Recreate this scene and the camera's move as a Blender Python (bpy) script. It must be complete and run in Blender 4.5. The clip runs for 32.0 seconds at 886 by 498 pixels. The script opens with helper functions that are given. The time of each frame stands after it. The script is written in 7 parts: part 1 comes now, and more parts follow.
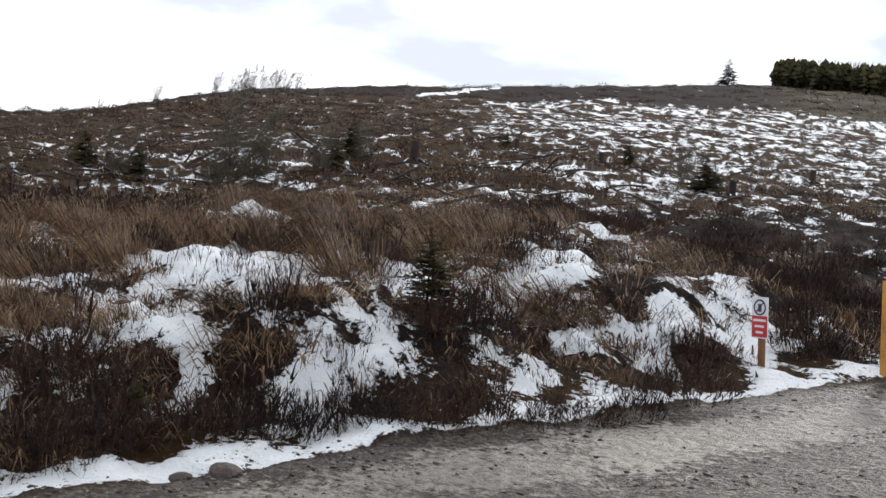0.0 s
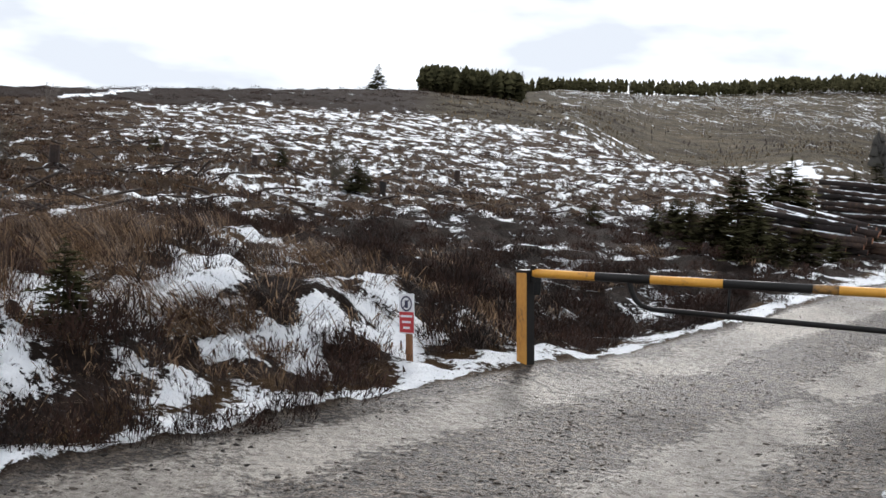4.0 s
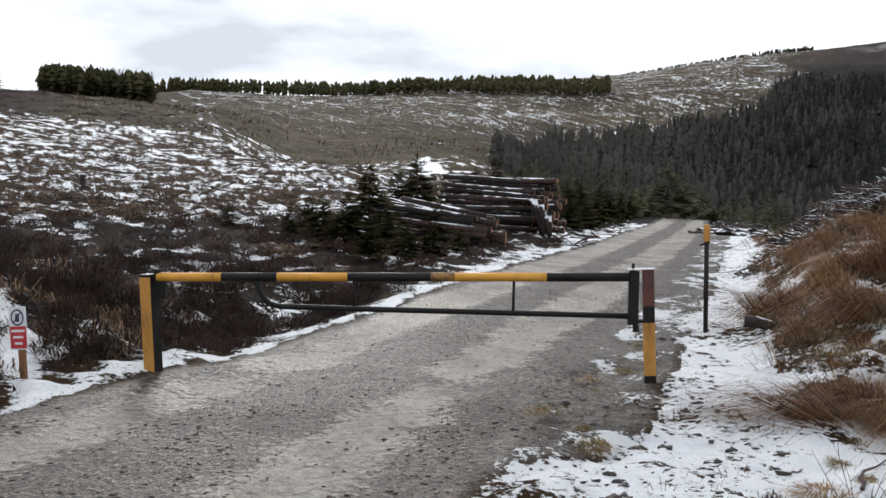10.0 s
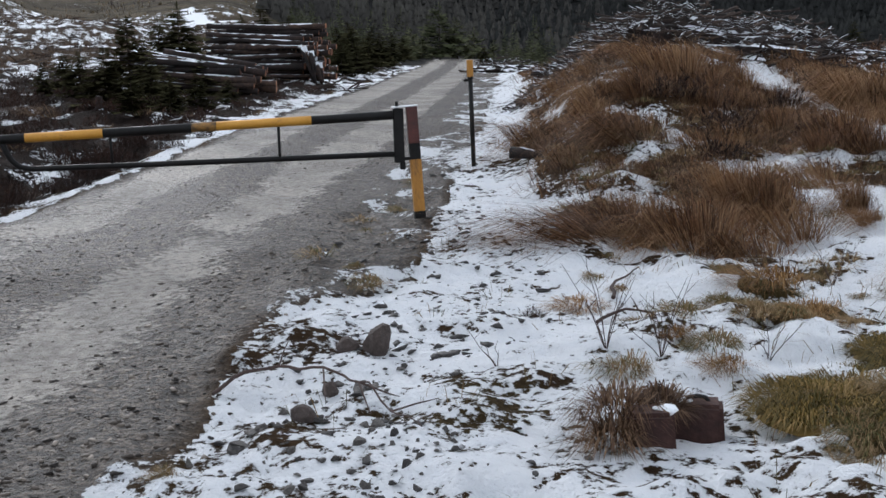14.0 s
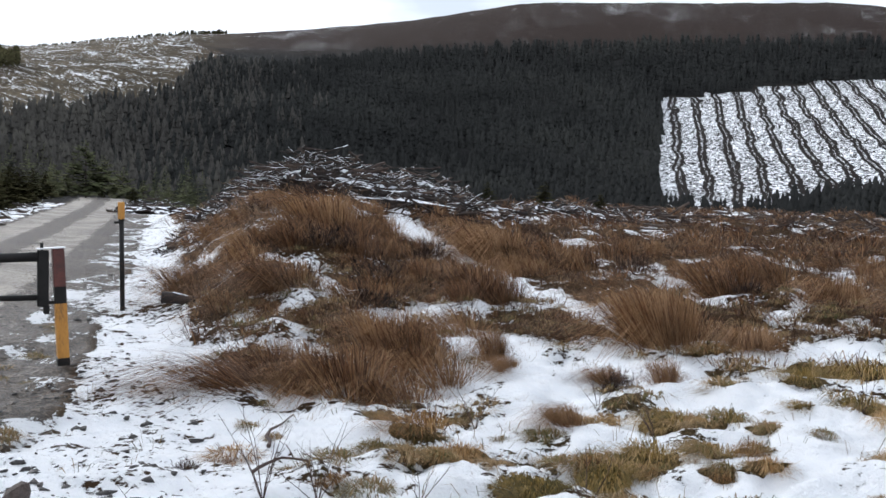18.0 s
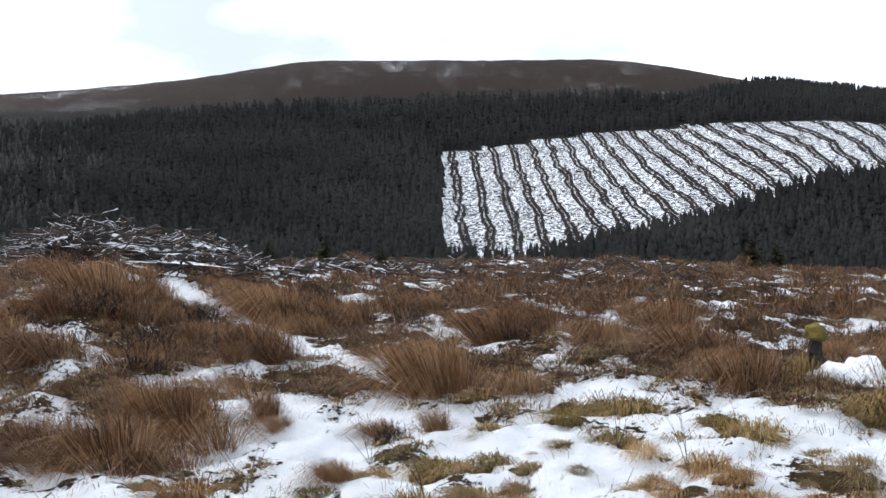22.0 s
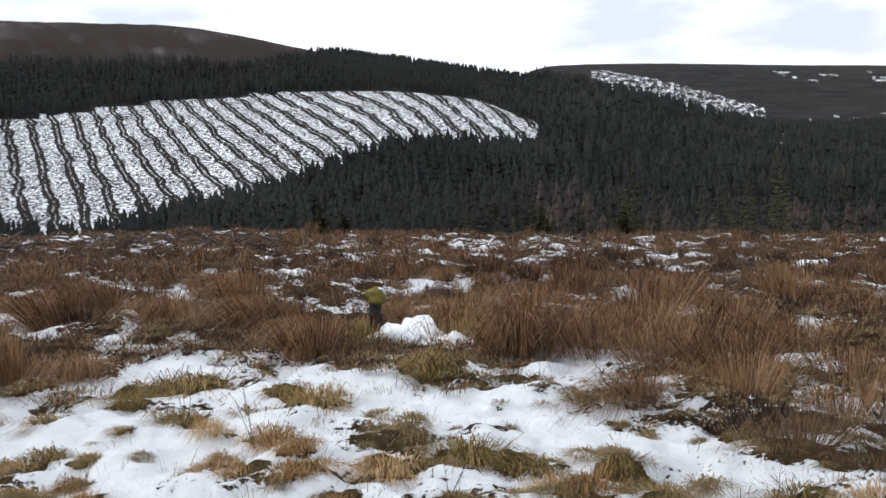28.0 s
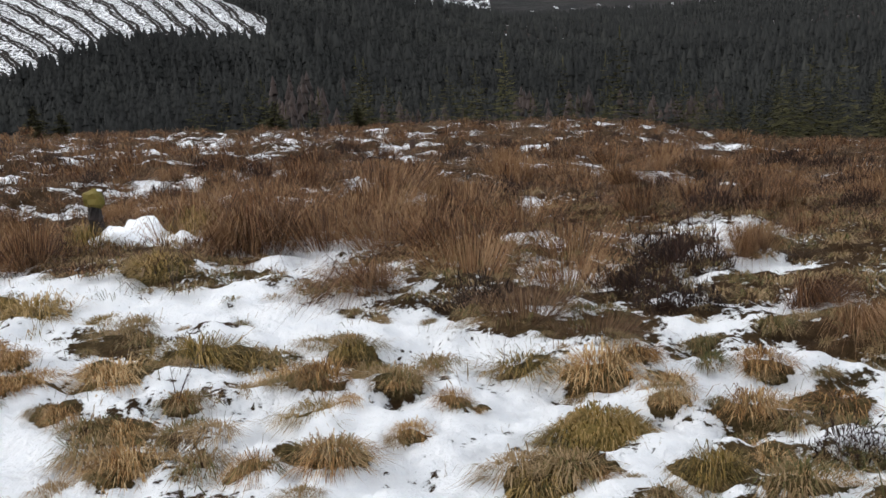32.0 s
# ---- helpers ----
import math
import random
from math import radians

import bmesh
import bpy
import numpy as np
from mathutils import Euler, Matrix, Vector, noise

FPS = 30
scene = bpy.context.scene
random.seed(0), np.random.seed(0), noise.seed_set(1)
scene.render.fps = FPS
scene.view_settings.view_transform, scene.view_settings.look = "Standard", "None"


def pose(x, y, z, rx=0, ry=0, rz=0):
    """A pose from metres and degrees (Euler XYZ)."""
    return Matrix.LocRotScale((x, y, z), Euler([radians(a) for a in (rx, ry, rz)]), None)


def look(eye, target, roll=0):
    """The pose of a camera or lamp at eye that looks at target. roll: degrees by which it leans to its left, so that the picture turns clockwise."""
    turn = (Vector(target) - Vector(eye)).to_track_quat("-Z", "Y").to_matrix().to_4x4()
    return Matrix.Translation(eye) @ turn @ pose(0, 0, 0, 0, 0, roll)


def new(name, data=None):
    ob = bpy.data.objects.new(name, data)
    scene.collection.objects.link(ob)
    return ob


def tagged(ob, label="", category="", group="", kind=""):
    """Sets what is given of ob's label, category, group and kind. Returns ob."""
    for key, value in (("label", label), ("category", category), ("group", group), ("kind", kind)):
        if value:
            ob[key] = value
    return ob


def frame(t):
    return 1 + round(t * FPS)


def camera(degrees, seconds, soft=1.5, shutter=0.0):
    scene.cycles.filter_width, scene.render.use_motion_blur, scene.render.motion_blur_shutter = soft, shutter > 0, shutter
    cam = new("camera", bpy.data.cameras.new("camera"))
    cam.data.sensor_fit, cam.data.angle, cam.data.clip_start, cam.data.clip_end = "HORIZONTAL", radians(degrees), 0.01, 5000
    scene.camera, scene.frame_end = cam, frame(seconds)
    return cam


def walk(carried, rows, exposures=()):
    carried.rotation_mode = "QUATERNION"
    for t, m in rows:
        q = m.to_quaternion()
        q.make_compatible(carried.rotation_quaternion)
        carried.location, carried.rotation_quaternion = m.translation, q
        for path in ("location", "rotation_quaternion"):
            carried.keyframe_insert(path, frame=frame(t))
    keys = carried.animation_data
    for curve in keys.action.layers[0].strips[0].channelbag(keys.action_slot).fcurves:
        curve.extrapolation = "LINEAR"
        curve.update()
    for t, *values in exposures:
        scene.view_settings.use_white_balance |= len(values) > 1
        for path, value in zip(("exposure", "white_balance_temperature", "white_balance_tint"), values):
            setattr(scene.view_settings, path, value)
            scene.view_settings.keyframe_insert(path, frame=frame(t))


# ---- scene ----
# ---- camera ----
EYE = 1.75
cam = camera(44.47, 32.0, soft=1.5)
# seconds, x, y, rise over the eye height, heading (clockwise from +y), pitch, roll
PATH = [
    (0, -0.263, 0.101, 0.020, -8.16, -4.96, 3.56),
    (0.5, -0.211, 0.078, 0.024, -6.37, -4.80, 2.91),
    (1, -0.180, 0.091, 0.024, -4.11, -4.53, 2.78),
    (1.5, -0.197, 0.119, 0.022, -2.37, -4.28, 3.29),
    (2, -0.230, 0.158, 0.020, 0.25, -4.14, 2.55),
    (2.5, -0.184, 0.168, 0.022, 3.13, -3.91, 2.39),
    (3, -0.177, 0.195, 0.021, 5.93, -4.02, 2.97),
    (3.5, -0.172, 0.202, 0.019, 8.05, -3.90, 3.00),
    (5.5, -0.130, 0.123, 0.013, 13.68, -4.09, 2.27),
    (6, -0.113, 0.114, 0.010, 15.03, -4.53, 2.00),
    (6.5, -0.095, 0.107, 0.014, 16.49, -4.42, 1.94),
    (7, -0.049, 0.105, 0.015, 18.36, -4.22, 1.12),
    (7.5, -0.013, 0.111, 0.020, 20.55, -3.81, -0.02),
    (8, 0.020, 0.113, 0.015, 22.38, -3.55, 0.19),
    (8.5, -0.003, 0.139, 0.011, 23.61, -3.11, 1.39),
    (9, -0.047, 0.178, 0.006, 25.35, -2.77, 2.21),
    (9.5, -0.031, 0.193, 0.003, 26.87, -2.86, 1.81),
    (10, -0.005, 0.185, 0.001, 28.49, -3.10, 1.18),
    (10.5, 0.026, 0.179, 0.003, 30.15, -3.29, 0.46),
    (11, 0.025, 0.156, 0.006, 32.15, -3.59, 0.46),
    (11.5, 0.023, 0.139, 0.002, 33.54, -4.09, 0.48),
    (12, 0.042, 0.142, -0.008, 35.01, -5.40, -0.27),
    (12.5, 0.049, 0.139, -0.023, 36.34, -6.74, -0.83),
    (13, 0.051, 0.109, -0.033, 37.32, -8.52, -1.27),
    (13.5, 0.081, 0.114, -0.044, 38.57, -9.89, -0.97),
    (14, 0.098, 0.107, -0.056, 39.98, -11.11, -1.56),
    (14.5, 0.125, 0.103, -0.071, 41.79, -12.25, -2.31),
    (16.5, 0.178, 0.127, -0.089, 50.61, -10.35, -0.28),
    (17, 0.129, 0.170, -0.065, 54.18, -7.53, 0.27),
    (17.5, 0.062, 0.151, -0.042, 57.24, -5.53, 0.67),
    (18, 0.011, 0.084, -0.017, 58.42, -3.53, 1.40),
    (18.5, -0.015, 0.053, -0.006, 58.68, -1.86, 2.02),
    (19, -0.024, 0.033, -0.005, 59.20, -1.03, 1.44),
    (19.5, -0.038, 0.006, 0.004, 60.41, -0.68, 0.95),
    (20, -0.046, -0.032, 0.018, 62.70, 0.05, 0.76),
    (20.5, -0.043, -0.055, 0.017, 64.65, 0.40, 0.52),
    (21, -0.034, -0.088, 0.007, 66.55, 0.09, 0.38),
    (21.5, -0.021, -0.107, 0.012, 68.03, -0.09, 0.29),
    (22, -0.003, -0.136, 0.001, 69.56, -0.52, -0.73),
    (22.5, 0.023, -0.163, -0.001, 70.60, -1.36, -1.03),
    (23, 0.051, -0.131, -0.009, 72.08, -2.02, -0.79),
    (23.5, 0.063, -0.071, -0.012, 74.53, -2.60, -1.60),
    (24, 0.050, -0.032, -0.014, 76.43, -3.19, -1.02),
    (24.5, 0.049, -0.038, -0.007, 79.39, -3.34, -0.90),
    (25, 0.005, -0.071, -0.005, 81.29, -3.45, -0.50),
    (25.5, -0.012, -0.091, -0.002, 82.40, -3.41, -0.02),
    (27.5, 0.032, -0.196, 0.035, 89.00, -3.04, -2.24),
    (28, 0.113, -0.242, 0.041, 91.71, -2.77, -2.34),
    (28.5, 0.157, -0.302, 0.031, 93.22, -2.41, -2.63),
    (29, 0.195, -0.310, 0.017, 94.76, -2.68, -2.66),
    (29.5, 0.220, -0.266, 0.007, 96.55, -3.90, -2.77),
    (30, 0.254, -0.232, -0.003, 98.07, -5.38, -3.24),
    (30.5, 0.272, -0.257, -0.017, 99.52, -6.76, -4.19),
    (31, 0.279, -0.296, -0.026, 101.29, -7.77, -4.31),
    (31.5, 0.261, -0.316, -0.033, 102.92, -8.42, -4.13),
    (32, 0.244, -0.350, -0.032, 105.19, -8.96, -3.90),
]
walk(cam, [(t, pose(x, y, EYE + z, 90 + p, 0, -h) @ pose(0, 0, 0, 0, 0, r)) for t, x, y, z, h, p, r in PATH],
     exposures=[(0, 0.4, 6500, 10), (6, 0.32, 6500, 10), (9, 0.2, 6500, 10), (11.5, 0.18, 6400, 10), (13.2, 0.0, 6200, 10), (14, -0.04, 6050, 10), (16.4, -0.08, 6000, 10),
                (17.1, -0.06, 6100, 10), (18.2, 0.48, 6200, 10), (22, 0.55, 6200, 10), (24, 0.48, 6250, 10), (25.2, 0.38, 6300, 10), (28.2, 0.36, 6400, 10), (30, 0.52, 6500, 10), (32, 0.42, 6550, 10)])

# ---- world and light ----
world = bpy.data.worlds.new("overcast_sky")
scene.world = world
world.use_nodes = True
wn, wl = world.node_tree.nodes, world.node_tree.links
for node in list(wn):
    wn.remove(node)
w_out = wn.new("ShaderNodeOutputWorld")
w_sky = wn.new("ShaderNodeTexSky")
w_sky.sky_type, w_sky.sun_disc = "NISHITA", False
w_sky.sun_elevation, w_sky.sun_rotation = radians(24), radians(18)
w_bg = wn.new("ShaderNodeBackground")
w_bg.inputs["Strength"].default_value = 0.08
wl.new(w_sky.outputs["Color"], w_bg.inputs["Color"])
# a broken sheet of winter cloud in front of the clear sky
w_co = wn.new("ShaderNodeTexCoord")
w_map = wn.new("ShaderNodeMapping")
w_map.inputs["Scale"].default_value = (1.0, 1.0, 3.2)
wl.new(w_co.outputs["Generated"], w_map.inputs["Vector"])
w_n1 = wn.new("ShaderNodeTexNoise")
w_n1.inputs["Scale"].default_value, w_n1.inputs["Detail"].default_value = 3.2, 5
w_n1.inputs["Roughness"].default_value = 0.5
wl.new(w_map.outputs["Vector"], w_n1.inputs["Vector"])
w_r1 = wn.new("ShaderNodeValToRGB")
w_r1.color_ramp.elements[0].position, w_r1.color_ramp.elements[0].color = 0.40, (0.47, 0.505, 0.56, 1)
w_r1.color_ramp.elements[1].position, w_r1.color_ramp.elements[1].color = 0.64, (1.0, 1.03, 1.08, 1)
wl.new(w_n1.outputs["Fac"], w_r1.inputs["Fac"])
w_cloud = wn.new("ShaderNodeBackground")
w_cloud.inputs["Strength"].default_value = 1.36
wl.new(w_r1.outputs["Color"], w_cloud.inputs["Color"])
w_n2 = wn.new("ShaderNodeTexNoise")
w_n2.inputs["Scale"].default_value, w_n2.inputs["Detail"].default_value = 1.7, 4
wl.new(w_map.outputs["Vector"], w_n2.inputs["Vector"])
w_r2 = wn.new("ShaderNodeMapRange")
w_r2.inputs["From Min"].default_value, w_r2.inputs["From Max"].default_value = 0.3, 0.46
w_r2.inputs["To Min"].default_value, w_r2.inputs["To Max"].default_value = 0.72, 1.0
wl.new(w_n2.outputs["Fac"], w_r2.inputs["Value"])
w_mix = wn.new("ShaderNodeMixShader")
wl.new(w_r2.outputs["Result"], w_mix.inputs["Fac"])
wl.new(w_bg.outputs["Background"], w_mix.inputs[1])
wl.new(w_cloud.outputs["Background"], w_mix.inputs[2])
wl.new(w_mix.outputs["Shader"], w_out.inputs["Surface"])

sun = new("sun", bpy.data.lights.new("sun", "SUN"))
sun.data.energy, sun.data.angle, sun.data.color = 1.5, radians(10), (1.0, 0.97, 0.94)
sun.matrix_world = look((60 * math.sin(radians(18)), 60 * math.cos(radians(18)), 27), (0, 0, 0))

# ---- materials ----
def material(name):
    m = bpy.data.materials.new(name)
    m.use_nodes = True
    nt = m.node_tree
    return m, nt, nt.nodes["Principled BSDF"]


def node(nt, kind, **values):
    nd = nt.nodes.new(kind)
    for key, value in values.items():
        nd.inputs[key.replace("_", " ")].default_value = value
    return nd


def noise_of(nt, vec, scale, detail=4, rough=0.55):
    nd = node(nt, "ShaderNodeTexNoise", Scale=scale, Detail=detail, Roughness=rough)
    if vec is not None:
        nt.links.new(vec, nd.inputs["Vector"])
    return nd.outputs["Fac"]


def ramp(nt, fac, stops):
    nd = nt.nodes.new("ShaderNodeValToRGB")
    e = nd.color_ramp.elements
    while len(e) < len(stops):
        e.new(0.5)
    for el, (p, c) in zip(e, stops):
        el.position, el.color = p, (*c, 1)
    nt.links.new(fac, nd.inputs["Fac"])
    return nd.outputs["Color"]


def span(nt, value, a, b, lo=0.0, hi=1.0, smooth=True):
    nd = node(nt, "ShaderNodeMapRange")
    nd.interpolation_type = "SMOOTHSTEP" if smooth else "LINEAR"
    nd.inputs["From Min"].default_value, nd.inputs["From Max"].default_value = a, b
    nd.inputs["To Min"].default_value, nd.inputs["To Max"].default_value = lo, hi
    nt.links.new(value, nd.inputs["Value"])
    return nd.outputs["Result"]


def calc(nt, op, a, b=0.0):
    nd = nt.nodes.new("ShaderNodeMath")
    nd.operation = op
    for k, v in enumerate((a, b)):
        if isinstance(v, (int, float)):
            nd.inputs[k].default_value = v
        else:
            nt.links.new(v, nd.inputs[k])
    return nd.outputs["Value"]


def blend(nt, fac, a, b):
    nd = nt.nodes.new("ShaderNodeMix")
    nd.data_type = "RGBA"
    for sock, v in ((nd.inputs[0], fac), (nd.inputs[6], a), (nd.inputs[7], b)):
        if isinstance(v, tuple):
            sock.default_value = (*v, 1)
        elif isinstance(v, (int, float)):
            sock.default_value = v
        else:
            nt.links.new(v, sock)
    return nd.outputs[2]


def bump(nt, bsdf, h, strength, distance):
    nd = node(nt, "ShaderNodeBump", Strength=strength, Distance=distance)
    nt.links.new(h, nd.inputs["Height"])
    nt.links.new(nd.outputs["Normal"], bsdf.inputs["Normal"])


def place_of(nt):
    return nt.nodes.new("ShaderNodeNewGeometry").outputs["Position"]


def stretched(nt, vec, scale, turn=0.0):
    nd = nt.nodes.new("ShaderNodeMapping")
    nd.inputs["Scale"].default_value = scale
    nd.inputs["Rotation"].default_value = (0, 0, turn)
    nt.links.new(vec, nd.inputs["Vector"])
    return nd.outputs["Vector"]


def plain(name, stops, scale, rough=0.8, rel=0.0, dist=0.01, metal=0.0, vary=0.0, stretch=None, detail=5):
    """A solid surface whose colour wanders between stops at two scales, with fine relief."""
    m, nt, b = material(name)
    co = nt.nodes.new("ShaderNodeTexCoord").outputs["Object"]
    if stretch:
        co = stretched(nt, co, stretch)
    n1, n2 = noise_of(nt, co, scale, detail), noise_of(nt, co, scale * 9, 3)
    f = calc(nt, "ADD", calc(nt, "MULTIPLY", n1, 0.65), calc(nt, "MULTIPLY", n2, 0.35))
    if vary:
        rnd = nt.nodes.new("ShaderNodeObjectInfo").outputs["Random"]
        f = calc(nt, "ADD", f, calc(nt, "MULTIPLY", calc(nt, "SUBTRACT", rnd, 0.5), vary))
    nt.links.new(ramp(nt, f, stops), b.inputs["Base Color"])
    b.inputs["Roughness"].default_value, b.inputs["Metallic"].default_value = rough, metal
    if rel:
        bump(nt, b, n2, rel, dist)
    return m


DRY = 0.75  # dead winter growth, damp after thaw


def leafy(name, stops, scale=0.4, rough=0.75, vary=0.25, through_light=0.25):
    """Blades and needles: colour by the piece and by the place, with light coming through."""
    m, nt, b = material(name)
    g = nt.nodes.new("ShaderNodeNewGeometry")
    f = noise_of(nt, g.outputs["Position"], scale, 4)
    f = calc(nt, "ADD", f, calc(nt, "MULTIPLY", calc(nt, "SUBTRACT", g.outputs["Random Per Island"], 0.5), vary * 2))
    rnd = nt.nodes.new("ShaderNodeObjectInfo").outputs["Random"]
    f = calc(nt, "ADD", f, calc(nt, "MULTIPLY", calc(nt, "SUBTRACT", rnd, 0.5), vary))
    c = ramp(nt, f, [(p, tuple(q * DRY for q in col)) for p, col in stops])
    nt.links.new(c, b.inputs["Base Color"])
    b.inputs["Roughness"].default_value = rough
    b.inputs["Specular IOR Level"].default_value = 0.25 if rough < 1 else 0.0
    t = nt.nodes.new("ShaderNodeBsdfTranslucent")
    nt.links.new(c, t.inputs["Color"])
    mix = nt.nodes.new("ShaderNodeMixShader")
    mix.inputs["Fac"].default_value = through_light
    nt.links.new(b.outputs["BSDF"], mix.inputs[1])
    nt.links.new(t.outputs["BSDF"], mix.inputs[2])
    nt.links.new(mix.outputs["Shader"], nt.nodes["Material Output"].inputs["Surface"])
    return m


def ground_material():
    """Snow, dead grass, heather, peat and gravel, by the cover that the ground mesh carries."""
    m, nt, b = material("moor_ground")
    pos = place_of(nt)
    cov = nt.nodes.new("ShaderNodeAttribute")
    cov.attribute_name = "cover"
    sep = nt.nodes.new("ShaderNodeSeparateColor")
    nt.links.new(cov.outputs["Color"], sep.inputs["Color"])
    snow_b, heath, road = sep.outputs[0], sep.outputs[1], sep.outputs[2]
    cv2 = nt.nodes.new("ShaderNodeAttribute")
    cv2.attribute_name = "cover_more"
    sp2 = nt.nodes.new("ShaderNodeSeparateColor")
    nt.links.new(cv2.outputs["Color"], sp2.inputs["Color"])
    green, pale, wood = sp2.outputs[0], sp2.outputs[1], sp2.outputs[2]
    cv3 = nt.nodes.new("ShaderNodeAttribute")
    cv3.attribute_name = "cover_far"
    sp3 = nt.nodes.new("ShaderNodeSeparateColor")
    nt.links.new(cv3.outputs["Color"], sp3.inputs["Color"])
    # heading and distance over the ground, for the far hillsides
    xyz = nt.nodes.new("ShaderNodeSeparateXYZ")
    nt.links.new(pos, xyz.inputs["Vector"])
    head = calc(nt, "MULTIPLY", calc(nt, "ARCTAN2", xyz.outputs[0], xyz.outputs[1]), 57.2958)
    away = calc(nt, "POWER", calc(nt, "ADD", calc(nt, "POWER", xyz.outputs[0], 2.0), calc(nt, "POWER", xyz.outputs[1], 2.0)), 0.5)
    wander = calc(nt, "SUBTRACT", noise_of(nt, pos, 0.035, 3), 0.5)
    mottle = calc(nt, "SUBTRACT", noise_of(nt, pos, 0.55, 5, 0.75), 0.5)
    # pairs of wheel ruts between the windrows of the felled field
    slant = calc(nt, "SUBTRACT", span(nt, head, 70, 84, 0.15, 1.3), span(nt, head, 85, 92, 0.0, 0.35))
    row = calc(nt, "ADD", calc(nt, "SUBTRACT", head, 70.4), calc(nt, "MULTIPLY", slant, calc(nt, "DIVIDE", calc(nt, "SUBTRACT", away, 600.0), 57.0)))
    row = calc(nt, "ADD", calc(nt, "DIVIDE", row, 1.22), calc(nt, "MULTIPLY", wander, 0.75))
    off = calc(nt, "SUBTRACT", calc(nt, "FRACT", calc(nt, "ADD", row, 0.5)), 0.5)
    rut = calc(nt, "ABSOLUTE", calc(nt, "SUBTRACT", calc(nt, "ABSOLUTE", off), 0.115))
    rutted = calc(nt, "ADD", span(nt, rut, 0.025, 0.085, 0.75, 0.0), span(nt, calc(nt, "ABSOLUTE", off), 0.10, 0.24, 0.16, 0.0))
    field_snow = calc(nt, "ADD", calc(nt, "SUBTRACT", 0.48, rutted), calc(nt, "MULTIPLY", mottle, 3.4))
    field_snow = calc(nt, "ADD", field_snow, calc(nt, "MULTIPLY", wander, 0.35))
    clump = nt.nodes.new("ShaderNodeCombineXYZ")
    nt.links.new(calc(nt, "MULTIPLY", head, 2.2), clump.inputs[0])
    nt.links.new(calc(nt, "MULTIPLY", calc(nt, "LOGARITHM", away, 2.71828), 24.0), clump.inputs[1])
    clumped = calc(nt, "SUBTRACT", noise_of(nt, clump.outputs[0], 1.0, 5, 0.65), 0.5)
    polar = nt.nodes.new("ShaderNodeCombineXYZ")
    nt.links.new(calc(nt, "MULTIPLY", head, 1.3), polar.inputs[0])
    nt.links.new(calc(nt, "ADD", calc(nt, "MULTIPLY", away, 0.10), calc(nt, "MULTIPLY", head, 1.1)), polar.inputs[1])
    drawn = calc(nt, "SUBTRACT", noise_of(nt, polar.outputs[0], 1.0, 6, 0.65), 0.5)
    slope_snow = calc(nt, "ADD", calc(nt, "ADD", calc(nt, "ADD", span(nt, away, 330, 560, 0.02, 0.27), calc(nt, "MULTIPLY", drawn, 1.5)), calc(nt, "MULTIPLY", calc(nt, "SUBTRACT", noise_of(nt, clump.outputs[0], 3.0, 4, 0.7), 0.5), 1.3)), calc(nt, "MULTIPLY", wander, 0.7))
    polar2 = nt.nodes.new("ShaderNodeCombineXYZ")
    nt.links.new(calc(nt, "MULTIPLY", head, 3.5), polar2.inputs[0])
    nt.links.new(calc(nt, "MULTIPLY", away, 0.012), polar2.inputs[1])
    patch_snow = calc(nt, "ADD", 0.38, calc(nt, "MULTIPLY", calc(nt, "SUBTRACT", noise_of(nt, polar2.outputs[0], 1.0, 6, 0.7), 0.5), 2.0))
    hill = cv3.outputs["Alpha"]
    snow_b = calc(nt, "ADD", snow_b, calc(nt, "MULTIPLY", calc(nt, "MULTIPLY", clumped, 2.0), hill))
    for mask, value in ((sp3.outputs[0], field_snow), (sp3.outputs[1], patch_snow), (sp3.outputs[2], slope_snow)):
        snow_b = blend(nt, span(nt, mask, 0.4, 0.6), snow_b, value)
    big, mid, fine = noise_of(nt, pos, 0.22, 4), noise_of(nt, pos, 1.3, 6, 0.6), noise_of(nt, pos, 15, 6, 0.68)
    grass = ramp(nt, calc(nt, "ADD", calc(nt, "MULTIPLY", mid, 0.5), calc(nt, "MULTIPLY", fine, 0.5)),
                 [(0.30, (0.028, 0.017, 0.009)), (0.48, (0.075, 0.043, 0.020)), (0.64, (0.16, 0.10, 0.050))])
    moss = ramp(nt, calc(nt, "ADD", calc(nt, "MULTIPLY", noise_of(nt, pos, 38, 4, 0.7), 0.6), calc(nt, "MULTIPLY", fine, 0.4)), [(0.36, (0.030, 0.024, 0.010)), (0.5, (0.11, 0.085, 0.034)), (0.62, (0.24, 0.17, 0.075))])
    grass = blend(nt, green, grass, moss)
    heather = ramp(nt, calc(nt, "ADD", calc(nt, "MULTIPLY", mid, 0.5), calc(nt, "MULTIPLY", fine, 0.5)),
                   [(0.32, (0.010, 0.0075, 0.0065)), (0.5, (0.032, 0.022, 0.018)), (0.68, (0.078, 0.053, 0.043))])
    soil = blend(nt, span(nt, calc(nt, "ADD", heath, calc(nt, "MULTIPLY", calc(nt, "SUBTRACT", mid, 0.5), 1.2)), 0.3, 0.7), grass, heather)
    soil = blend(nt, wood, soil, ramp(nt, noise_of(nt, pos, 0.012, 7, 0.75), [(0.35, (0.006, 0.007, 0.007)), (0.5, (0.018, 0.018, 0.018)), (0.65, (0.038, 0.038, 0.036))]))
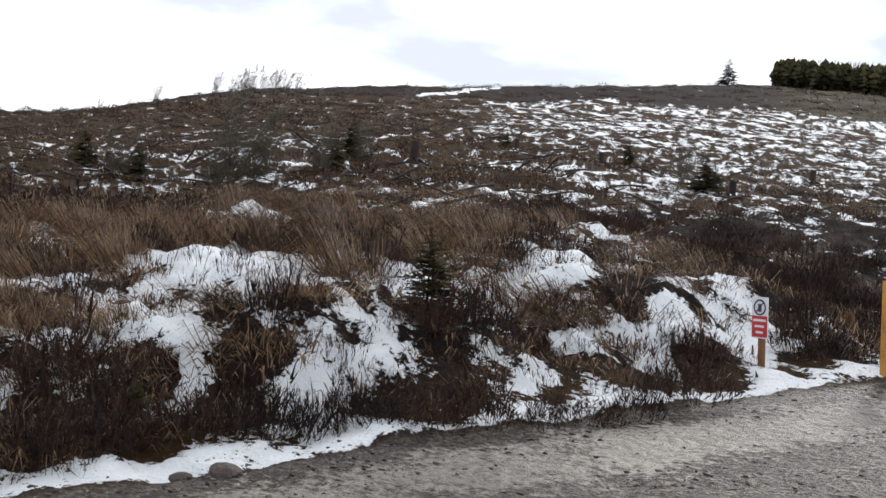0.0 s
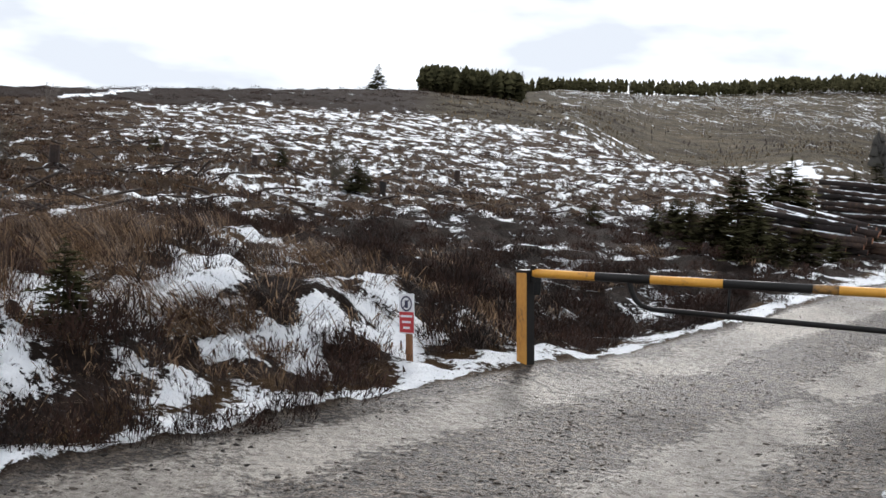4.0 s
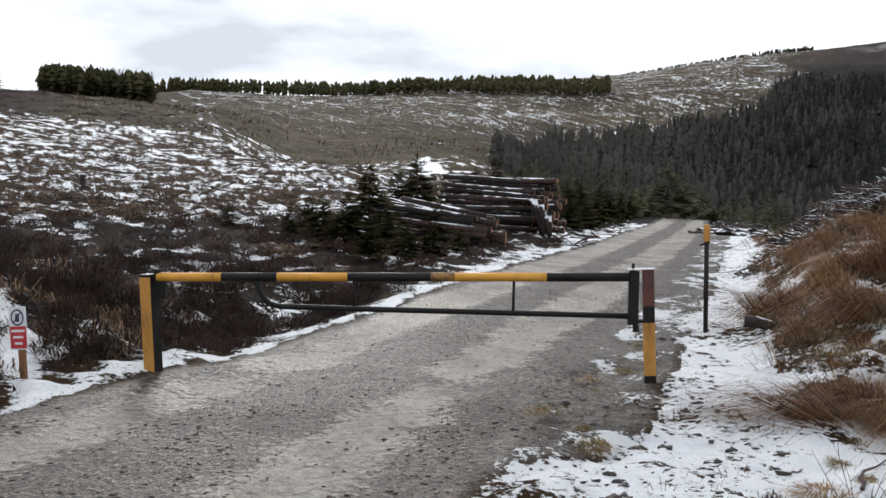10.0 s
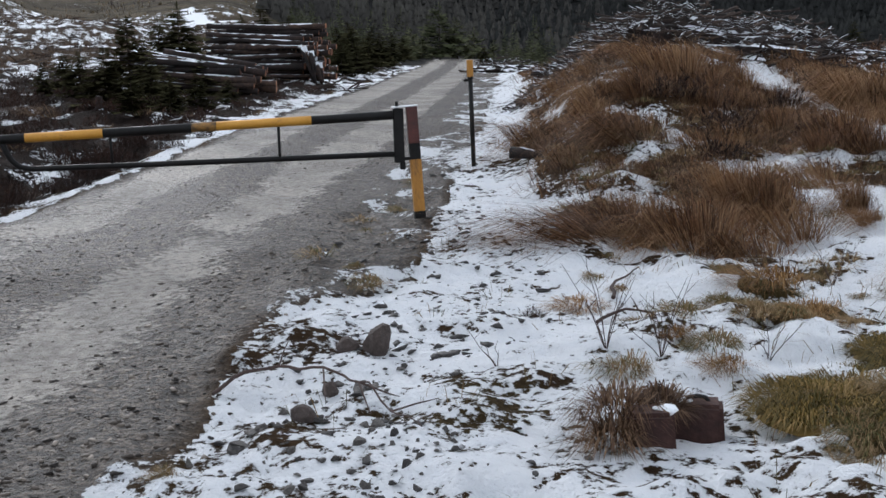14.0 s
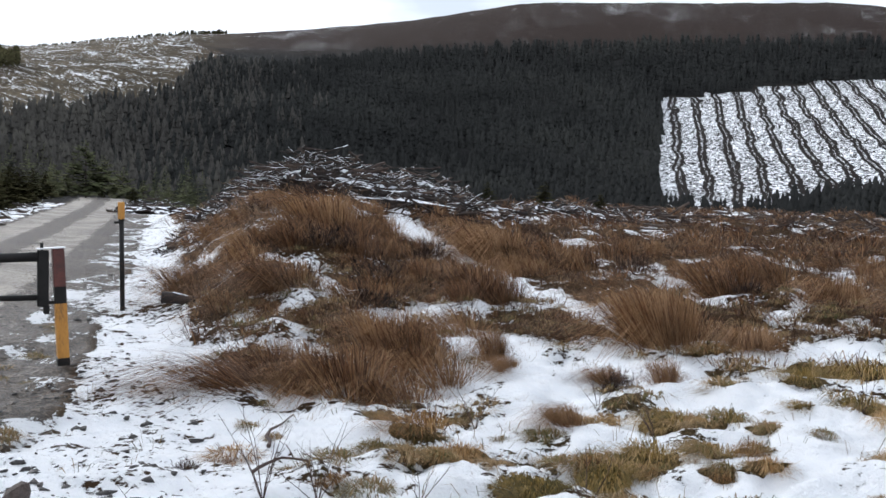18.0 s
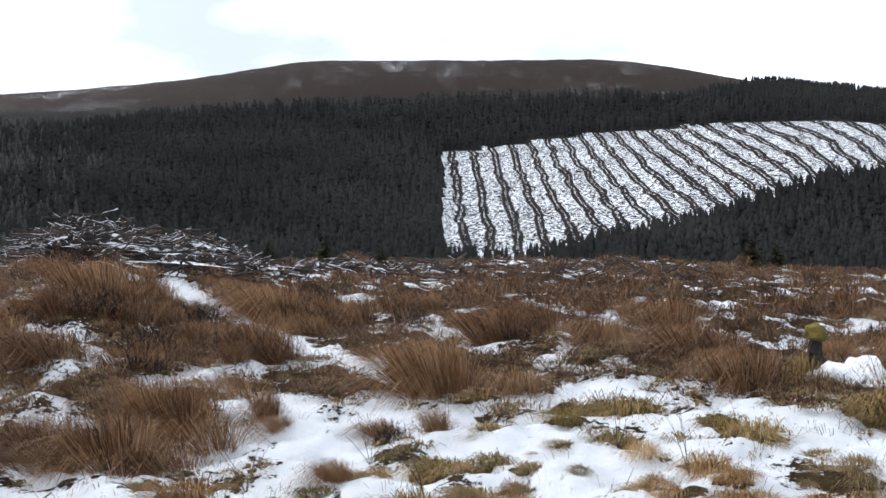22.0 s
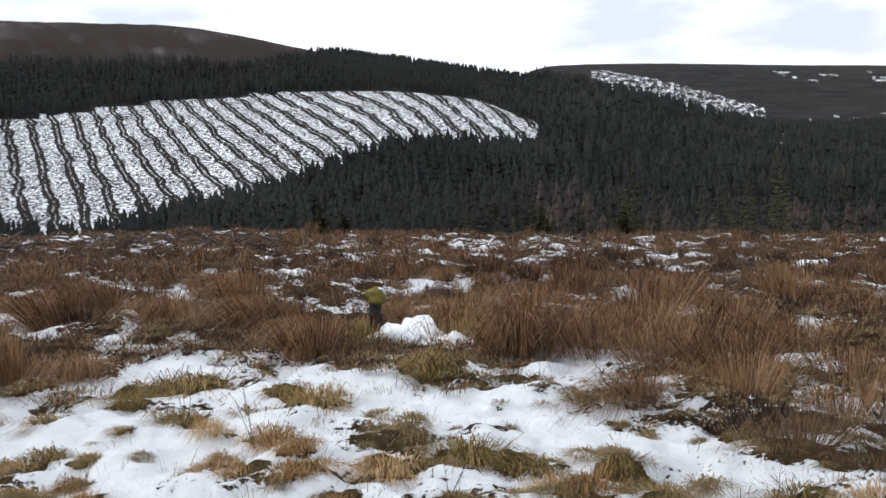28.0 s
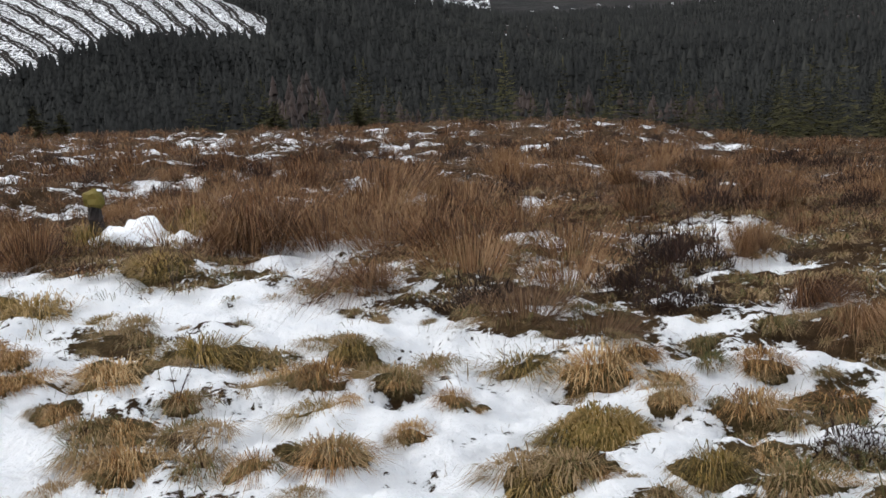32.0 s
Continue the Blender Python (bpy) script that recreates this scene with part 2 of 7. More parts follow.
    slope_soil = ramp(nt, calc(nt, "ADD", calc(nt, "MULTIPLY", noise_of(nt, pos, 0.12, 6, 0.8), 0.7), calc(nt, "MULTIPLY", noise_of(nt, pos, 0.015, 4), 0.3)),
                      [(0.38, (0.030, 0.024, 0.015)), (0.5, (0.070, 0.055, 0.034)), (0.62, (0.14, 0.110, 0.070))])
    soil = blend(nt, calc(nt, "MULTIPLY", span(nt, away, 120, 180), calc(nt, "MULTIPLY", calc(nt, "MULTIPLY", span(nt, head, 7, 10), span(nt, head, 44, 49, 1.0, 0.0)), calc(nt, "SUBTRACT", 1.0, wood))), soil, slope_soil)
    # gravel of the track
    vor = node(nt, "ShaderNodeTexVoronoi", Scale=52.0)
    nt.links.new(pos, vor.inputs["Vector"])
    vs = nt.nodes.new("ShaderNodeSeparateColor")
    nt.links.new(vor.outputs["Color"], vs.inputs["Color"])
    chips = node(nt, "ShaderNodeTexVoronoi", Scale=21.0)
    nt.links.new(pos, chips.inputs["Vector"])
    chip = nt.nodes.new("ShaderNodeSeparateColor")
    nt.links.new(chips.outputs["Color"], chip.inputs["Color"])
    grit = calc(nt, "ADD", calc(nt, "ADD", calc(nt, "MULTIPLY", vs.outputs[0], 0.34), calc(nt, "MULTIPLY", chip.outputs[1], 0.26)), calc(nt, "MULTIPLY", fine, 0.40))
    gravel = ramp(nt, grit, [(0.26, (0.011, 0.008, 0.006)), (0.5, (0.078, 0.056, 0.040)), (0.76, (0.35, 0.275, 0.215))])
    # pale dust of the ruts; farther along it also paints their wet sheen
    dust_and_sheen = ramp(nt, fine, [(0.30, (0.27, 0.225, 0.185)), (0.60, (0.70, 0.63, 0.545))])
    worn = span(nt, calc(nt, "ADD", pale, calc(nt, "MULTIPLY", calc(nt, "ADD", calc(nt, "SUBTRACT", mid, 0.5), calc(nt, "SUBTRACT", fine, 0.5)), 1.6)), 0.42, 0.78)
    gravel = blend(nt, worn, gravel, dust_and_sheen)
    damp = span(nt, noise_of(nt, stretched(nt, pos, (0.8, 0.28, 0.5), radians(44.4)), 1.0, 5, 0.6), 0.38, 0.62, 0.0, 0.8)
    gravel = blend(nt, damp, gravel, blend(nt, 0.55, gravel, (0.045, 0.035, 0.027)))
    soil = blend(nt, road, soil, gravel)
    soil = blend(nt, 0.22, soil, (0.004, 0.003, 0.002))
    # snow lies in patches, their edges broken by tufts
    patchy = noise_of(nt, pos, 3.6, 4, 0.6)
    rows = noise_of(nt, stretched(nt, pos, (0.07, 0.32, 0.2), radians(-25)), 1.0, 5, 0.62)
    edge = calc(nt, "ADD", calc(nt, "ADD", calc(nt, "MULTIPLY", mid, 0.45), calc(nt, "MULTIPLY", patchy, 0.55)), calc(nt, "ADD", calc(nt, "MULTIPLY", fine, 0.95), calc(nt, "MULTIPLY", rows, 0.05)))
    lie = span(nt, calc(nt, "MULTIPLY", calc(nt, "SUBTRACT", calc(nt, "ADD", snow_b, calc(nt, "MULTIPLY", calc(nt, "SUBTRACT", edge, 1.0), span(nt, hill, 0, 1, 1.5, 0.5))), 0.5), span(nt, hill, 0, 1, 1.0, 0.3)), -0.03, 0.06)
    snow = ramp(nt, noise_of(nt, pos, 6, 5), [(0.3, (0.88, 0.90, 0.93)), (0.6, (0.945, 0.955, 0.97))])
    nt.links.new(blend(nt, lie, soil, snow), b.inputs["Base Color"])
    nt.links.new(span(nt, calc(nt, "MULTIPLY", road, calc(nt, "SUBTRACT", 1.0, lie)), 0, 1, 0.95, 0.6), b.inputs["Roughness"])
    nt.links.new(span(nt, road, 0, 1, 0.06, 0.35), b.inputs["Specular IOR Level"])
    bump(nt, b, calc(nt, "ADD", calc(nt, "MULTIPLY", calc(nt, "ADD", fine, calc(nt, "MULTIPLY", patchy, 0.6)), span(nt, lie, 0, 1, 1.0, 0.62)), calc(nt, "ADD", calc(nt, "MULTIPLY", lie, 0.5), calc(nt, "MULTIPLY", grit, calc(nt, "MULTIPLY", road, 0.5)))), 1.0, 0.15)
    return m


def capped(name, stops, scale, rough=0.85, rel=0.4, dist=0.02, snow=0.5, vary=0.2, stretch=None, grain=1.7):
    """A rough solid whose upward faces hold some lying snow."""
    m = plain(name, stops, scale, rough, rel, dist, vary=vary, stretch=stretch)
    nt = m.node_tree
    b = nt.nodes["Principled BSDF"]
    under = b.inputs["Base Color"].links[0].from_socket
    g = nt.nodes.new("ShaderNodeNewGeometry")
    xyz = nt.nodes.new("ShaderNodeSeparateXYZ")
    nt.links.new(g.outputs["Normal"], xyz.inputs["Vector"])
    n = noise_of(nt, g.outputs["Position"], grain, 5, 0.6)
    f = calc(nt, "ADD", xyz.outputs["Z"], calc(nt, "MULTIPLY", calc(nt, "SUBTRACT", n, 0.5), 2.2))
    f = span(nt, f, 1.25 - snow, 1.4 - snow)
    nt.links.new(blend(nt, f, under, (0.82, 0.84, 0.87)), b.inputs["Base Color"])
    return m


MOOR = ground_material()
YELLOW = plain("yellow_paint", [(0.27, (0.20, 0.10, 0.03)), (0.40, (0.58, 0.27, 0.03)), (0.7, (0.68, 0.34, 0.045))], 5, 0.5, 0.15, 0.004)
POST_YELLOW = plain("worn_orange_yellow_paint", [(0.30, (0.10, 0.05, 0.02)), (0.43, (0.40, 0.18, 0.03)), (0.7, (0.56, 0.27, 0.045))], 7, 0.6, 0.2, 0.004, stretch=(1, 1, 0.35))
BLACK = plain("black_paint", [(0.3, (0.005, 0.005, 0.005)), (0.7, (0.018, 0.016, 0.015))], 6, 0.55, 0.15, 0.004)
BLACK.node_tree.nodes["Principled BSDF"].inputs["Specular IOR Level"].default_value = 0.2
RED = plain("faded_red_paint", [(0.3, (0.022, 0.012, 0.010)), (0.5, (0.080, 0.022, 0.017)), (0.7, (0.14, 0.034, 0.025))], 7, 0.6, 0.15, 0.004)
SIGN_WHITE = plain("sign_white", [(0.3, (0.62, 0.62, 0.64)), (0.7, (0.80, 0.80, 0.81))], 8, 0.4)
SIGN_RED = plain("sign_red", [(0.3, (0.38, 0.02, 0.03)), (0.7, (0.50, 0.035, 0.04))], 8, 0.4)
SIGN_BLUE = plain("sign_dark_blue", [(0.3, (0.02, 0.02, 0.05)), (0.7, (0.04, 0.035, 0.08))], 8, 0.4)
STAKE = plain("brown_stake_wood", [(0.3, (0.10, 0.045, 0.018)), (0.6, (0.24, 0.11, 0.045))], 6, 0.8, 0.4, 0.01, stretch=(6, 6, 1))
SNOW = plain("lying_snow", [(0.3, (0.72, 0.75, 0.79)), (0.6, (0.87, 0.89, 0.91))], 5, 0.7, 0.3, 0.02)
RUST = plain("rusted_iron", [(0.3, (0.016, 0.009, 0.008)), (0.5, (0.048, 0.020, 0.016)), (0.72, (0.095, 0.045, 0.032))], 4, 0.9, 0.5, 0.01)
BARK = capped("log_bark", [(0.3, (0.008, 0.006, 0.006)), (0.55, (0.030, 0.018, 0.014)), (0.78, (0.10, 0.058, 0.038))], 3, 0.9, 0.6, 0.02, snow=0.50, vary=0.35, grain=2.6)
LOG_END = plain("cut_log_end", [(0.3, (0.09, 0.032, 0.015)), (0.55, (0.24, 0.09, 0.04)), (0.78, (0.40, 0.20, 0.10))], 5, 0.85, 0.3, 0.01, vary=0.4)
BRASH = capped("dead_branch_bark", [(0.3, (0.012, 0.008, 0.006)), (0.55, (0.042, 0.027, 0.020)), (0.78, (0.12, 0.08, 0.058))], 2, 0.9, 0.4, 0.02, snow=0.14, vary=0.4)
BRASH_SNOW = capped("snowy_brash", [(0.3, (0.010, 0.007, 0.006)), (0.55, (0.035, 0.023, 0.018)), (0.78, (0.10, 0.068, 0.05))], 3, 0.9, 0.6, 0.04, snow=0.56, vary=0.3, grain=5.0)
YOUNG = leafy("young_plantation", [(0.25, (0.060, 0.068, 0.036)), (0.55, (0.115, 0.122, 0.066)), (0.8, (0.19, 0.19, 0.11))], 0.15, rough=1.0, vary=0.25, through_light=0.12)
TWIG = plain("dark_twig", [(0.3, (0.022, 0.013, 0.011)), (0.6, (0.075, 0.045, 0.036))], 3, 0.85)
BIRCH = plain("bare_birch_twigs", [(0.3, (0.07, 0.056, 0.05)), (0.6, (0.19, 0.16, 0.14))], 2, 0.85)
SCRUB = plain("olive_brown_twigs", [(0.3, (0.030, 0.025, 0.016)), (0.6, (0.085, 0.070, 0.045))], 2, 0.9)
STONE = capped("wet_grey_stone", [(0.3, (0.026, 0.023, 0.022)), (0.55, (0.075, 0.066, 0.06)), (0.75, (0.16, 0.145, 0.13))], 6, 0.7, 0.6, 0.02, snow=0.14, vary=0.35)
ROCK = plain("brown_rock", [(0.3, (0.035, 0.026, 0.022)), (0.55, (0.085, 0.062, 0.052)), (0.75, (0.17, 0.13, 0.112))], 5, 0.8, 0.6, 0.02)
THATCH = leafy("dead_grass_thatch", [(0.25, (0.045, 0.030, 0.012)), (0.5, (0.13, 0.088, 0.035)), (0.75, (0.25, 0.165, 0.075))], 5, vary=0.3)
MOSS = leafy("moss", [(0.25, (0.045, 0.04, 0.008)), (0.5, (0.14, 0.12, 0.02)), (0.75, (0.26, 0.20, 0.05))], 3, vary=0.3)
RUSH = leafy("dead_rushes", [(0.20, (0.060, 0.026, 0.012)), (0.46, (0.225, 0.100, 0.042)), (0.78, (0.46, 0.28, 0.145))], 0.6, vary=0.5)
STRAW = leafy("bleached_moor_grass", [(0.22, (0.040, 0.020, 0.011)), (0.48, (0.110, 0.058, 0.030)), (0.80, (0.29, 0.185, 0.105))], 0.35, vary=0.5)
TUFT = leafy("short_tufted_grass", [(0.12, (0.085, 0.092, 0.028)), (0.32, (0.18, 0.15, 0.055)), (0.48, (0.28, 0.175, 0.08)), (0.85, (0.48, 0.34, 0.19))], 1.6, vary=0.3)
HEATHER = leafy("winter_heather", [(0.20, (0.008, 0.005, 0.004)), (0.48, (0.027, 0.0135, 0.0095)), (0.8, (0.080, 0.038, 0.025))], 0.7, vary=0.2, through_light=0.1)
NEEDLES = leafy("spruce_needles", [(0.25, (0.034, 0.034, 0.018)), (0.55, (0.074, 0.070, 0.036)), (0.8, (0.125, 0.112, 0.058))], 0.5, rough=1.0, vary=0.2, through_light=0.12)
# conifer colour lightened and greyed so that it carries distance haze
FOREST_HAZED = leafy("haze_tinted_conifers", [(0.3, (0.060, 0.057, 0.053)), (0.55, (0.083, 0.079, 0.071)), (0.8, (0.108, 0.103, 0.087))], 0.012, rough=1.0, vary=0.06, through_light=0.05)
MOSSY = leafy("olive_tussock_grass", [(0.12, (0.080, 0.062, 0.015)), (0.38, (0.200, 0.142, 0.034)), (0.60, (0.34, 0.215, 0.062)), (0.85, (0.54, 0.37, 0.17))], 1.3, vary=0.32)
STRAWY = leafy("orange_straw_grass", [(0.12, (0.11, 0.054, 0.020)), (0.38, (0.33, 0.168, 0.058)), (0.62, (0.50, 0.29, 0.115)), (0.85, (0.70, 0.50, 0.27))], 1.3, vary=0.36)
FOREST = leafy("far_conifers", [(0.3, (0.031, 0.032, 0.031)), (0.55, (0.043, 0.044, 0.042)), (0.8, (0.062, 0.063, 0.056))], 0.012, rough=1.0, vary=0.05, through_light=0.05)
LARCH = leafy("bare_larch", [(0.3, (0.028, 0.020, 0.017)), (0.7, (0.062, 0.042, 0.036))], 0.05, vary=0.2, through_light=0.05)
SPRUCE_BARK = plain("spruce_bark", [(0.3, (0.025, 0.018, 0.014)), (0.7, (0.08, 0.055, 0.04))], 4, 0.9, 0.4, 0.02)

# ---- noise on arrays ----
def _hash(ix, iy, seed):
    h = (ix * 374761393 + iy * 668265263 + seed * 2147483647) & 0xFFFFFFFF
    h = ((h ^ (h >> 13)) * 1274126177) & 0xFFFFFFFF
    h = (h ^ (h >> 16)) & 0xFFFFFFFF
    return h.astype(np.float64) / 4294967295.0


def vnoise(x, y, seed=0):
    """Smooth value noise, 0 to 1, on arrays."""
    x, y = np.asarray(x, float), np.asarray(y, float)
    ix, iy = np.floor(x).astype(np.int64), np.floor(y).astype(np.int64)
    fx, fy = x - ix, y - iy
    fx, fy = fx * fx * (3 - 2 * fx), fy * fy * (3 - 2 * fy)
    a, b = _hash(ix, iy, seed), _hash(ix + 1, iy, seed)
    c, d = _hash(ix, iy + 1, seed), _hash(ix + 1, iy + 1, seed)
    return (a + (b - a) * fx) * (1 - fy) + (c + (d - c) * fx) * fy


def fbm(x, y, seed=0, octaves=4):
    total, amp, norm = 0.0, 1.0, 0.0
    for o in range(octaves):
        total = total + amp * vnoise(x * 2 ** o + 17.3 * o, y * 2 ** o - 9.1 * o, seed + o)
        norm += amp
        amp *= 0.5
    return total / norm


def step(a, b, v):
    t = np.clip((np.asarray(v, float) - a) / (b - a), 0, 1)
    return t * t * (3 - 2 * t)


# ---- the lie of the land ----
# the track runs straight, towards 44.4 degrees; the camera stands beside it
RD = (math.sin(radians(44.4)), math.cos(radians(44.4)))
ROAD_L, ROAD_R = -5.45, -1.75


def along(x, y):
    s = x * RD[0] + y * RD[1]
    n = x * RD[1] - y * RD[0]
    # beyond the gate the track swings gently to the left
    n = n + 0.00042 * np.maximum(s - 25, 0) ** 2
    return s, n


RADII = (0.5, 5, 8, 12, 18, 30, 50, 90, 160, 300, 450, 600, 750, 1200, 2400, 4500)
LAND_HILL = {  # heights over the track by heading: the felled hill
    -180: (0, 0, 0, 0, 0.3, 1, 3, 6, 12, 20, 25, 28, 30, 32, 30, 20),
    -60: (0, 0, 0, 0.1, 0.2, 0.4, 0.5, 0.8, 2, 2, 0, 0, 0, -10, -40, -60),
    -30: (0, 0, 0, 0.1, 0.2, 0.7, 1.2, 2.1, 3.6, 5.0, 4, 3, 2, -10, -40, -60),
    -18: (0, 0, 0, 0.1, 0.3, 1.1, 2.2, 4.5, 8.5, 14.3, 14, 12, 8, 0, -40, -60),
    -5: (0, 0, 0, 0.1, 0.35, 1.3, 2.5, 5, 10.0, 19.6, 20, 18, 12, 0, -40, -60),
    8: (0, 0, 0, 0.0, 0.2, 0.9, 1.9, 4.7, 10.6, 25.0, 33, 42, 46, 20, -40, -60),
}
LAND_TRACK = {  # the shoulder of the hill, the track and the mound beside it
    16: (0, 0, 0, -0.1, 0.0, 0.5, 1.4, 4.2, 9.2, 21.0, 34, 51, 62, 58, -20, -60),
    22: (0, 0, 0, -0.1, -0.1, 0.4, 1.2, 3.6, 3.6, 10, 28, 49, 64, 86, 20, -60),
    29: (0, 0, 0, 0.0, 0.0, 0.1, 0.5, 2.0, 5.2, 12.5, 25, 48, 71, 108, 60, -60),
    37: (0, 0, 0, 0.0, 0.0, 0.0, 0.0, 0.0, -4, -10, 8, 40, 73, 118, 90, -60),
    43: (0, 0, 0, 0.0, 0.0, 0.1, 0.0, -0.3, -8, -14, 0, 36, 75, 137, 110, -60),
}
LAND_VALLEY = {  # the rushy plateau, the valley behind its edge and the far moor
    50: (0, 0, 0, 0.3, 1.05, 1.5, -0.6, -6, -15, -20, 0, 34, 70, 153, 140, -60),
    56: (0, 0, 0, 0.15, 0.65, 1.35, 0.0, -6, -16, -22, -4, 30, 68, 168, 155, -60),
    64: (0, 0, 0, 0.1, 0.3, 0.7, 0.7, -4, -16, -24, -6, 28, 66, 192, 190, -60),
    77: (0, 0, 0.05, 0.1, 0.15, 0.5, 0.6, -4, -16, -24, -6, 28, 68, 189, 180, -60),
    88: (0, 0, 0.1, 0.1, 0.05, 0.25, 0.2, -5, -18, -24, -4, 32, 70, 150, 170, 100),
    98: (0, 0, 0.05, 0.1, 0, -0.08, -0.25, -6, -20, -28, -8, 20, 52, 118, 150, 520),
}
LAND_EAST = {
    112: (0, 0, 0, 0, -0.08, -0.42, -0.6, -7, -20, -32, -24, -6, 14, 44, 120, 448),
    126: (0, 0, 0, -0.1, -0.4, -1.2, -2.2, -6, -9, -24, -26, -14, 4, 20, 120, 350),
    150: (0, 0, 0, 0, -0.3, -1, -2, -6, -12, -20, -20, -10, 8, 40, 130, 300),
    180: (0, 0, 0, 0, 0.3, 1, 3, 6, 12, 20, 25, 28, 30, 32, 30, 20),
}
LAND = {**LAND_HILL, **LAND_TRACK, **LAND_VALLEY, **LAND_EAST}


def hermite(xs, ys, x):
    """Smooth interpolation through (xs, ys[..., k]) without overshoot, at x."""
    xs = np.asarray(xs, float)
    ys = np.asarray(ys, float)
    h = np.diff(xs)
    d = np.diff(ys, axis=-1) / h
    m = np.zeros_like(ys)
    same = d[..., 1:] * d[..., :-1] > 0
    with np.errstate(divide="ignore", invalid="ignore"):
        hm = 2 * d[..., 1:] * d[..., :-1] / (d[..., 1:] + d[..., :-1])
    m[..., 1:-1] = np.where(same, hm, 0)
    m[..., 0], m[..., -1] = d[..., 0], d[..., -1]
    k = np.clip(np.searchsorted(xs, x) - 1, 0, len(xs) - 2)
    t = (x - xs[k]) / h[k]
    if ys.ndim == 1:
        y0, y1, m0, m1 = ys[k], ys[k + 1], m[k], m[k + 1]
    else:
        y0, y1, m0, m1 = (np.take_along_axis(v, q[None, :], axis=-1)[0] if v.shape[0] == 1 else v[:, q] for v, q in ((ys, k), (ys, k + 1), (m, k), (m, k + 1)))
    return (2 * t ** 3 - 3 * t ** 2 + 1) * y0 + (t ** 3 - 2 * t ** 2 + t) * h[k] * m0 + (-2 * t ** 3 + 3 * t ** 2) * y1 + (t ** 3 - t ** 2) * h[k] * m1


_AZ = np.array(sorted(LAND), float)
_GA = np.arange(-180, 180.01, 0.5)
_GR = np.linspace(math.log(0.5), math.log(4500), 500)
_rows = np.array([hermite(np.log(RADII), np.array(LAND[int(a)], float), _GR) for a in _AZ])
_grid = hermite(_AZ, _rows.T.copy(), _GA).T


def land(x, y):
    """The broad height of the ground, before its small relief."""
    x, y = np.asarray(x, float), np.asarray(y, float)
    r = np.clip(np.log(np.maximum(np.hypot(x, y), 0.51)), _GR[0], _GR[-1] - 1e-6)
    a = np.degrees(np.arctan2(x, y))
    fi, fj = (a + 180) / 0.5, (r - _GR[0]) / (_GR[1] - _GR[0])
    i, j = np.clip(fi.astype(int), 0, len(_GA) - 2), np.clip(fj.astype(int), 0, len(_GR) - 2)
    u, v = fi - i, fj - j
    return (_grid[i, j] * (1 - u) + _grid[i + 1, j] * u) * (1 - v) + (_grid[i, j + 1] * (1 - u) + _grid[i + 1, j + 1] * u) * v


def nearest(x, y, pts):
    """Distance to a line through places given as heading and distance."""
    best = np.full(np.shape(x), 1e9)
    for (a0, r0), (a1, r1) in zip(pts, pts[1:]):
        p, q = [np.array((r * math.sin(radians(a)), r * math.cos(radians(a)))) for a, r in ((a0, r0), (a1, r1))]
        d = q - p
        t = np.clip(((x - p[0]) * d[0] + (y - p[1]) * d[1]) / (d @ d), 0, 1)
        best = np.minimum(best, np.hypot(x - p[0] - t * d[0], y - p[1] - t * d[1]))
    return best


def masks(x, y):
    """How much each cover holds at a place: road, verge, snowy bank, left bank."""
    s, n = along(x, y)
    r = np.hypot(x, y)
    a = np.degrees(np.arctan2(x, y))
    wob = (fbm(x * 0.9, y * 0.9, 5) - 0.5) * 0.7
    end = 1 - step(95, 115, s)
    road = step(ROAD_L - 0.12, ROAD_L + 0.12, n + wob * 0.5) * (1 - step(ROAD_R - 0.15, ROAD_R + 0.15, n + wob * 0.45)) * end
    return s, n, r, a, road


# tussocks, rushes, heather and snow patches: heading, distance and width
MOSS_SPOTS = [(86.3, 9.13, 0.69), (103.5, 6.55, 0.33), (111.5, 6.34, 0.41), (112.8, 4.68, 0.4), (92.4, 10.05, 0.5), (100.8, 5.56, 0.31), (89.6, 8.78, 0.26), (94.5, 7.13, 0.54),
              (97.3, 7.04, 0.56), (121.2, 4.79, 0.36), (73.2, 9.35, 0.48), (78.6, 10.5, 0.53), (76.9, 10.52, 0.48), (92.1, 10.2, 0.62), (76.3, 8.63, 0.22), (55.5, 6.85, 0.39),
              (70.2, 8.12, 0.46), (76.4, 9.77, 0.4), (79.4, 8.91, 0.41), (72.9, 8.29, 0.34), (79.9, 10.19, 0.79), (84.5, 9.62, 0.4), (72.1, 6.99, 0.32), (68.6, 6.9, 0.56),
              (64.4, 8.12, 0.29), (102.5, 6.92, 0.32)]
STRAW_SPOTS = [(90.4, 6.66, 0.5), (91.2, 5.69, 0.37), (91.6, 5.14, 0.42), (85.9, 7.05, 0.28), (88.1, 6.13, 0.28), (99.2, 6.55, 0.39), (101.0, 6.17, 0.34), (104.8, 6.07, 0.24),
               (107.8, 5.68, 0.2), (102.6, 5.6, 0.17), (97.9, 4.87, 0.3), (101.9, 4.91, 0.42), (115.3, 6.08, 0.45), (117.2, 6.28, 0.31), (118.9, 6.07, 0.24), (122.9, 5.58, 0.33),
               (123.2, 6.41, 0.32), (126.5, 5.93, 0.44), (123.8, 5.05, 0.3), (126.0, 4.72, 0.35), (93.9, 6.08, 0.24), (106.7, 6.54, 0.16), (109.2, 5.64, 0.11), (86.7, 6.59, 0.33),
               (105.9, 5.24, 0.21), (115.7, 4.71, 0.19), (119.0, 5.55, 0.22)]
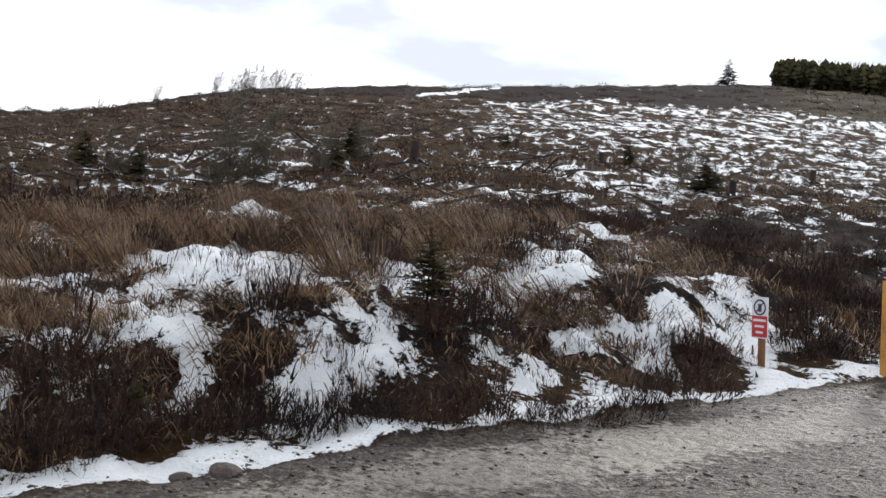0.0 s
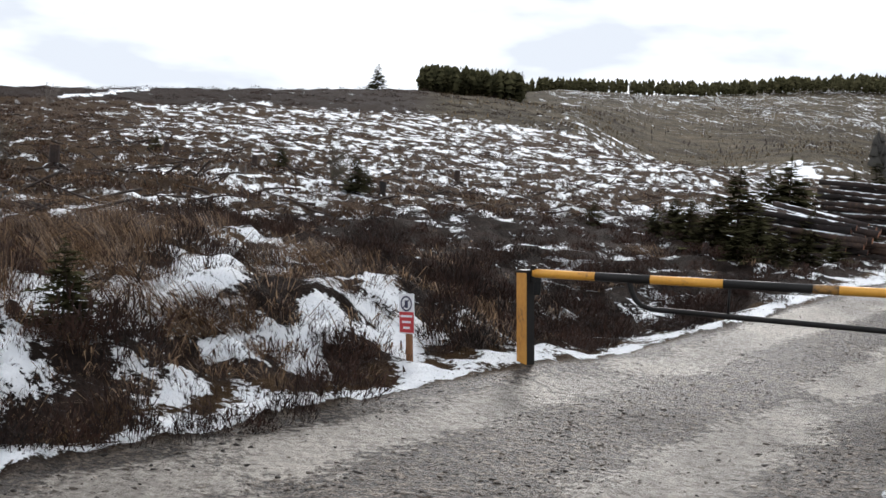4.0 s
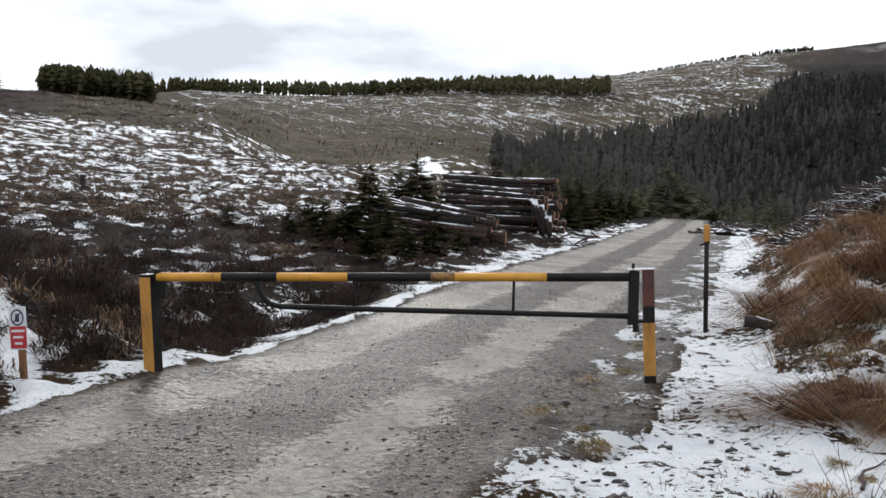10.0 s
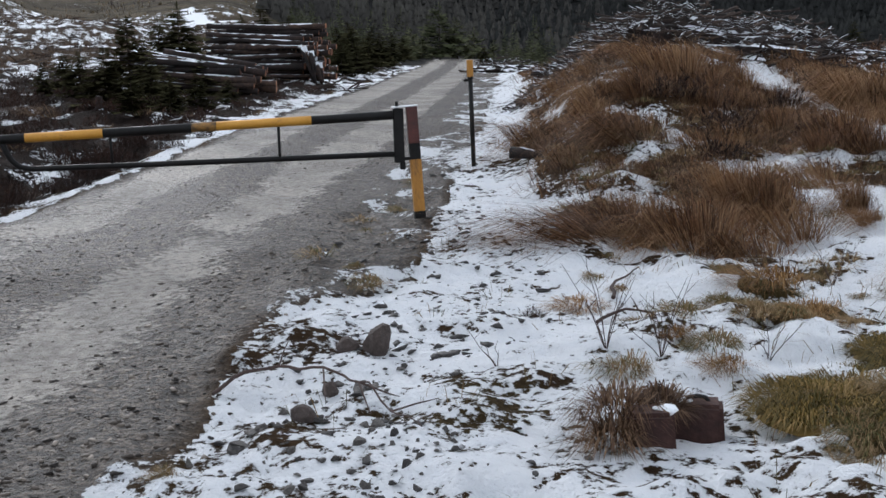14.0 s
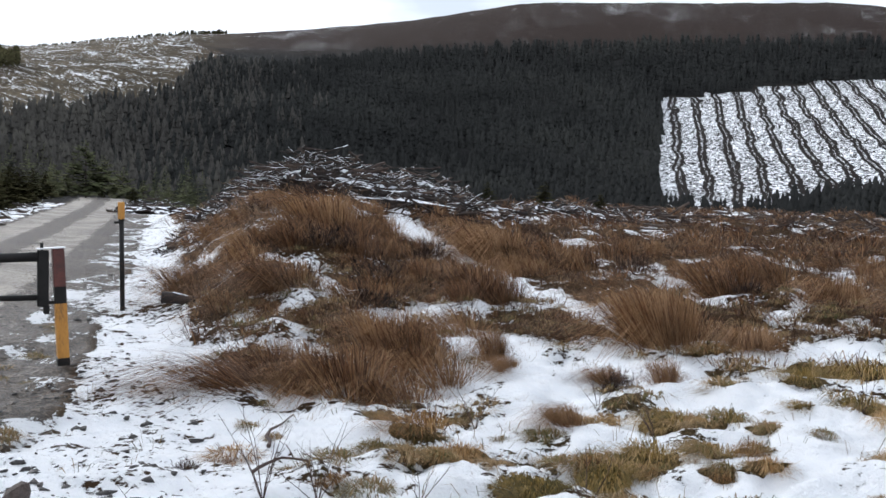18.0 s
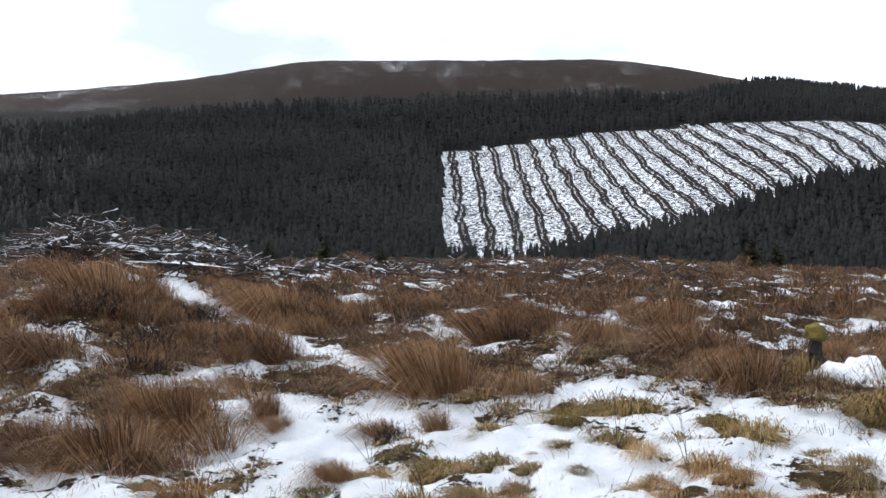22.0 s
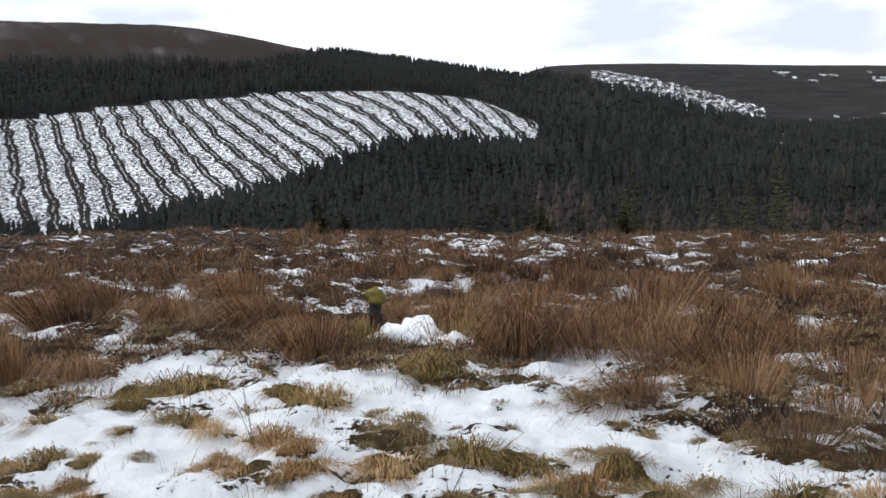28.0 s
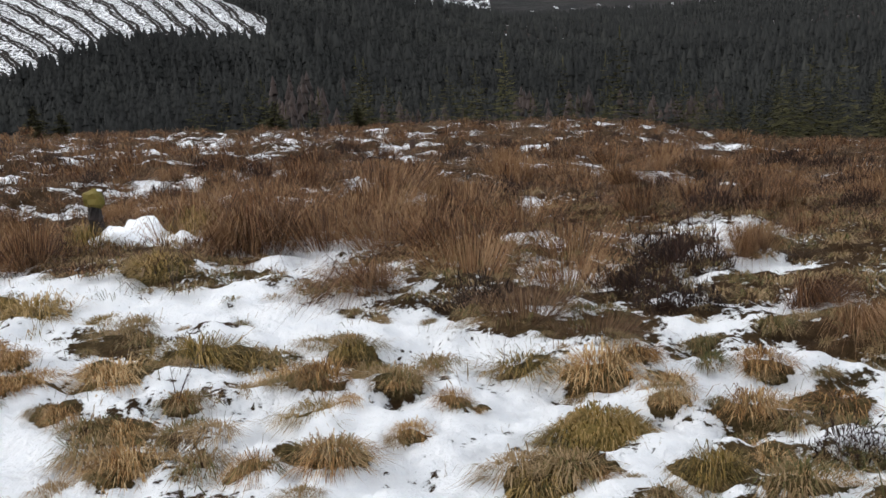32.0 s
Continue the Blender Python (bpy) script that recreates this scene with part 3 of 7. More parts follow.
STRAW_SPOTS_BY_MOUND = [(80.8, 8.16, 0.42), (84.1, 7.83, 0.44), (81.6, 7.22, 0.33), (85.4, 7.08, 0.33), (85.5, 6.54, 0.34), (71.5, 8.07, 0.29), (74.1, 7.17, 0.3), (89.9, 6.78, 0.38),
                        (56.8, 7.2, 0.45), (59.0, 6.74, 0.42), (71.7, 7.13, 0.37), (72.6, 6.57, 0.27), (69.0, 6.65, 0.24), (84.5, 7.49, 0.35), (82.5, 6.87, 0.32), (75.0, 7.92, 0.28),
                        (75.0, 6.63, 0.28), (68.4, 7.11, 0.29), (65.8, 6.51, 0.3), (57.7, 6.54, 0.26), (54.7, 5.52, 0.25), (52.1, 5.97, 0.18), (59.2, 6.69, 0.24), (47.1, 6.95, 0.35),
                        (73.4, 5.19, 0.27), (73.9, 5.91, 0.18), (66.7, 8.18, 0.29), (54.5, 7.94, 0.24), (72.2, 10.79, 0.49)]
RUSH_SPOTS = [(56.3, 9.99, 1.02), (69.9, 11.49, 1.34), (74.0, 11.49, 0.93), (48.6, 8.74, 1.18), (55.6, 9.97, 1.13), (69.9, 11.05, 1.36), (61.2, 17.91, 1.82), (50.0, 12.47, 1.27),
              (52.0, 16.92, 1.89), (45.3, 14.36, 1.1), (60.9, 10.26, 0.63), (64.9, 7.89, 0.41), (69.9, 9.55, 0.44), (61.6, 9.79, 0.5), (67.0, 9.74, 0.5), (102.9, 8.93, 0.98),
              (95.7, 11.36, 0.91), (122.2, 10.12, 0.75), (127.8, 7.21, 0.64), (125.3, 8.13, 0.52), (90.0, 14.54, 0.88), (97.1, 11.24, 1.26), (84.7, 13.79, 1.05), (75.1, 16.52, 1.26),
              (82.0, 17.93, 1.46), (72.9, 15.02, 1.52), (83.5, 13.81, 1.54), (78.3, 14.96, 1.14)]
HEATH_SPOTS = [(118.4, 9.55, 0.6), (116.6, 9.5, 0.5), (120.4, 9.6, 0.55), (117.6, 10.0, 0.6), (119.6, 10.1, 0.6), (116.9, 8.6, 0.44), (115.4, 8.7, 0.4), (118.0, 8.8, 0.42), (118.9, 7.8, 0.40), (117.6, 7.9, 0.4), (120.2, 7.7, 0.34), (108.8, 7.99, 0.45), (107.6, 8.2, 0.4), (127.4, 5.13, 0.38), (105.6, 12.32, 0.56), (67.5, 9.43, 0.39), (44.7, 6.69, 0.17)]
THICKET_SPOTS = [(111.3, 7.27, 0.72), (114.8, 6.93, 0.62), (111.9, 8.4, 0.76), (110.1, 8.17, 0.5)]
BANK_HEATH = [(-31.1, 6.06, 0.62), (-28.2, 6.11, 0.56), (-25.2, 6.39, 0.42), (-23.0, 6.39, 0.49), (-18.7, 6.44, 0.59), (-20.0, 7.08, 0.43), (-16.3, 6.59, 0.4), (-10.9, 6.8, 0.56),
              (-7.6, 6.89, 0.49), (-8.1, 8.13, 0.7), (-10.8, 8.15, 0.53), (-4.3, 7.07, 0.29), (-1.9, 7.32, 0.45), (0.8, 7.63, 0.39), (3.4, 8.15, 0.63), (4.1, 9.55, 0.53),
              (9.5, 10.67, 0.71), (9.7, 13.28, 0.8), (-18.6, 7.64, 0.62), (-28.7, 6.84, 0.69), (-14.5, 6.94, 0.35), (10.1, 10.67, 0.43), (2.9, 9.62, 0.44), (-29.4, 7.35, 0.59),
              (-25.1, 7.37, 0.44), (-21.0, 6.5, 0.45), (-13.0, 6.75, 0.45)]
BANK_STRAW = [(-23.7, 8.16, 0.81), (-26.5, 7.85, 0.63), (-20.3, 8.12, 0.65), (-29.1, 7.98, 0.63), (-13.5, 9.0, 0.68), (-2.1, 9.44, 0.67), (-4.2, 9.18, 0.56), (2.9, 11.04, 0.84),
              (-15.3, 7.76, 0.23), (-5.4, 8.62, 0.35), (-1.2, 9.08, 0.28), (-7.2, 9.32, 0.75), (-16.5, 8.18, 0.57), (-2.1, 9.81, 0.73), (4.4, 12.55, 0.88), (10.7, 12.74, 0.7),
              (-3.5, 8.92, 0.31), (0.3, 9.31, 0.28), (-30.9, 7.73, 0.46)]
BANK_SNOW = [(-22.3, 7.17, 0.47), (-13.8, 7.64, 0.46), (-7.2, 9.56, 0.72), (-7.5, 8.26, 0.46), (-4.2, 8.28, 0.55), (-1.8, 9.02, 0.59), (2.1, 9.28, 0.52), (-19.7, 8.47, 0.46),
             (-28.6, 7.79, 0.31), (5.8, 10.38, 0.47), (8.6, 11.54, 0.64), (10.8, 10.75, 0.55), (-14.7, 12.39, 0.62), (-21.2, 10.54, 0.47), (8.3, 11.02, 0.5), (8.3, 9.71, 0.45),
             (2.6, 10.47, 0.42), (-17.4, 7.64, 0.27)]
GRASS_SPOTS = MOSS_SPOTS + STRAW_SPOTS + STRAW_SPOTS_BY_MOUND


def spotted(x, y, spots, r1=19.0):
    """1 in the middle of a listed patch, falling to 0 at its rim."""
    out = np.zeros(np.shape(x))
    near = np.hypot(x, y) < r1
    px, py = x[near], y[near]
    px, py = px + 0.22 * (fbm(px / 0.3, py / 0.3, 63, 2) - 0.5), py + 0.22 * (fbm(px / 0.3, py / 0.3, 67, 2) - 0.5)
    best = np.zeros(len(px))
    for a, r, w in spots:
        ux, uy = math.sin(radians(a)), math.cos(radians(a))
        dx, dy = px - (r + 0.25 * w) * ux, py - (r + 0.25 * w) * uy
        best = np.maximum(best, 1 - np.hypot((dx * uy - dy * ux) / (0.62 * w), (dx * ux + dy * uy) / (0.55 * w)))
    out[near] = best
    return out


def lumps(x, y):
    """Tussock-sized unevenness, about -0.5 to 0.5."""
    return fbm(x / 0.55, y / 0.55, 51, 2) - 0.5


# the trodden way up the side of the mound, by heading and distance
PATH_UP = [(56, 21.5), (58.5, 18), (62, 15.5), (66, 13.5), (71, 11.5)]


def relief(x, y):
    """Small relief: hummocks, ruts and the ditch beside the track."""
    s, n, r, a, road = masks(x, y)
    rough = (1 - road)
    near = 1 - step(60, 140, r)
    hum = (fbm(x / 1.3, y / 1.3, 11, 4) - 0.5) * 0.30 + (fbm(x / 4.5, y / 4.5, 21, 3) - 0.5) * 0.35 + lumps(x, y) * 0.34 + (fbm(x / 0.24, y / 0.24, 57, 2) - 0.5) * 0.16 + (fbm(x / 0.10, y / 0.10, 59, 2) - 0.5) * 0.06 * (1 - step(10, 15, r))
    left = 1 - step(ROAD_L - 1.6, ROAD_L - 0.3, n)
    right = step(0.2, 1.5, n) * step(2.5, 5, r)
    calm = step(50, 58, a) * (1 - step(11, 15, r))
    z = hum * (0.45 + 0.55 * np.maximum(left, right) - 0.5 * right * calm) * rough * near * step(1.5, 4, r)
    z = z + ((fbm(x / 0.17, y / 0.17, 58, 2) - 0.5) * 0.10 + (fbm(x / 0.36, y / 0.36, 56, 2) - 0.5) * 0.10) * calm * right * rough
    z = z + 0.025 * step(0, 0.7, spotted(x, y, GRASS_SPOTS)) + 0.06 * step(0, 0.8, spotted(x, y, BANK_SNOW))
    z = z * (1 - 0.75 * np.exp(-(nearest(x, y, PATH_UP) / 0.8) ** 2))
    far = ((fbm(x / 14, y / 14, 31, 4) - 0.5) * 2.0 + (fbm(x / 3.5, y / 3.5, 33, 3) - 0.5) * 1.0) * step(60, 160, r)
    z = z + far * (1 - road)
    ruts = np.exp(-((n + 4.55) / 0.32) ** 2) + np.exp(-((n + 2.65) / 0.32) ** 2)
    z = z - 0.025 * ruts * road + (fbm(x * 3.3, y * 3.3, 41, 3) - 0.5) * 0.045 * road * (1 - step(30, 60, r))
    # the bank left of the track and the dip at its foot
    bank = step(5.9, 7.8, -n) * (1 - step(11, 22, -n)) * near * (1 - step(11, 15, s))
    pit = np.exp(-((-n - 7.2) / 1.1) ** 2) * step(9.5, 11.5, s) * (1 - step(15, 22, s))
    berm = np.exp(-((-n - 5.75) / 0.42) ** 2) * np.exp(-((s - 9.3) / 1.3) ** 2)
    return z + 0.6 * bank - 0.35 * pit + 0.13 * berm


def height(x, y):
    return land(x, y) + relief(x, y)


def ground_z(x, y):
    return float(height(np.array([x]), np.array([y]))[0])

# ---- the ground ----
def part(name, bm, mat, parent=None, label="", smooth=False):
    """Link a bmesh as one mesh object, under a thing or a part."""
    me = bpy.data.meshes.new(name)
    bm.to_mesh(me)
    bm.free()
    if smooth:
        me.shade_smooth()
    if mat:
        me.materials.append(mat)
    ob = new(name, me)
    if parent is not None:
        ob.parent = parent
    if label:
        ob["label"] = label
    return ob


def mesh_from(name, verts, faces, mat, smooth=False):
    """One mesh from arrays: verts (n, 3); faces (m, 3) or (m, 4)."""
    verts, faces = np.asarray(verts, np.float32), np.asarray(faces, np.int32)
    me = bpy.data.meshes.new(name)
    me.vertices.add(len(verts))
    me.vertices.foreach_set("co", verts.ravel())
    k = faces.shape[1]
    me.loops.add(faces.size)
    me.loops.foreach_set("vertex_index", faces.ravel())
    me.polygons.add(len(faces))
    me.polygons.foreach_set("loop_start", np.arange(0, faces.size, k, dtype=np.int32))
    me.polygons.foreach_set("loop_total", np.full(len(faces), k, np.int32))
    me.update(calc_edges=True)
    if smooth:
        me.shade_smooth()
    me.materials.append(mat)
    return me


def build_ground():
    # one sheet in rings round the camera's place, finest there, coarser towards the horizon
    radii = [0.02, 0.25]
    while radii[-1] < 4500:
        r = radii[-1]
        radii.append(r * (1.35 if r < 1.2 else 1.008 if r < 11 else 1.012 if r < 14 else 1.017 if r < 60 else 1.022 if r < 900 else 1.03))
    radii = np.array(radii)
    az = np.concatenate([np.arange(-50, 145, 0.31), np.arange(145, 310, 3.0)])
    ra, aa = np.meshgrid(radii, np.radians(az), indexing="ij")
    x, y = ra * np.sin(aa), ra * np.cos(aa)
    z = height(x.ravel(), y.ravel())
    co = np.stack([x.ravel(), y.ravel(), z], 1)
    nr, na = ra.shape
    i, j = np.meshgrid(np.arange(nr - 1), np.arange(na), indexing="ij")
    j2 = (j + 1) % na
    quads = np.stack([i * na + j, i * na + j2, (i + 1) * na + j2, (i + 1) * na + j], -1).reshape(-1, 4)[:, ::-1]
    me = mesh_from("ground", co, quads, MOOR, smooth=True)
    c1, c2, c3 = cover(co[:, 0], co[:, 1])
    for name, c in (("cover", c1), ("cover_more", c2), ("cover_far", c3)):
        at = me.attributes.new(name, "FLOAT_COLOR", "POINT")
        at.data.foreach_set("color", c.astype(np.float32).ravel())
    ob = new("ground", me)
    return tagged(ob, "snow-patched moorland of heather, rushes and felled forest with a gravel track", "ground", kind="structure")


def cover(x, y):
    s, n, r, a, road = masks(x, y)
    one = np.ones_like(x)
    big = fbm(x / 9, y / 9, 61, 3)
    med = fbm(x / 2.6, y / 2.6, 71, 3)
    small = fbm(x / 1.1, y / 1.1, 75, 3)
    lum = lumps(x, y)
    tiny = fbm(x / 0.42, y / 0.42, 77, 2)
    left = 1 - step(ROAD_L - 0.5, ROAD_L - 0.05, n)
    right = step(ROAD_R, ROAD_R + 0.3, n)
    # how readily snow lies (0.5 is half covered)
    snow = 0.40 + 0.30 * (big - 0.5)
    heath = 0.5 + 1.2 * (med - 0.5)
    green, pale, wood = 0 * one, 0 * one, 0 * one
    # the bank left of the track: heather low down, then a belt of rushes, then the felled hill
    d = -n + ROAD_L
    strip = np.exp(-((d - 0.20 - 0.5 * (small - 0.5)) / (0.46 + 0.06 * step(8, 12, s) + 0.12 * (1 - step(1, 4, s)))) ** 2)
    low = step(0.4, 1.0, d) * (1 - step(3.2, 4.5, d)) * left
    belt = step(3.2, 4.5, d) * (1 - step(9, 12, d)) * left
    hill = step(9, 13, d) * left
    pit = low * step(9, 12, s)
    snow = np.where(left > 0.5, 0.53 * one + 0.2 * (med - 0.5) + 0.9 * (small - 0.5) + 1.5 * (tiny - 0.5) - 0.4 * lum - 0.03 * belt + 0.27 * step(0, 0.5, spotted(x, y, BANK_SNOW)) - 0.35 * step(0, 0.4, spotted(x, y, BANK_HEATH)), snow)
    heath = np.where(left > 0.5, 0.8 * low + 0.3 * belt + 0.45 * hill, heath)
    dark = step(10.3, 12.5, s) * (1 - step(36, 46, s)) * step(0.7, 1.2, d) * (1 - step(9, 13, d)) * left
    snow = snow - 0.34 * dark
    heath = heath + dark
    streak = hill_streak(x, y)
    upper = step(38, 60, r) * (1 - step(150, 190, r)) * step(-14, -4, a) * (1 - step(26, 30, a))
    snow = np.where((left > 0.5) & (d > 12), 0.37 + 0.6 * (streak - 0.5) + 0.09 * upper - 0.06 * (1 - step(-8, 2, a)) - 0.16 * (1 - step(-9, -3, a)) * step(45, 65, r) + 0.7 * (small - 0.5) + 0.8 * (tiny - 0.5), snow)
    moor = step(150, 200, r) * (1 - step(12, 18, a))
    snow = snow - 0.35 * moor * left
    heath = heath + 0.5 * moor
    snow = np.maximum(snow, (0.80 + 0.9 * (tiny - 0.5)) * strip * step(-0.12, 0.08, d))
    # the verge right of the track, stony and white
    verge = right * (1 - step(-0.4, 0.5, n - 1.2 * (1 - step(6.5, 8.5, s))))
    snow = np.where(right > 0.5, 0.40 + 0.06 * (1 - step(13, 18, r)) - 0.12 * step(96, 108, a) - 0.07 * step(15, 22, r) * step(66, 76, a) - 0.02 * (1 - step(60, 66, a)) + 0.12 * step(25, 29, r) * step(52, 56, a) * (1 - step(72, 80, a)) + 1.0 * (tiny - 0.5) + 0.3 * (big - 0.5) + 0.6 * (med - 0.5) + 1.0 * (small - 0.5) - 0.5 * lum, snow)
    snow = snow - 0.10 * right * step(11.2, 12.5, r) * (1 - step(15.5, 18, r)) * step(61, 66, a)
    heath = np.where(right > 0.5, 0.35, heath)
    bankr = right * (1 - step(10.3, 12.3, r + 3 * (big - 0.5) + 3.6 * step(100, 112, a) + 1.5 * (1 - step(56, 62, a))))
    grown = spotted(x, y, GRASS_SPOTS + [(61.5, 4.75, 1.15), (65.5, 5.0, 0.8)])
    white = 0.72 + 0.08 * (1 - step(70, 80, a)) + 0.6 * (small - 0.5) + 1.1 * (tiny - 0.5) - 0.3 * lum - 0.06 * step(98, 106, a) + 0.25 * step(72, 76, a) * (1 - step(84, 89, a)) * (1 - step(8, 9.5, r))
    snow = snow + (white - snow) * bankr
    snow = snow - 0.75 * step(0.0, 0.5, grown) * right - 0.38 * step(0.0, 0.5, spotted(x, y, HEATH_SPOTS + THICKET_SPOTS)) * right
    heath = heath * (1 - bankr)
    green = green + bankr * np.maximum(step(0.05, 0.4, grown), 0.5 * step(0.45, 0.55, fbm(x / 1.7, y / 1.7, 91, 3))) * 0.9
    snow = np.where(verge > 0.4, 0.66 + 0.2 * (med - 0.5) - 0.3 * lum, snow)
    snow = np.maximum(snow, 1.0 * snow_path(x, y))
    # loose stone spilling off the track into the snow
    spill = step(ROAD_R - 0.8, ROAD_R - 0.6, n) * (1 - step(-0.15, 0.15, n + 1.60 - 0.75 * step(6.4, 8.2, s) + 0.3 * (small - 0.5) + 0.1 * (med - 0.5))) * (r < 60)
    snow = np.where(spill > 0.3, 0.36 + 1.3 * (tiny - 0.5) + 0.5 * (small - 0.5), snow)
    # beyond the edge of the plateau: forest floor, felled strips and the open moor
    out = step(60, 75, r) * step(30, 32, a)
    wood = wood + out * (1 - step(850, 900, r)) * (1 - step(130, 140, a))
    snow = np.where(out > 0.5, 0.05, snow)
    strips = field_mask(x, y)
    wood = wood * (1 - 0.4 * strips)
    heath = np.where(strips > 0.5, 0.7, heath)
    # the far felled slope straight on, and the moor above the woods
    slope = step(230, 260, r) * step(14, 19, a) * (a < slope_edge(r))
    wood = wood * (1 - slope)
    heath = np.where(slope > 0.5, 0.42 + 0.8 * (big - 0.5), heath)
    top = out * step(850, 900, r)
    heath = np.where(top > 0.5, 1.0, heath)
    snow = np.where(top > 0.5, 0.19 + 0.4 * (big - 0.5) + 0.6 * (fbm(x / 160, y / 90, 97, 3) - 0.5), snow)
    far_moor = step(1500, 1800, r) * step(94, 98, a)
    wood = np.maximum(wood, np.clip(0.9 * far_moor * (0.2 + 1.3 * fbm(x / 260, y / 120, 107, 4)), 0, 1))
    patch = far_moor * step(99.3, 100.3, a) * (1 - step(107.5, 109.5, a)) * (r > 2500) * (r < 4000 - 130 * (a - 100))
    flecks = fbm(x / 90, y / 45, 109, 3)
    strips2 = (a > 108) & (a < 121) & (r > 2250) & (r < 2700) & (np.sin(a * 9 + r / 60) > 0.45) & (flecks > 0.57)
    heads = (a > 108) & (r > 3550) & (r < 3900) & (flecks > 0.60)
    patch = np.maximum(patch, (strips2 | heads) * 1.0)
    snow = np.where(far_moor > 0.5, 0.0, snow)
    c3 = np.stack([strips, patch, slope, step(10, 16, d) * left * (1 - step(240, 260, r))], 1)
    # a snowed-up forest road climbing the far shoulder
    snow = np.where(forest_road(x, y) > 0.5, 1.1, snow)
    # mossy grass above the felled strip
    green = np.maximum(green, step(150, 175, r) * (1 - step(235, 260, r)) * step(9, 14, a) * (1 - step(27, 30, a)) * 0.85)
    heath = heath * (1 - green * (r > 100))
    # the track
    snow = snow * (1 - road) - 0.25 * road
    ruts = np.exp(-((n + 4.75) / 0.5) ** 2) + np.exp(-((n + 2.75) / 0.45) ** 2)
    # ruts whiten past the barrier: wet sheen put into the colour
    pale = road * np.clip(0.10 + (1.1 + 0.7 * step(9, 18, s)) * ruts * (0.15 + 1.5 * med) - 0.25 * step(-2.3, -1.9, n) - 0.15 * np.exp(-((n + 3.75) / 0.35) ** 2), 0, 1)
    c1 = np.stack([np.clip(snow, 0, 1.2), np.clip(heath, 0, 1), np.maximum(road, 0.95 * spill), one], 1)
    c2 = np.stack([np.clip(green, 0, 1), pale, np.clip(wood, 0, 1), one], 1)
    return c1, c2, c3


def slope_edge(r):
    """Heading at which the felled far slope gives way to standing forest."""
    return 31.5 + 14.5 * step(410, 740, r) + 0.8 * np.sin(r / 31)


def hill_streak(x, y):
    """Furrows of the felled hill, lying across the slope."""
    return fbm((x * 0.55 - y * 0.2) / 2.6, (y + 0.3 * x) / 1.5, 81, 4)


def snow_path(x, y):
    """A trodden snowy way up the side of the mound."""
    return (nearest(x, y, PATH_UP) < 0.15 + 0.55 * fbm(x / 0.7, y / 0.7, 105, 2)).astype(float)


def forest_road(x, y):
    pts = [(28.3, 118), (27.3, 190), (27.5, 240), (28.4, 268), (31.2, 285)]
    bend = nearest(x, y, pts) < 0.8 + 0.8 * fbm(x / 4, y / 4, 103, 2)
    over = nearest(x, y, [(-9.5, 175), (-7.0, 215), (-4.2, 270)]) < 1.0 + 1.6 * fbm(x / 6, y / 6, 104, 2)
    return (bend | over).astype(float)


def field_mask(x, y):
    """The snowy felled field on the far side of the valley."""
    r, a = np.hypot(x, y), np.degrees(np.arctan2(x, y))
    lo = 440 + 175 * step(73, 97, a)
    hi = 735 + 22 * step(72, 76, a) + 45 * step(70, 90, a) - 90 * step(93, 97.5, a)
    return ((a > 69.6) & (a < 97.0) & (r > lo) & (r < hi)).astype(float)


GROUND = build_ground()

# ---- the barrier ----
def box_bm(sx, sy, sz, x=0.0, y=0.0, z=0.0, bevel=0.006):
    bm = bmesh.new()
    bmesh.ops.create_cube(bm, size=1)
    for v in bm.verts:
        v.co = (v.co.x * sx + x, v.co.y * sy + y, v.co.z * sz + z)
    if bevel:
        bmesh.ops.bevel(bm, geom=bm.edges[:], offset=bevel, segments=1, affect="EDGES")
    return bm


def tube_bm(points, radius, sides=12, caps=True):
    """A round bar along a line of points."""
    bm = bmesh.new()
    pts = [Vector(p) for p in points]
    rings = []
    for i, p in enumerate(pts):
        d = (pts[min(i + 1, len(pts) - 1)] - pts[max(i - 1, 0)]).normalized()
        q = d.to_track_quat("Z", "Y")
        rr = radius[i] if isinstance(radius, (list, tuple)) else radius
        rings.append([bm.verts.new(p + q @ Vector((rr * math.cos(k * 2 * math.pi / sides), rr * math.sin(k * 2 * math.pi / sides), 0))) for k in range(sides)])
    for a, b in zip(rings, rings[1:]):
        for k in range(sides):
            bm.faces.new((a[k], a[(k + 1) % sides], b[(k + 1) % sides], b[k]))
    if caps:
        bm.faces.new(rings[0][::-1])
        bm.faces.new(rings[-1])
    return bm


POST_L = (2.38, 10.38)
POST_R = (6.43, 7.98)
GATE_DIR = (Vector(POST_R) - Vector(POST_L)).normalized()
GATE_TURN = math.degrees(math.atan2(GATE_DIR.y, GATE_DIR.x))


def thing(name, m, label, category, group=""):
    ob = new(name)
    ob.empty_display_size = 0.2
    ob.matrix_world = m
    return tagged(ob, label, category, group)


def leaning(place, degrees):
    """A lean to the side as seen from the clearing."""
    return Matrix.Rotation(radians(degrees), 4, Vector((place[0], place[1], 0)).normalized())


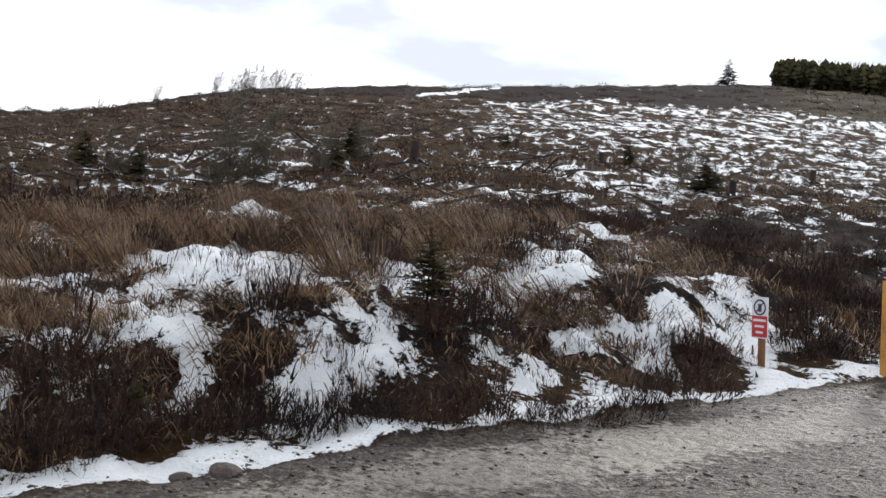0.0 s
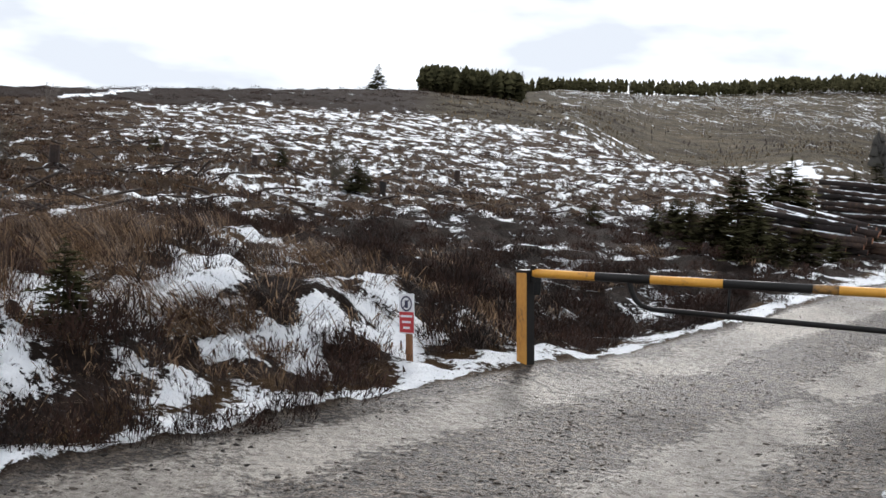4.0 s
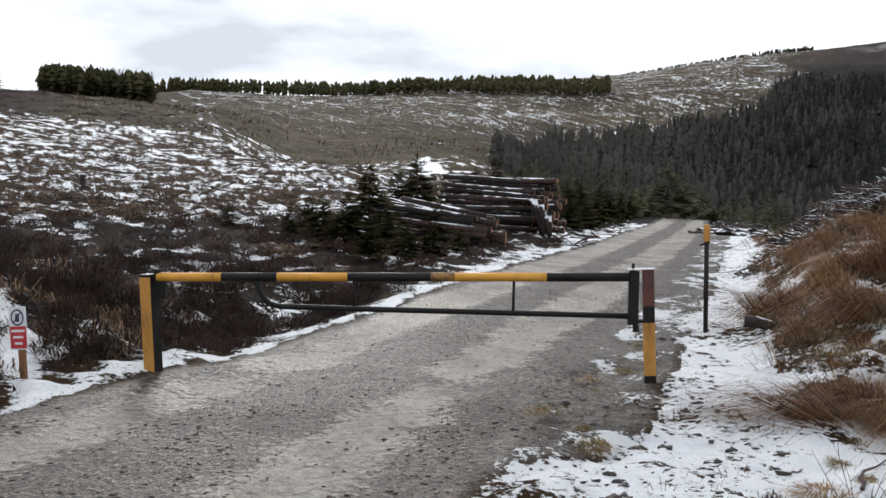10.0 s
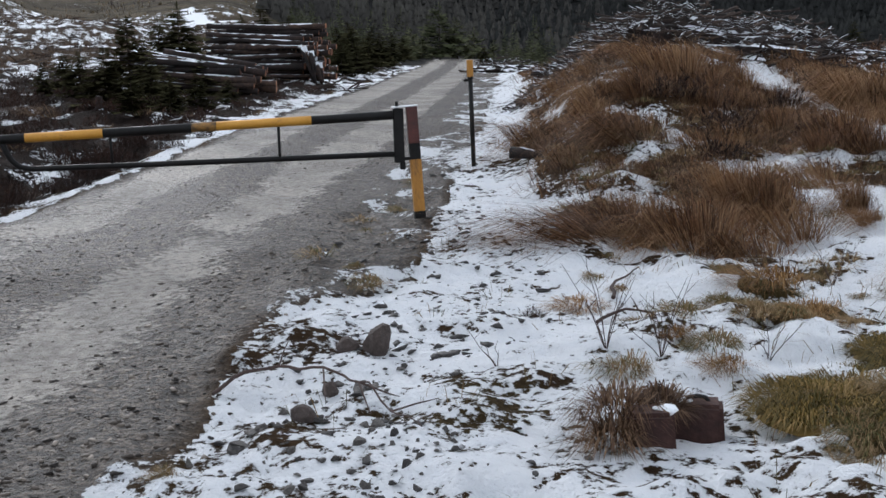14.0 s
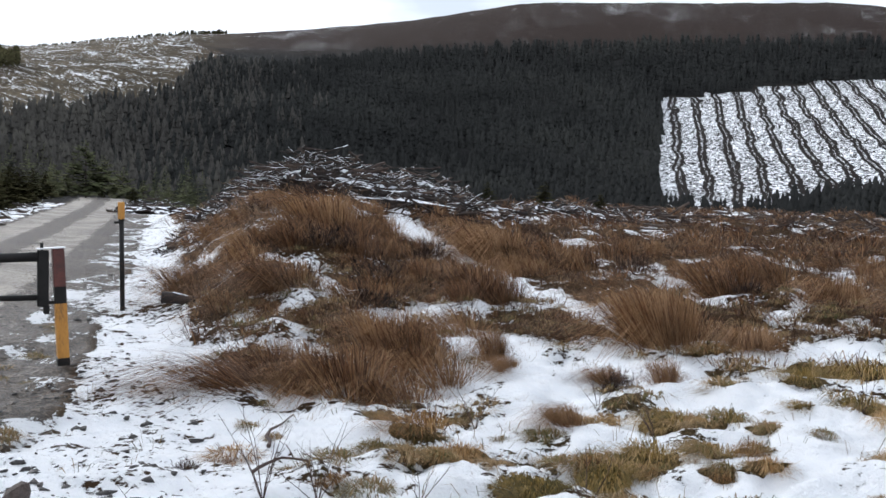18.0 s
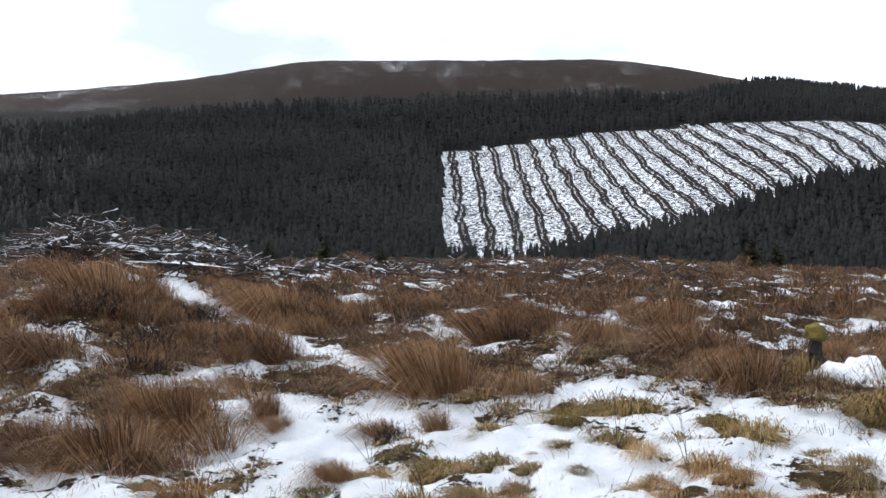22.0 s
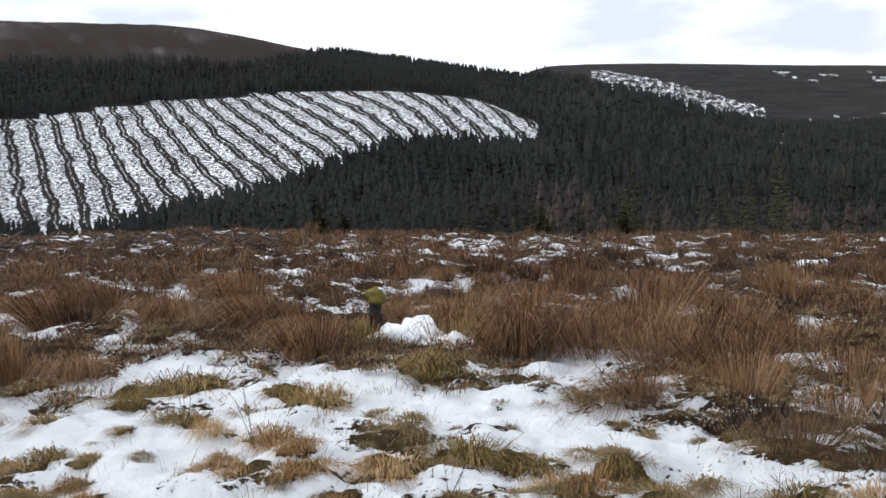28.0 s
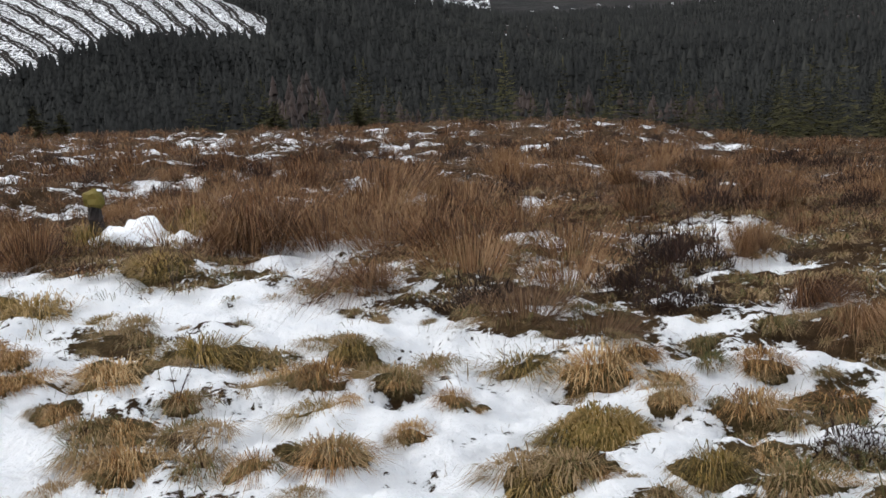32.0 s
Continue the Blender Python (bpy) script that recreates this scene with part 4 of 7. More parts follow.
def build_barrier():
    m = pose(*POST_L, 0, 0, 0, GATE_TURN)
    bar = thing("barrier", m, "yellow and black striped steel swing barrier closed across the track", "barrier")
    # the top bar rises a little towards the latch
    z = lambda x: 0.885 + 0.0235 * x
    cuts = ((0.10, 0.71, YELLOW), (0.71, 1.23, BLACK), (1.23, 1.89, YELLOW), (1.89, 2.88, BLACK), (2.88, 3.73, YELLOW), (3.73, 4.48, BLACK))
    for a, b, mat in cuts:
        part("bar_band", tube_bm([(a, 0, z(a)), ((a + b) / 2, 0, z((a + b) / 2)), (b, 0, z(b))], 0.042, 14), mat, bar,
             "worn yellow painted band" if mat is YELLOW else "black painted band", smooth=True)
    part("rust_patch", tube_bm([(2.66, 0, z(2.66)), (2.88, 0, z(2.88))], 0.0428, 14), plain("scuffed_paint", [(0.4, (0.02, 0.018, 0.016)), (0.6, (0.30, 0.15, 0.03))], 14, 0.6), bar, "scuffed old yellow paint", smooth=True)
    curve = [(1.03, 0, z(1.03) - 0.02), (1.06, 0, 0.80), (1.10, 0, 0.72), (1.16, 0, 0.665), (1.26, 0, 0.64), (2.3, 0, 0.634), (4.48, 0, 0.63)]
    part("lower_rail", tube_bm(curve, 0.026, 12), BLACK, bar, "bent black lower rail", smooth=True)
    part("strut", tube_bm([(3.43, 0, 0.63), (3.43, 0, z(3.43))], 0.013, 10), BLACK, bar, smooth=True)
    part("strut", tube_bm([(1.95, 0, 0.63), (1.95, 0, z(1.95))], 0.012, 10), BLACK, bar, smooth=True)
    part("end_upright", box_bm(0.095, 0.06, 0.50, 4.53, 0, 0.80, 0.008), BLACK, bar)
    part("latch_pin", tube_bm([(4.52, 0, 1.04), (4.52, 0, 1.115)], 0.014, 10), BLACK, bar)
    part("latch_foot", box_bm(0.05, 0.05, 0.07, 4.56, 0, 0.52, 0.006), BLACK, bar)
    part("latch_tongue", box_bm(0.09, 0.03, 0.03, 4.61, 0, 0.585, 0.004), BLACK, bar)
    part("hinge_sleeve", tube_bm([(0.10, 0, 0.80), (0.10, 0, 0.96)], 0.03, 10), BLACK, bar)
    part("hinge_plate", box_bm(0.07, 0.02, 0.20, 0.15, 0, 0.78, 0.004), BLACK, bar)

    hinge = (POST_L[0] + 0.075, POST_L[1] - 0.01)
    p = thing("hinge_post", pose(*hinge, ground_z(*hinge) - 0.06, 0, 0, 0), "leaning square hinge post, one face yellow, others black", "post", "barrier posts")
    p.matrix_world = p.matrix_world @ leaning(POST_L, -3.2) @ pose(0, 0, 0, 0, 0, -52)
    part("shaft", box_bm(0.125, 0.125, 0.96, 0, 0, 0.48), BLACK, p)
    part("yellow_face", box_bm(0.121, 0.006, 0.93, 0, -0.0645, 0.48, 0.002), POST_YELLOW, p, "yellow painted face")
    part("cap", box_bm(0.133, 0.133, 0.012, 0, 0, 0.966, 0.004), BLACK, p)

    q = thing("latch_post", pose(*POST_R, ground_z(*POST_R) - 0.03, 0, 0, 0), "leaning steel latch post, red above and yellow below", "post", "barrier posts")
    q.matrix_world = q.matrix_world @ leaning(POST_R, -2.8) @ pose(0, 0, 0, 0, 0, GATE_TURN)
    part("red_section", box_bm(0.10, 0.09, 0.34, 0, 0, 0.925, 0.004), RED, q, "faded red upper section")
    part("black_section", box_bm(0.10, 0.09, 0.15, 0, 0, 0.68, 0.004), BLACK, q, "scorched black middle section")
    part("yellow_section", box_bm(0.10, 0.09, 0.49, 0, 0, 0.36, 0.004), POST_YELLOW, q, "yellow lower section")
    part("foot", box_bm(0.104, 0.094, 0.13, 0, 0, 0.05, 0.004), BLACK, q)
    part("top_plate", box_bm(0.24, 0.10, 0.012, -0.06, 0, 1.10, 0.003), SIGN_WHITE, q, "pale top plate with snow")

    pole = thing("marker_pole", pose(9.53, 10.68, ground_z(9.53, 10.68) - 0.03, 0, -1.4, 0), "slim black marker pole with a yellow top on the verge", "marker pole")
    part("shaft", tube_bm([(0, 0, 0), (0, 0, 1.20)], 0.030, 12), BLACK, pole, smooth=True)
    part("yellow_cap", box_bm(0.068, 0.06, 0.22, 0, 0, 1.305, 0.006), POST_YELLOW, pole, "yellow reflector cap")
    part("collar", tube_bm([(0, 0, 1.17), (0, 0, 1.205)], 0.036, 12), BLACK, pole)
    part("bracket", box_bm(0.07, 0.03, 0.03, -0.055, 0.02, 1.16, 0.004), BLACK, pole)


def build_sign():
    x, y = 1.25, 10.05
    s = thing("warning_sign", pose(x, y, ground_z(x, y) - 0.12, 0, -5, math.degrees(math.atan2(-0.62, -0.78)) + 90) @ Matrix.Scale(0.93, 4), "small white and red warning sign on a brown wooden stake", "sign")
    k = 0.10
    part("stake", box_bm(0.065, 0.05, 0.50 + k, 0, 0.03, 0.25, 0.008), STAKE, s, "brown wooden stake")
    part("panel", box_bm(0.21, 0.006, 0.40, 0, 0, 0.60, 0.002), SIGN_WHITE, s, "white sign panel")
    part("red_panel", box_bm(0.195, 0.003, 0.205, 0, -0.0048, 0.515, 0.001), SIGN_RED, s, "red lower panel")
    for i, w in enumerate((0.16, 0.12, 0.09)):
        part("text_bar", box_bm(w, 0.002, 0.022, 0, -0.0075, 0.575 - 0.058 * i, 0), SIGN_WHITE, s)
    bm = bmesh.new()
    n = 28
    vs = [[bm.verts.new((rr * math.cos(2 * math.pi * i / n), -0.005 - d, 0.70 + rr * math.sin(2 * math.pi * i / n))) for i in range(n)] for rr, d in ((0.078, 0.0), (0.078, 0.002), (0.062, 0.002), (0.062, 0.0))]
    for a, b in zip(vs, vs[1:]):
        for i in range(n):
            bm.faces.new((a[i], a[(i + 1) % n], b[(i + 1) % n], b[i]))
    part("prohibition_ring", bm, SIGN_BLUE, s, "dark prohibition ring")
    bm = box_bm(0.045, 0.003, 0.075, 0, -0.0055, 0.695, 0.001)
    part("symbol", bm, SIGN_BLUE, s, "dark block symbol")
    bm = box_bm(0.012, 0.003, 0.14, 0, 0, 0, 0.001)
    bmesh.ops.rotate(bm, verts=bm.verts, cent=(0, 0, 0), matrix=Matrix.Rotation(radians(45), 3, "Y"))
    bmesh.ops.translate(bm, verts=bm.verts, vec=(0, -0.0085, 0.70))
    part("slash", bm, SIGN_BLUE, s)


build_barrier()
build_sign()

# ---- growth: templates as arrays ----
LEAN = np.array([-0.80, 0.45])


def join(pieces):
    """One (verts, tris) from a list of them."""
    vs, fs, k = [], [], 0
    for v, f in pieces:
        vs.append(v)
        fs.append(f + k)
        k += len(v)
    return np.concatenate(vs), np.concatenate(fs)


def blades(rng, n, length, spread, width, wind=0.35, droop=0.25, base=0.35, up=1.0):
    """A tuft of n bent blades."""
    ang = rng.uniform(0, 2 * np.pi, n)
    rad = np.sqrt(rng.uniform(0, 1, n))
    d = np.stack([np.cos(ang), np.sin(ang)], 1)
    p0 = np.zeros((n, 3))
    p0[:, :2] = d * (rad * spread * base)[:, None]
    ln = length * rng.uniform(0.55, 1.08, n)
    out = d * (rad * spread)[:, None] * rng.uniform(0.5, 1.2, n)[:, None] + LEAN * (wind * ln * rng.uniform(0.5, 1.4, n))[:, None]
    p1, p2 = p0.copy(), p0.copy()
    p1[:, :2] += out * 0.42
    p1[:, 2] += ln * 0.62 * up
    p2[:, :2] += out * 1.15
    p2[:, 2] += ln * (1.0 - droop * rng.uniform(0.2, 1.6, n)) * up
    side = np.stack([-np.sin(ang + 0.8), np.cos(ang + 0.8), np.zeros(n)], 1) * (width * rng.uniform(0.6, 1.3, n))[:, None] / 2
    v = np.stack([p0 - side, p0 + side, p1 - side * 0.9, p1 + side * 0.9, p2], 1).reshape(-1, 3)
    b = np.arange(n)[:, None] * 5
    f = np.concatenate([b + [0, 1, 3], b + [0, 3, 2], b + [2, 3, 4]])
    return v, f


def bushlet(rng, n, height_, spread, width, twig=0.11, loose=0.35):
    """A low dense dome of short stiff twigs."""
    ang = rng.uniform(0, 2 * np.pi, n)
    t = np.sqrt(rng.uniform(0, 1, n))
    d = np.stack([np.cos(ang) * t, np.sin(ang) * t], 1)
    root = np.zeros((n, 3))
    root[:, :2] = d * spread * 0.9
    root[:, 2] = height_ * (1 - 0.75 * t ** 2) * rng.uniform(0.25, 0.85, n)
    way = np.stack([d[:, 0] * 0.7, d[:, 1] * 0.7, np.ones(n)], 1) + rng.normal(0, loose, (n, 3))
    way /= np.linalg.norm(way, axis=1)[:, None]
    top = root + way * (twig * rng.uniform(0.6, 1.5, n))[:, None]
    mid = (root + top) / 2 + rng.normal(0, 0.012, (n, 3))
    a2 = rng.uniform(0, 2 * np.pi, n)
    side = np.stack([np.cos(a2), np.sin(a2), rng.uniform(-0.4, 0.4, n)], 1) * (width * rng.uniform(0.5, 1.4, n))[:, None] / 2
    v = np.stack([root - side * 0.5, root + side * 0.5, mid - side, mid + side, top], 1).reshape(-1, 3)
    b = np.arange(n)[:, None] * 5
    f = np.concatenate([b + [0, 1, 3], b + [0, 3, 2], b + [2, 3, 4]])
    return v, f


def mop(rng, n, wide, tall, length, width, wind=0.35):
    """A tussock: blades rooted over a low dome, hanging outwards and down the wind."""
    ang, q = rng.uniform(0, 2 * np.pi, n), np.sqrt(rng.uniform(0, 1, n))
    d = np.stack([np.cos(ang), np.sin(ang)], 1)
    lobes = 1 + 0.22 * np.sin(2 * ang + rng.uniform(0, 6)) + 0.15 * np.sin(3 * ang + rng.uniform(0, 6))
    p0 = np.zeros((n, 3))
    p0[:, :2] = d * (q * wide * lobes)[:, None]
    p0[:, 2] = tall * (1 - 0.8 * q ** 2) * rng.uniform(0.55, 1.0, n)
    ln = length * rng.uniform(0.5, 1.3, n)
    way = d * (0.15 + 0.75 * q)[:, None] + LEAN * wind + rng.normal(0, 0.28, (n, 2))
    p1, p2 = p0.copy(), p0.copy()
    p1[:, :2] += way * (ln * 0.45)[:, None]
    p1[:, 2] += ln * rng.uniform(0.05, 0.42, n)
    p2[:, :2] += way * (ln * 1.0)[:, None]
    p2[:, 2] = np.maximum(p2[:, 2] + ln * rng.uniform(-0.6, 0.15, n), rng.uniform(-0.02, 0.03, n))
    side = np.stack([-way[:, 1], way[:, 0], np.zeros(n)], 1)
    side *= (width * rng.uniform(0.6, 1.3, n) / np.maximum(np.linalg.norm(way, axis=1), 0.1) / 2)[:, None]
    v = np.stack([p0 - side, p0 + side, p1 - side, p1 + side, p2], 1).reshape(-1, 3)
    b = np.arange(n)[:, None] * 5
    return v, np.concatenate([b + [0, 1, 3], b + [0, 3, 2], b + [2, 3, 4]])


def sprigs(rng, n, leaves):
    """Leggy heather shoots, each a bent stem feathered with short side shoots."""
    out = []
    for k in range(n):
        an, t = rng.uniform(0, 2 * np.pi), math.sqrt(rng.uniform(0, 1))
        d = np.array((math.cos(an) * t, math.sin(an) * t, 0))
        p0, tip = d * 0.26, d * rng.uniform(0.34, 0.52) + (rng.normal(0, 0.04), rng.normal(0, 0.04), rng.uniform(0.28, 0.52) * (1.1 - 0.55 * t))
        f = rng.uniform(0.3, 1.0, leaves)[:, None]
        root = p0 + (tip - p0) * f
        end = root + rng.normal(0, 1, (leaves, 3)) * (0.030, 0.030, 0.012) + np.array((0, 0, 0.05)) + (tip - p0) * 0.10
        side = rng.normal(0, 1, (leaves, 3)) * 0.0042
        v = np.concatenate([np.stack([root - side, root + side, end], 1).reshape(-1, 3), [p0 - (0.003, 0, 0), p0 + (0.003, 0, 0), tip]])
        out.append((v, np.arange(len(v)).reshape(-1, 3)))
    return join(out)


def conifer(rng, h, width, whorls, arms, twigs=8, droop=0.25, gap=0.05, full=0.28):
    """The crown of a spruce: uneven whorls of arms, each feathered with narrow twigs."""
    root, tip, wide = [], [], []
    for k in range(whorls):
        t = (k + 0.3) / whorls
        reach = width * (1 - t) ** 0.8 * 0.5 + width * 0.03
        for a in range(arms):
            ang = rng.uniform(0, 2 * math.pi)
            ln = reach * rng.uniform(0.35, 1.3)
            z = h * (gap + (1 - gap) * t) + rng.uniform(-0.6, 0.6) * h / whorls
            p = np.array((0, 0, z))
            e = np.array((math.cos(ang) * ln, math.sin(ang) * ln, z - droop * ln + (0.35 * ln if t > 0.6 else 0.12 * ln)))
            root.append(p), tip.append(e), wide.append(0.05 * ln + 0.008 * h)
            for q in range(twigs):
                f = (q + 1.2) / (twigs + 1)
                b = p + (e - p) * f
                an = ang + (1 if q % 2 else -1) * rng.uniform(0.5, 1.0)
                l2 = ln * rng.uniform(0.25, 0.5) * (1.15 - f * 0.6)
                root.append(b), tip.append(b + (math.cos(an) * l2, math.sin(an) * l2, rng.uniform(-0.35, 0.25) * l2)), wide.append(full * l2 + 0.007 * h)
    root.append(np.array((0, 0, h * 0.9))), tip.append(np.array((0, 0, h * 1.05))), wide.append(0.008 * h)
    root, tip, wide = np.array(root), np.array(tip), np.array(wide)[:, None]
    d = tip - root
    sd = np.cross(d, (0.13, 0.21, 0.97))
    sd /= np.maximum(np.linalg.norm(sd, axis=1), 1e-6)[:, None]
    m = root + d * 0.55
    v = np.stack([root, m + sd * wide - (0, 0, 0.3) * wide, m - sd * wide - (0, 0, 0.3) * wide, tip], 1).reshape(-1, 3)
    b = np.arange(len(root))[:, None] * 4
    return v, np.concatenate([b + [0, 1, 3], b + [0, 3, 2]])


def simple_conifer(rng, tiers=5, sides=6):
    """A far spruce of unit height: ragged tiers."""
    out = []
    for k in range(tiers):
        t = k / tiers
        rr = 0.23 * (1 - t) ** 0.75 + 0.02
        z0, z1 = 0.05 + 0.95 * t, min(1.0, 0.05 + 0.95 * (t + 1.7 / tiers))
        ring = []
        for i in range(sides * 2):
            a = math.pi * i / sides + rng.uniform(-0.15, 0.15) + k
            q = rr * (1.0 if i % 2 else 0.7) * rng.uniform(0.7, 1.25)
            ring.append((q * math.cos(a), q * math.sin(a), z0 - 0.04 * (i % 2) + rng.uniform(-0.03, 0.03)))
        v = np.array([(0, 0, z1)] + ring)
        n = sides * 2
        out.append((v, np.array([(0, 1 + i, 1 + (i + 1) % n) for i in range(n)])))
    return join(out)


def round_tree(rng, tiers=5, sides=4):
    """A far pine of unit height: a ragged rounded crown on a bare foot."""
    out = []
    for k in range(tiers):
        t = k / tiers
        rr = 0.20 * math.sin(math.pi * (0.16 + 0.78 * t)) * rng.uniform(0.8, 1.2)
        z0, z1 = 0.14 + 0.80 * t, min(1.0, 0.14 + 0.80 * (t + 1.5 / tiers)) + rng.uniform(-0.03, 0.03)
        cx, cy = rng.uniform(-0.04, 0.04, 2)
        n = sides * 2
        ring = [(cx + rr * rng.uniform(0.6, 1.2) * math.cos(math.pi * i / sides + k), cy + rr * rng.uniform(0.6, 1.2) * math.sin(math.pi * i / sides + k), z0 + rng.uniform(-0.05, 0.05)) for i in range(n)]
        out.append((np.array([(cx, cy, z1)] + ring), np.array([(0, 1 + i, 1 + (i + 1) % n) for i in range(n)])))
    return join(out)


def scatter(name, mat, templates, places, scales, turns, label, category, squash=None, smooth=False):
    """Many plants as one mesh: each place takes a template, turned and scaled."""
    places, scales, turns = np.asarray(places, float), np.asarray(scales, float), np.asarray(turns, float)
    vs, fs, k = [], [], 0
    for i, (tv, tf) in enumerate(templates):
        sel = np.arange(i, len(places), len(templates))
        if not len(sel):
            continue
        c, s = np.cos(turns[sel])[:, None], np.sin(turns[sel])[:, None]
        sc = scales[sel][:, None]
        sz = sc if squash is None else sc * np.asarray(squash)[sel][:, None]
        x = (tv[None, :, 0] * c - tv[None, :, 1] * s) * sc + places[sel, 0:1]
        y = (tv[None, :, 0] * s + tv[None, :, 1] * c) * sc + places[sel, 1:2]
        z = tv[None, :, 2] * sz + places[sel, 2:3]
        v = np.stack([x, y, z], -1).reshape(-1, 3)
        f = (tf[None] + (np.arange(len(sel)) * len(tv))[:, None, None]).reshape(-1, 3) + k
        vs.append(v)
        fs.append(f)
        k += len(v)
    me = mesh_from(name, np.concatenate(vs), np.concatenate(fs), mat, smooth)
    return tagged(new(name, me), label, category, kind="stuff")


def sow(rng, n, a0, a1, r0, r1, keep):
    """n tries, even over the area of a sector; those that keep() likes stay."""
    a = np.radians(rng.uniform(a0, a1, n))
    r = np.sqrt(rng.uniform(r0 ** 2, r1 ** 2, n))
    x, y = r * np.sin(a), r * np.cos(a)
    ok = rng.uniform(0, 1, n) < keep(x, y)
    x, y = x[ok], y[ok]
    return np.stack([x, y, height(x, y)], 1)


def sow_log(rng, n, a0, a1, r0, r1, keep):
    """As sow, but evener to the eye: thinner with distance."""
    a = np.radians(rng.uniform(a0, a1, n))
    r = np.exp(rng.uniform(math.log(r0), math.log(r1), n))
    x, y = r * np.sin(a), r * np.cos(a)
    ok = rng.uniform(0, 1, n) < keep(x, y)
    x, y = x[ok], y[ok]
    return np.stack([x, y, height(x, y)], 1)


def set_out(name, mat, templates, places, rng, lo, hi, label, category, group, limit=290, child=""):
    """Countable plants: each a thing of its own on shared meshes."""
    meshes = [mesh_from(name, v, f, mat) for v, f in templates]
    order = np.argsort(np.hypot(places[:, 0], places[:, 1]))
    for k in order[:limit]:
        ob = new(name, meshes[int(k) % len(meshes)])
        q = rng.uniform(lo, hi)
        ob.matrix_world = Matrix.LocRotScale((places[k, 0], places[k, 1], places[k, 2] - 0.02), Euler((0, 0, rng.uniform(-0.5, 0.5))), (q * rng.uniform(0.8, 1.35), q * rng.uniform(0.8, 1.35), q * rng.uniform(0.85, 1.15)))
        tagged(ob, label, category, group)
    return places[order[limit:]]


def apart(places, gap):
    """Drop places that crowd an earlier one."""
    kept, cells = [], {}
    for p in places:
        c = (int(p[0] // gap), int(p[1] // gap))
        if all(math.hypot(p[0] - q[0], p[1] - q[1]) > gap for i in (-1, 0, 1) for j in (-1, 0, 1) for q in cells.get((c[0] + i, c[1] + j), ())):
            cells.setdefault(c, []).append(p)
            kept.append(p)
    return np.array(kept)


def bare(x, y, lo=0.42, hi=0.62):
    """1 where no snow lies."""
    return 1 - step(lo, hi, cover(x, y)[0][:, 0])


G = np.random.default_rng(7)


def rush(n, width, wind, droop):
    tall = blades(G, int(n * 0.7), 0.60, 0.42, width, wind=wind, droop=droop, base=0.45)
    skirt = blades(G, int(n * 0.3), 0.42, 0.62, width, wind=wind, droop=1.2, base=0.45, up=0.8)
    return join([tall, skirt])


RUSH_T = [rush(420, 0.0042, 0.30 + 0.14 * k, 0.35 + 0.15 * k) for k in range(5)]
RUSH_FAR = [rush(84, 0.012, 0.30 + 0.14 * k, 0.35 + 0.15 * k) for k in range(5)]
TUFT_T = [mop(G, 380, 0.15, 0.08, 0.15, 0.0050, 0.25 + 0.1 * (k % 3)) for k in range(7)]
TUFT_FAR = [mop(G, 64, 0.15, 0.09, 0.17, 0.013, 0.35) for _ in range(4)]
STRAW_T = [blades(G, 240, 0.55, 0.42, 0.0055, wind=1.05, droop=0.8, base=0.6, up=0.8) for _ in range(5)]
STRAW_FAR = [blades(G, 60, 0.48, 0.40, 0.012, wind=0.85, droop=0.6, base=0.6) for _ in range(5)]
THATCH_T = [join([mop(G, 22, 0.26, 0.08, 0.26, 0.012, 0.4), blades(G, 10, 0.30, 0.35, 0.009, wind=0.4, droop=0.6, base=0.9)]) for _ in range(6)]
HEATH_THIN = [bushlet(G, 44, 0.26, 0.50, 0.042, 0.10, 0.8) for _ in range(4)]
HEATH_T = [join([bushlet(G, 640, 0.36, 0.33, 0.0085, 0.065, 0.6), sprigs(G, 16, 9)]) for _ in range(5)]
TUSSOCK_T = [join([mop(G, 340, 0.48, 0.26, 0.46, 0.013, 0.10 + 0.10 * k), mop(G, 130, 0.80, 0.08, 0.32, 0.012, 0.1), blades(G, 40, 0.38, 0.7, 0.008, wind=0.5, droop=0.7, base=0.8)]) for k in range(6)]
RUSH_BIG = [rush(950, 0.0044, 0.55 + 0.2 * k, 0.40 + 0.15 * k) for k in range(4)]
HEATH_FAR = [bushlet(G, 110, 0.32, 0.38, 0.026, 0.10, 0.6) for _ in range(4)]


# the plateau right of the track
def rush_right(x, y):
    s, n, r, a, road = masks(x, y)
    big, med = fbm(x / 9, y / 9, 61, 3), fbm(x / 2.6, y / 2.6, 71, 3)
    k = step(-0.1, 0.8, n) * step(8.0, 9.5, s) + step(10.0, 12.5, r + 3 * (big - 0.5)) * step(55, 62, a)
    k = np.clip(k, 0, 1) * (1 - step(46, 56, r)) * (n > -0.3)
    lump = fbm(x / 1.1, y / 1.1, 73, 2)
    mound = (a < 60) * (r < 27)
    k = k * (1 - 0.65 * step(66, 74, a) * (1 - step(15, 18, r)))
    k = k * np.maximum(step(0.42, 0.5, fbm(x / 0.75, y / 0.75, 74, 2)), 0.5 * mound)
    k = k * np.maximum(0.05 + 0.95 * (1 - step(0.45, 0.55, med)), np.maximum(0.42 * mound, 0.75 * step(15, 22, r)))
    return (1 - snow_path(x, y)) * k * np.maximum(step(0.40, 0.54, lump), 0.3 * mound) * (1 - step(21.5, 24, r) * (a < 60) * (r < 30))


def calm_right(x, y):
    """1 on the snowy foreground, where only the listed tussocks stand."""
    s, n, r, a, road = masks(x, y)
    return step(57, 61, a) * (1 - step(10.5, 12.5, r + 3.0 * step(100, 112, a)))


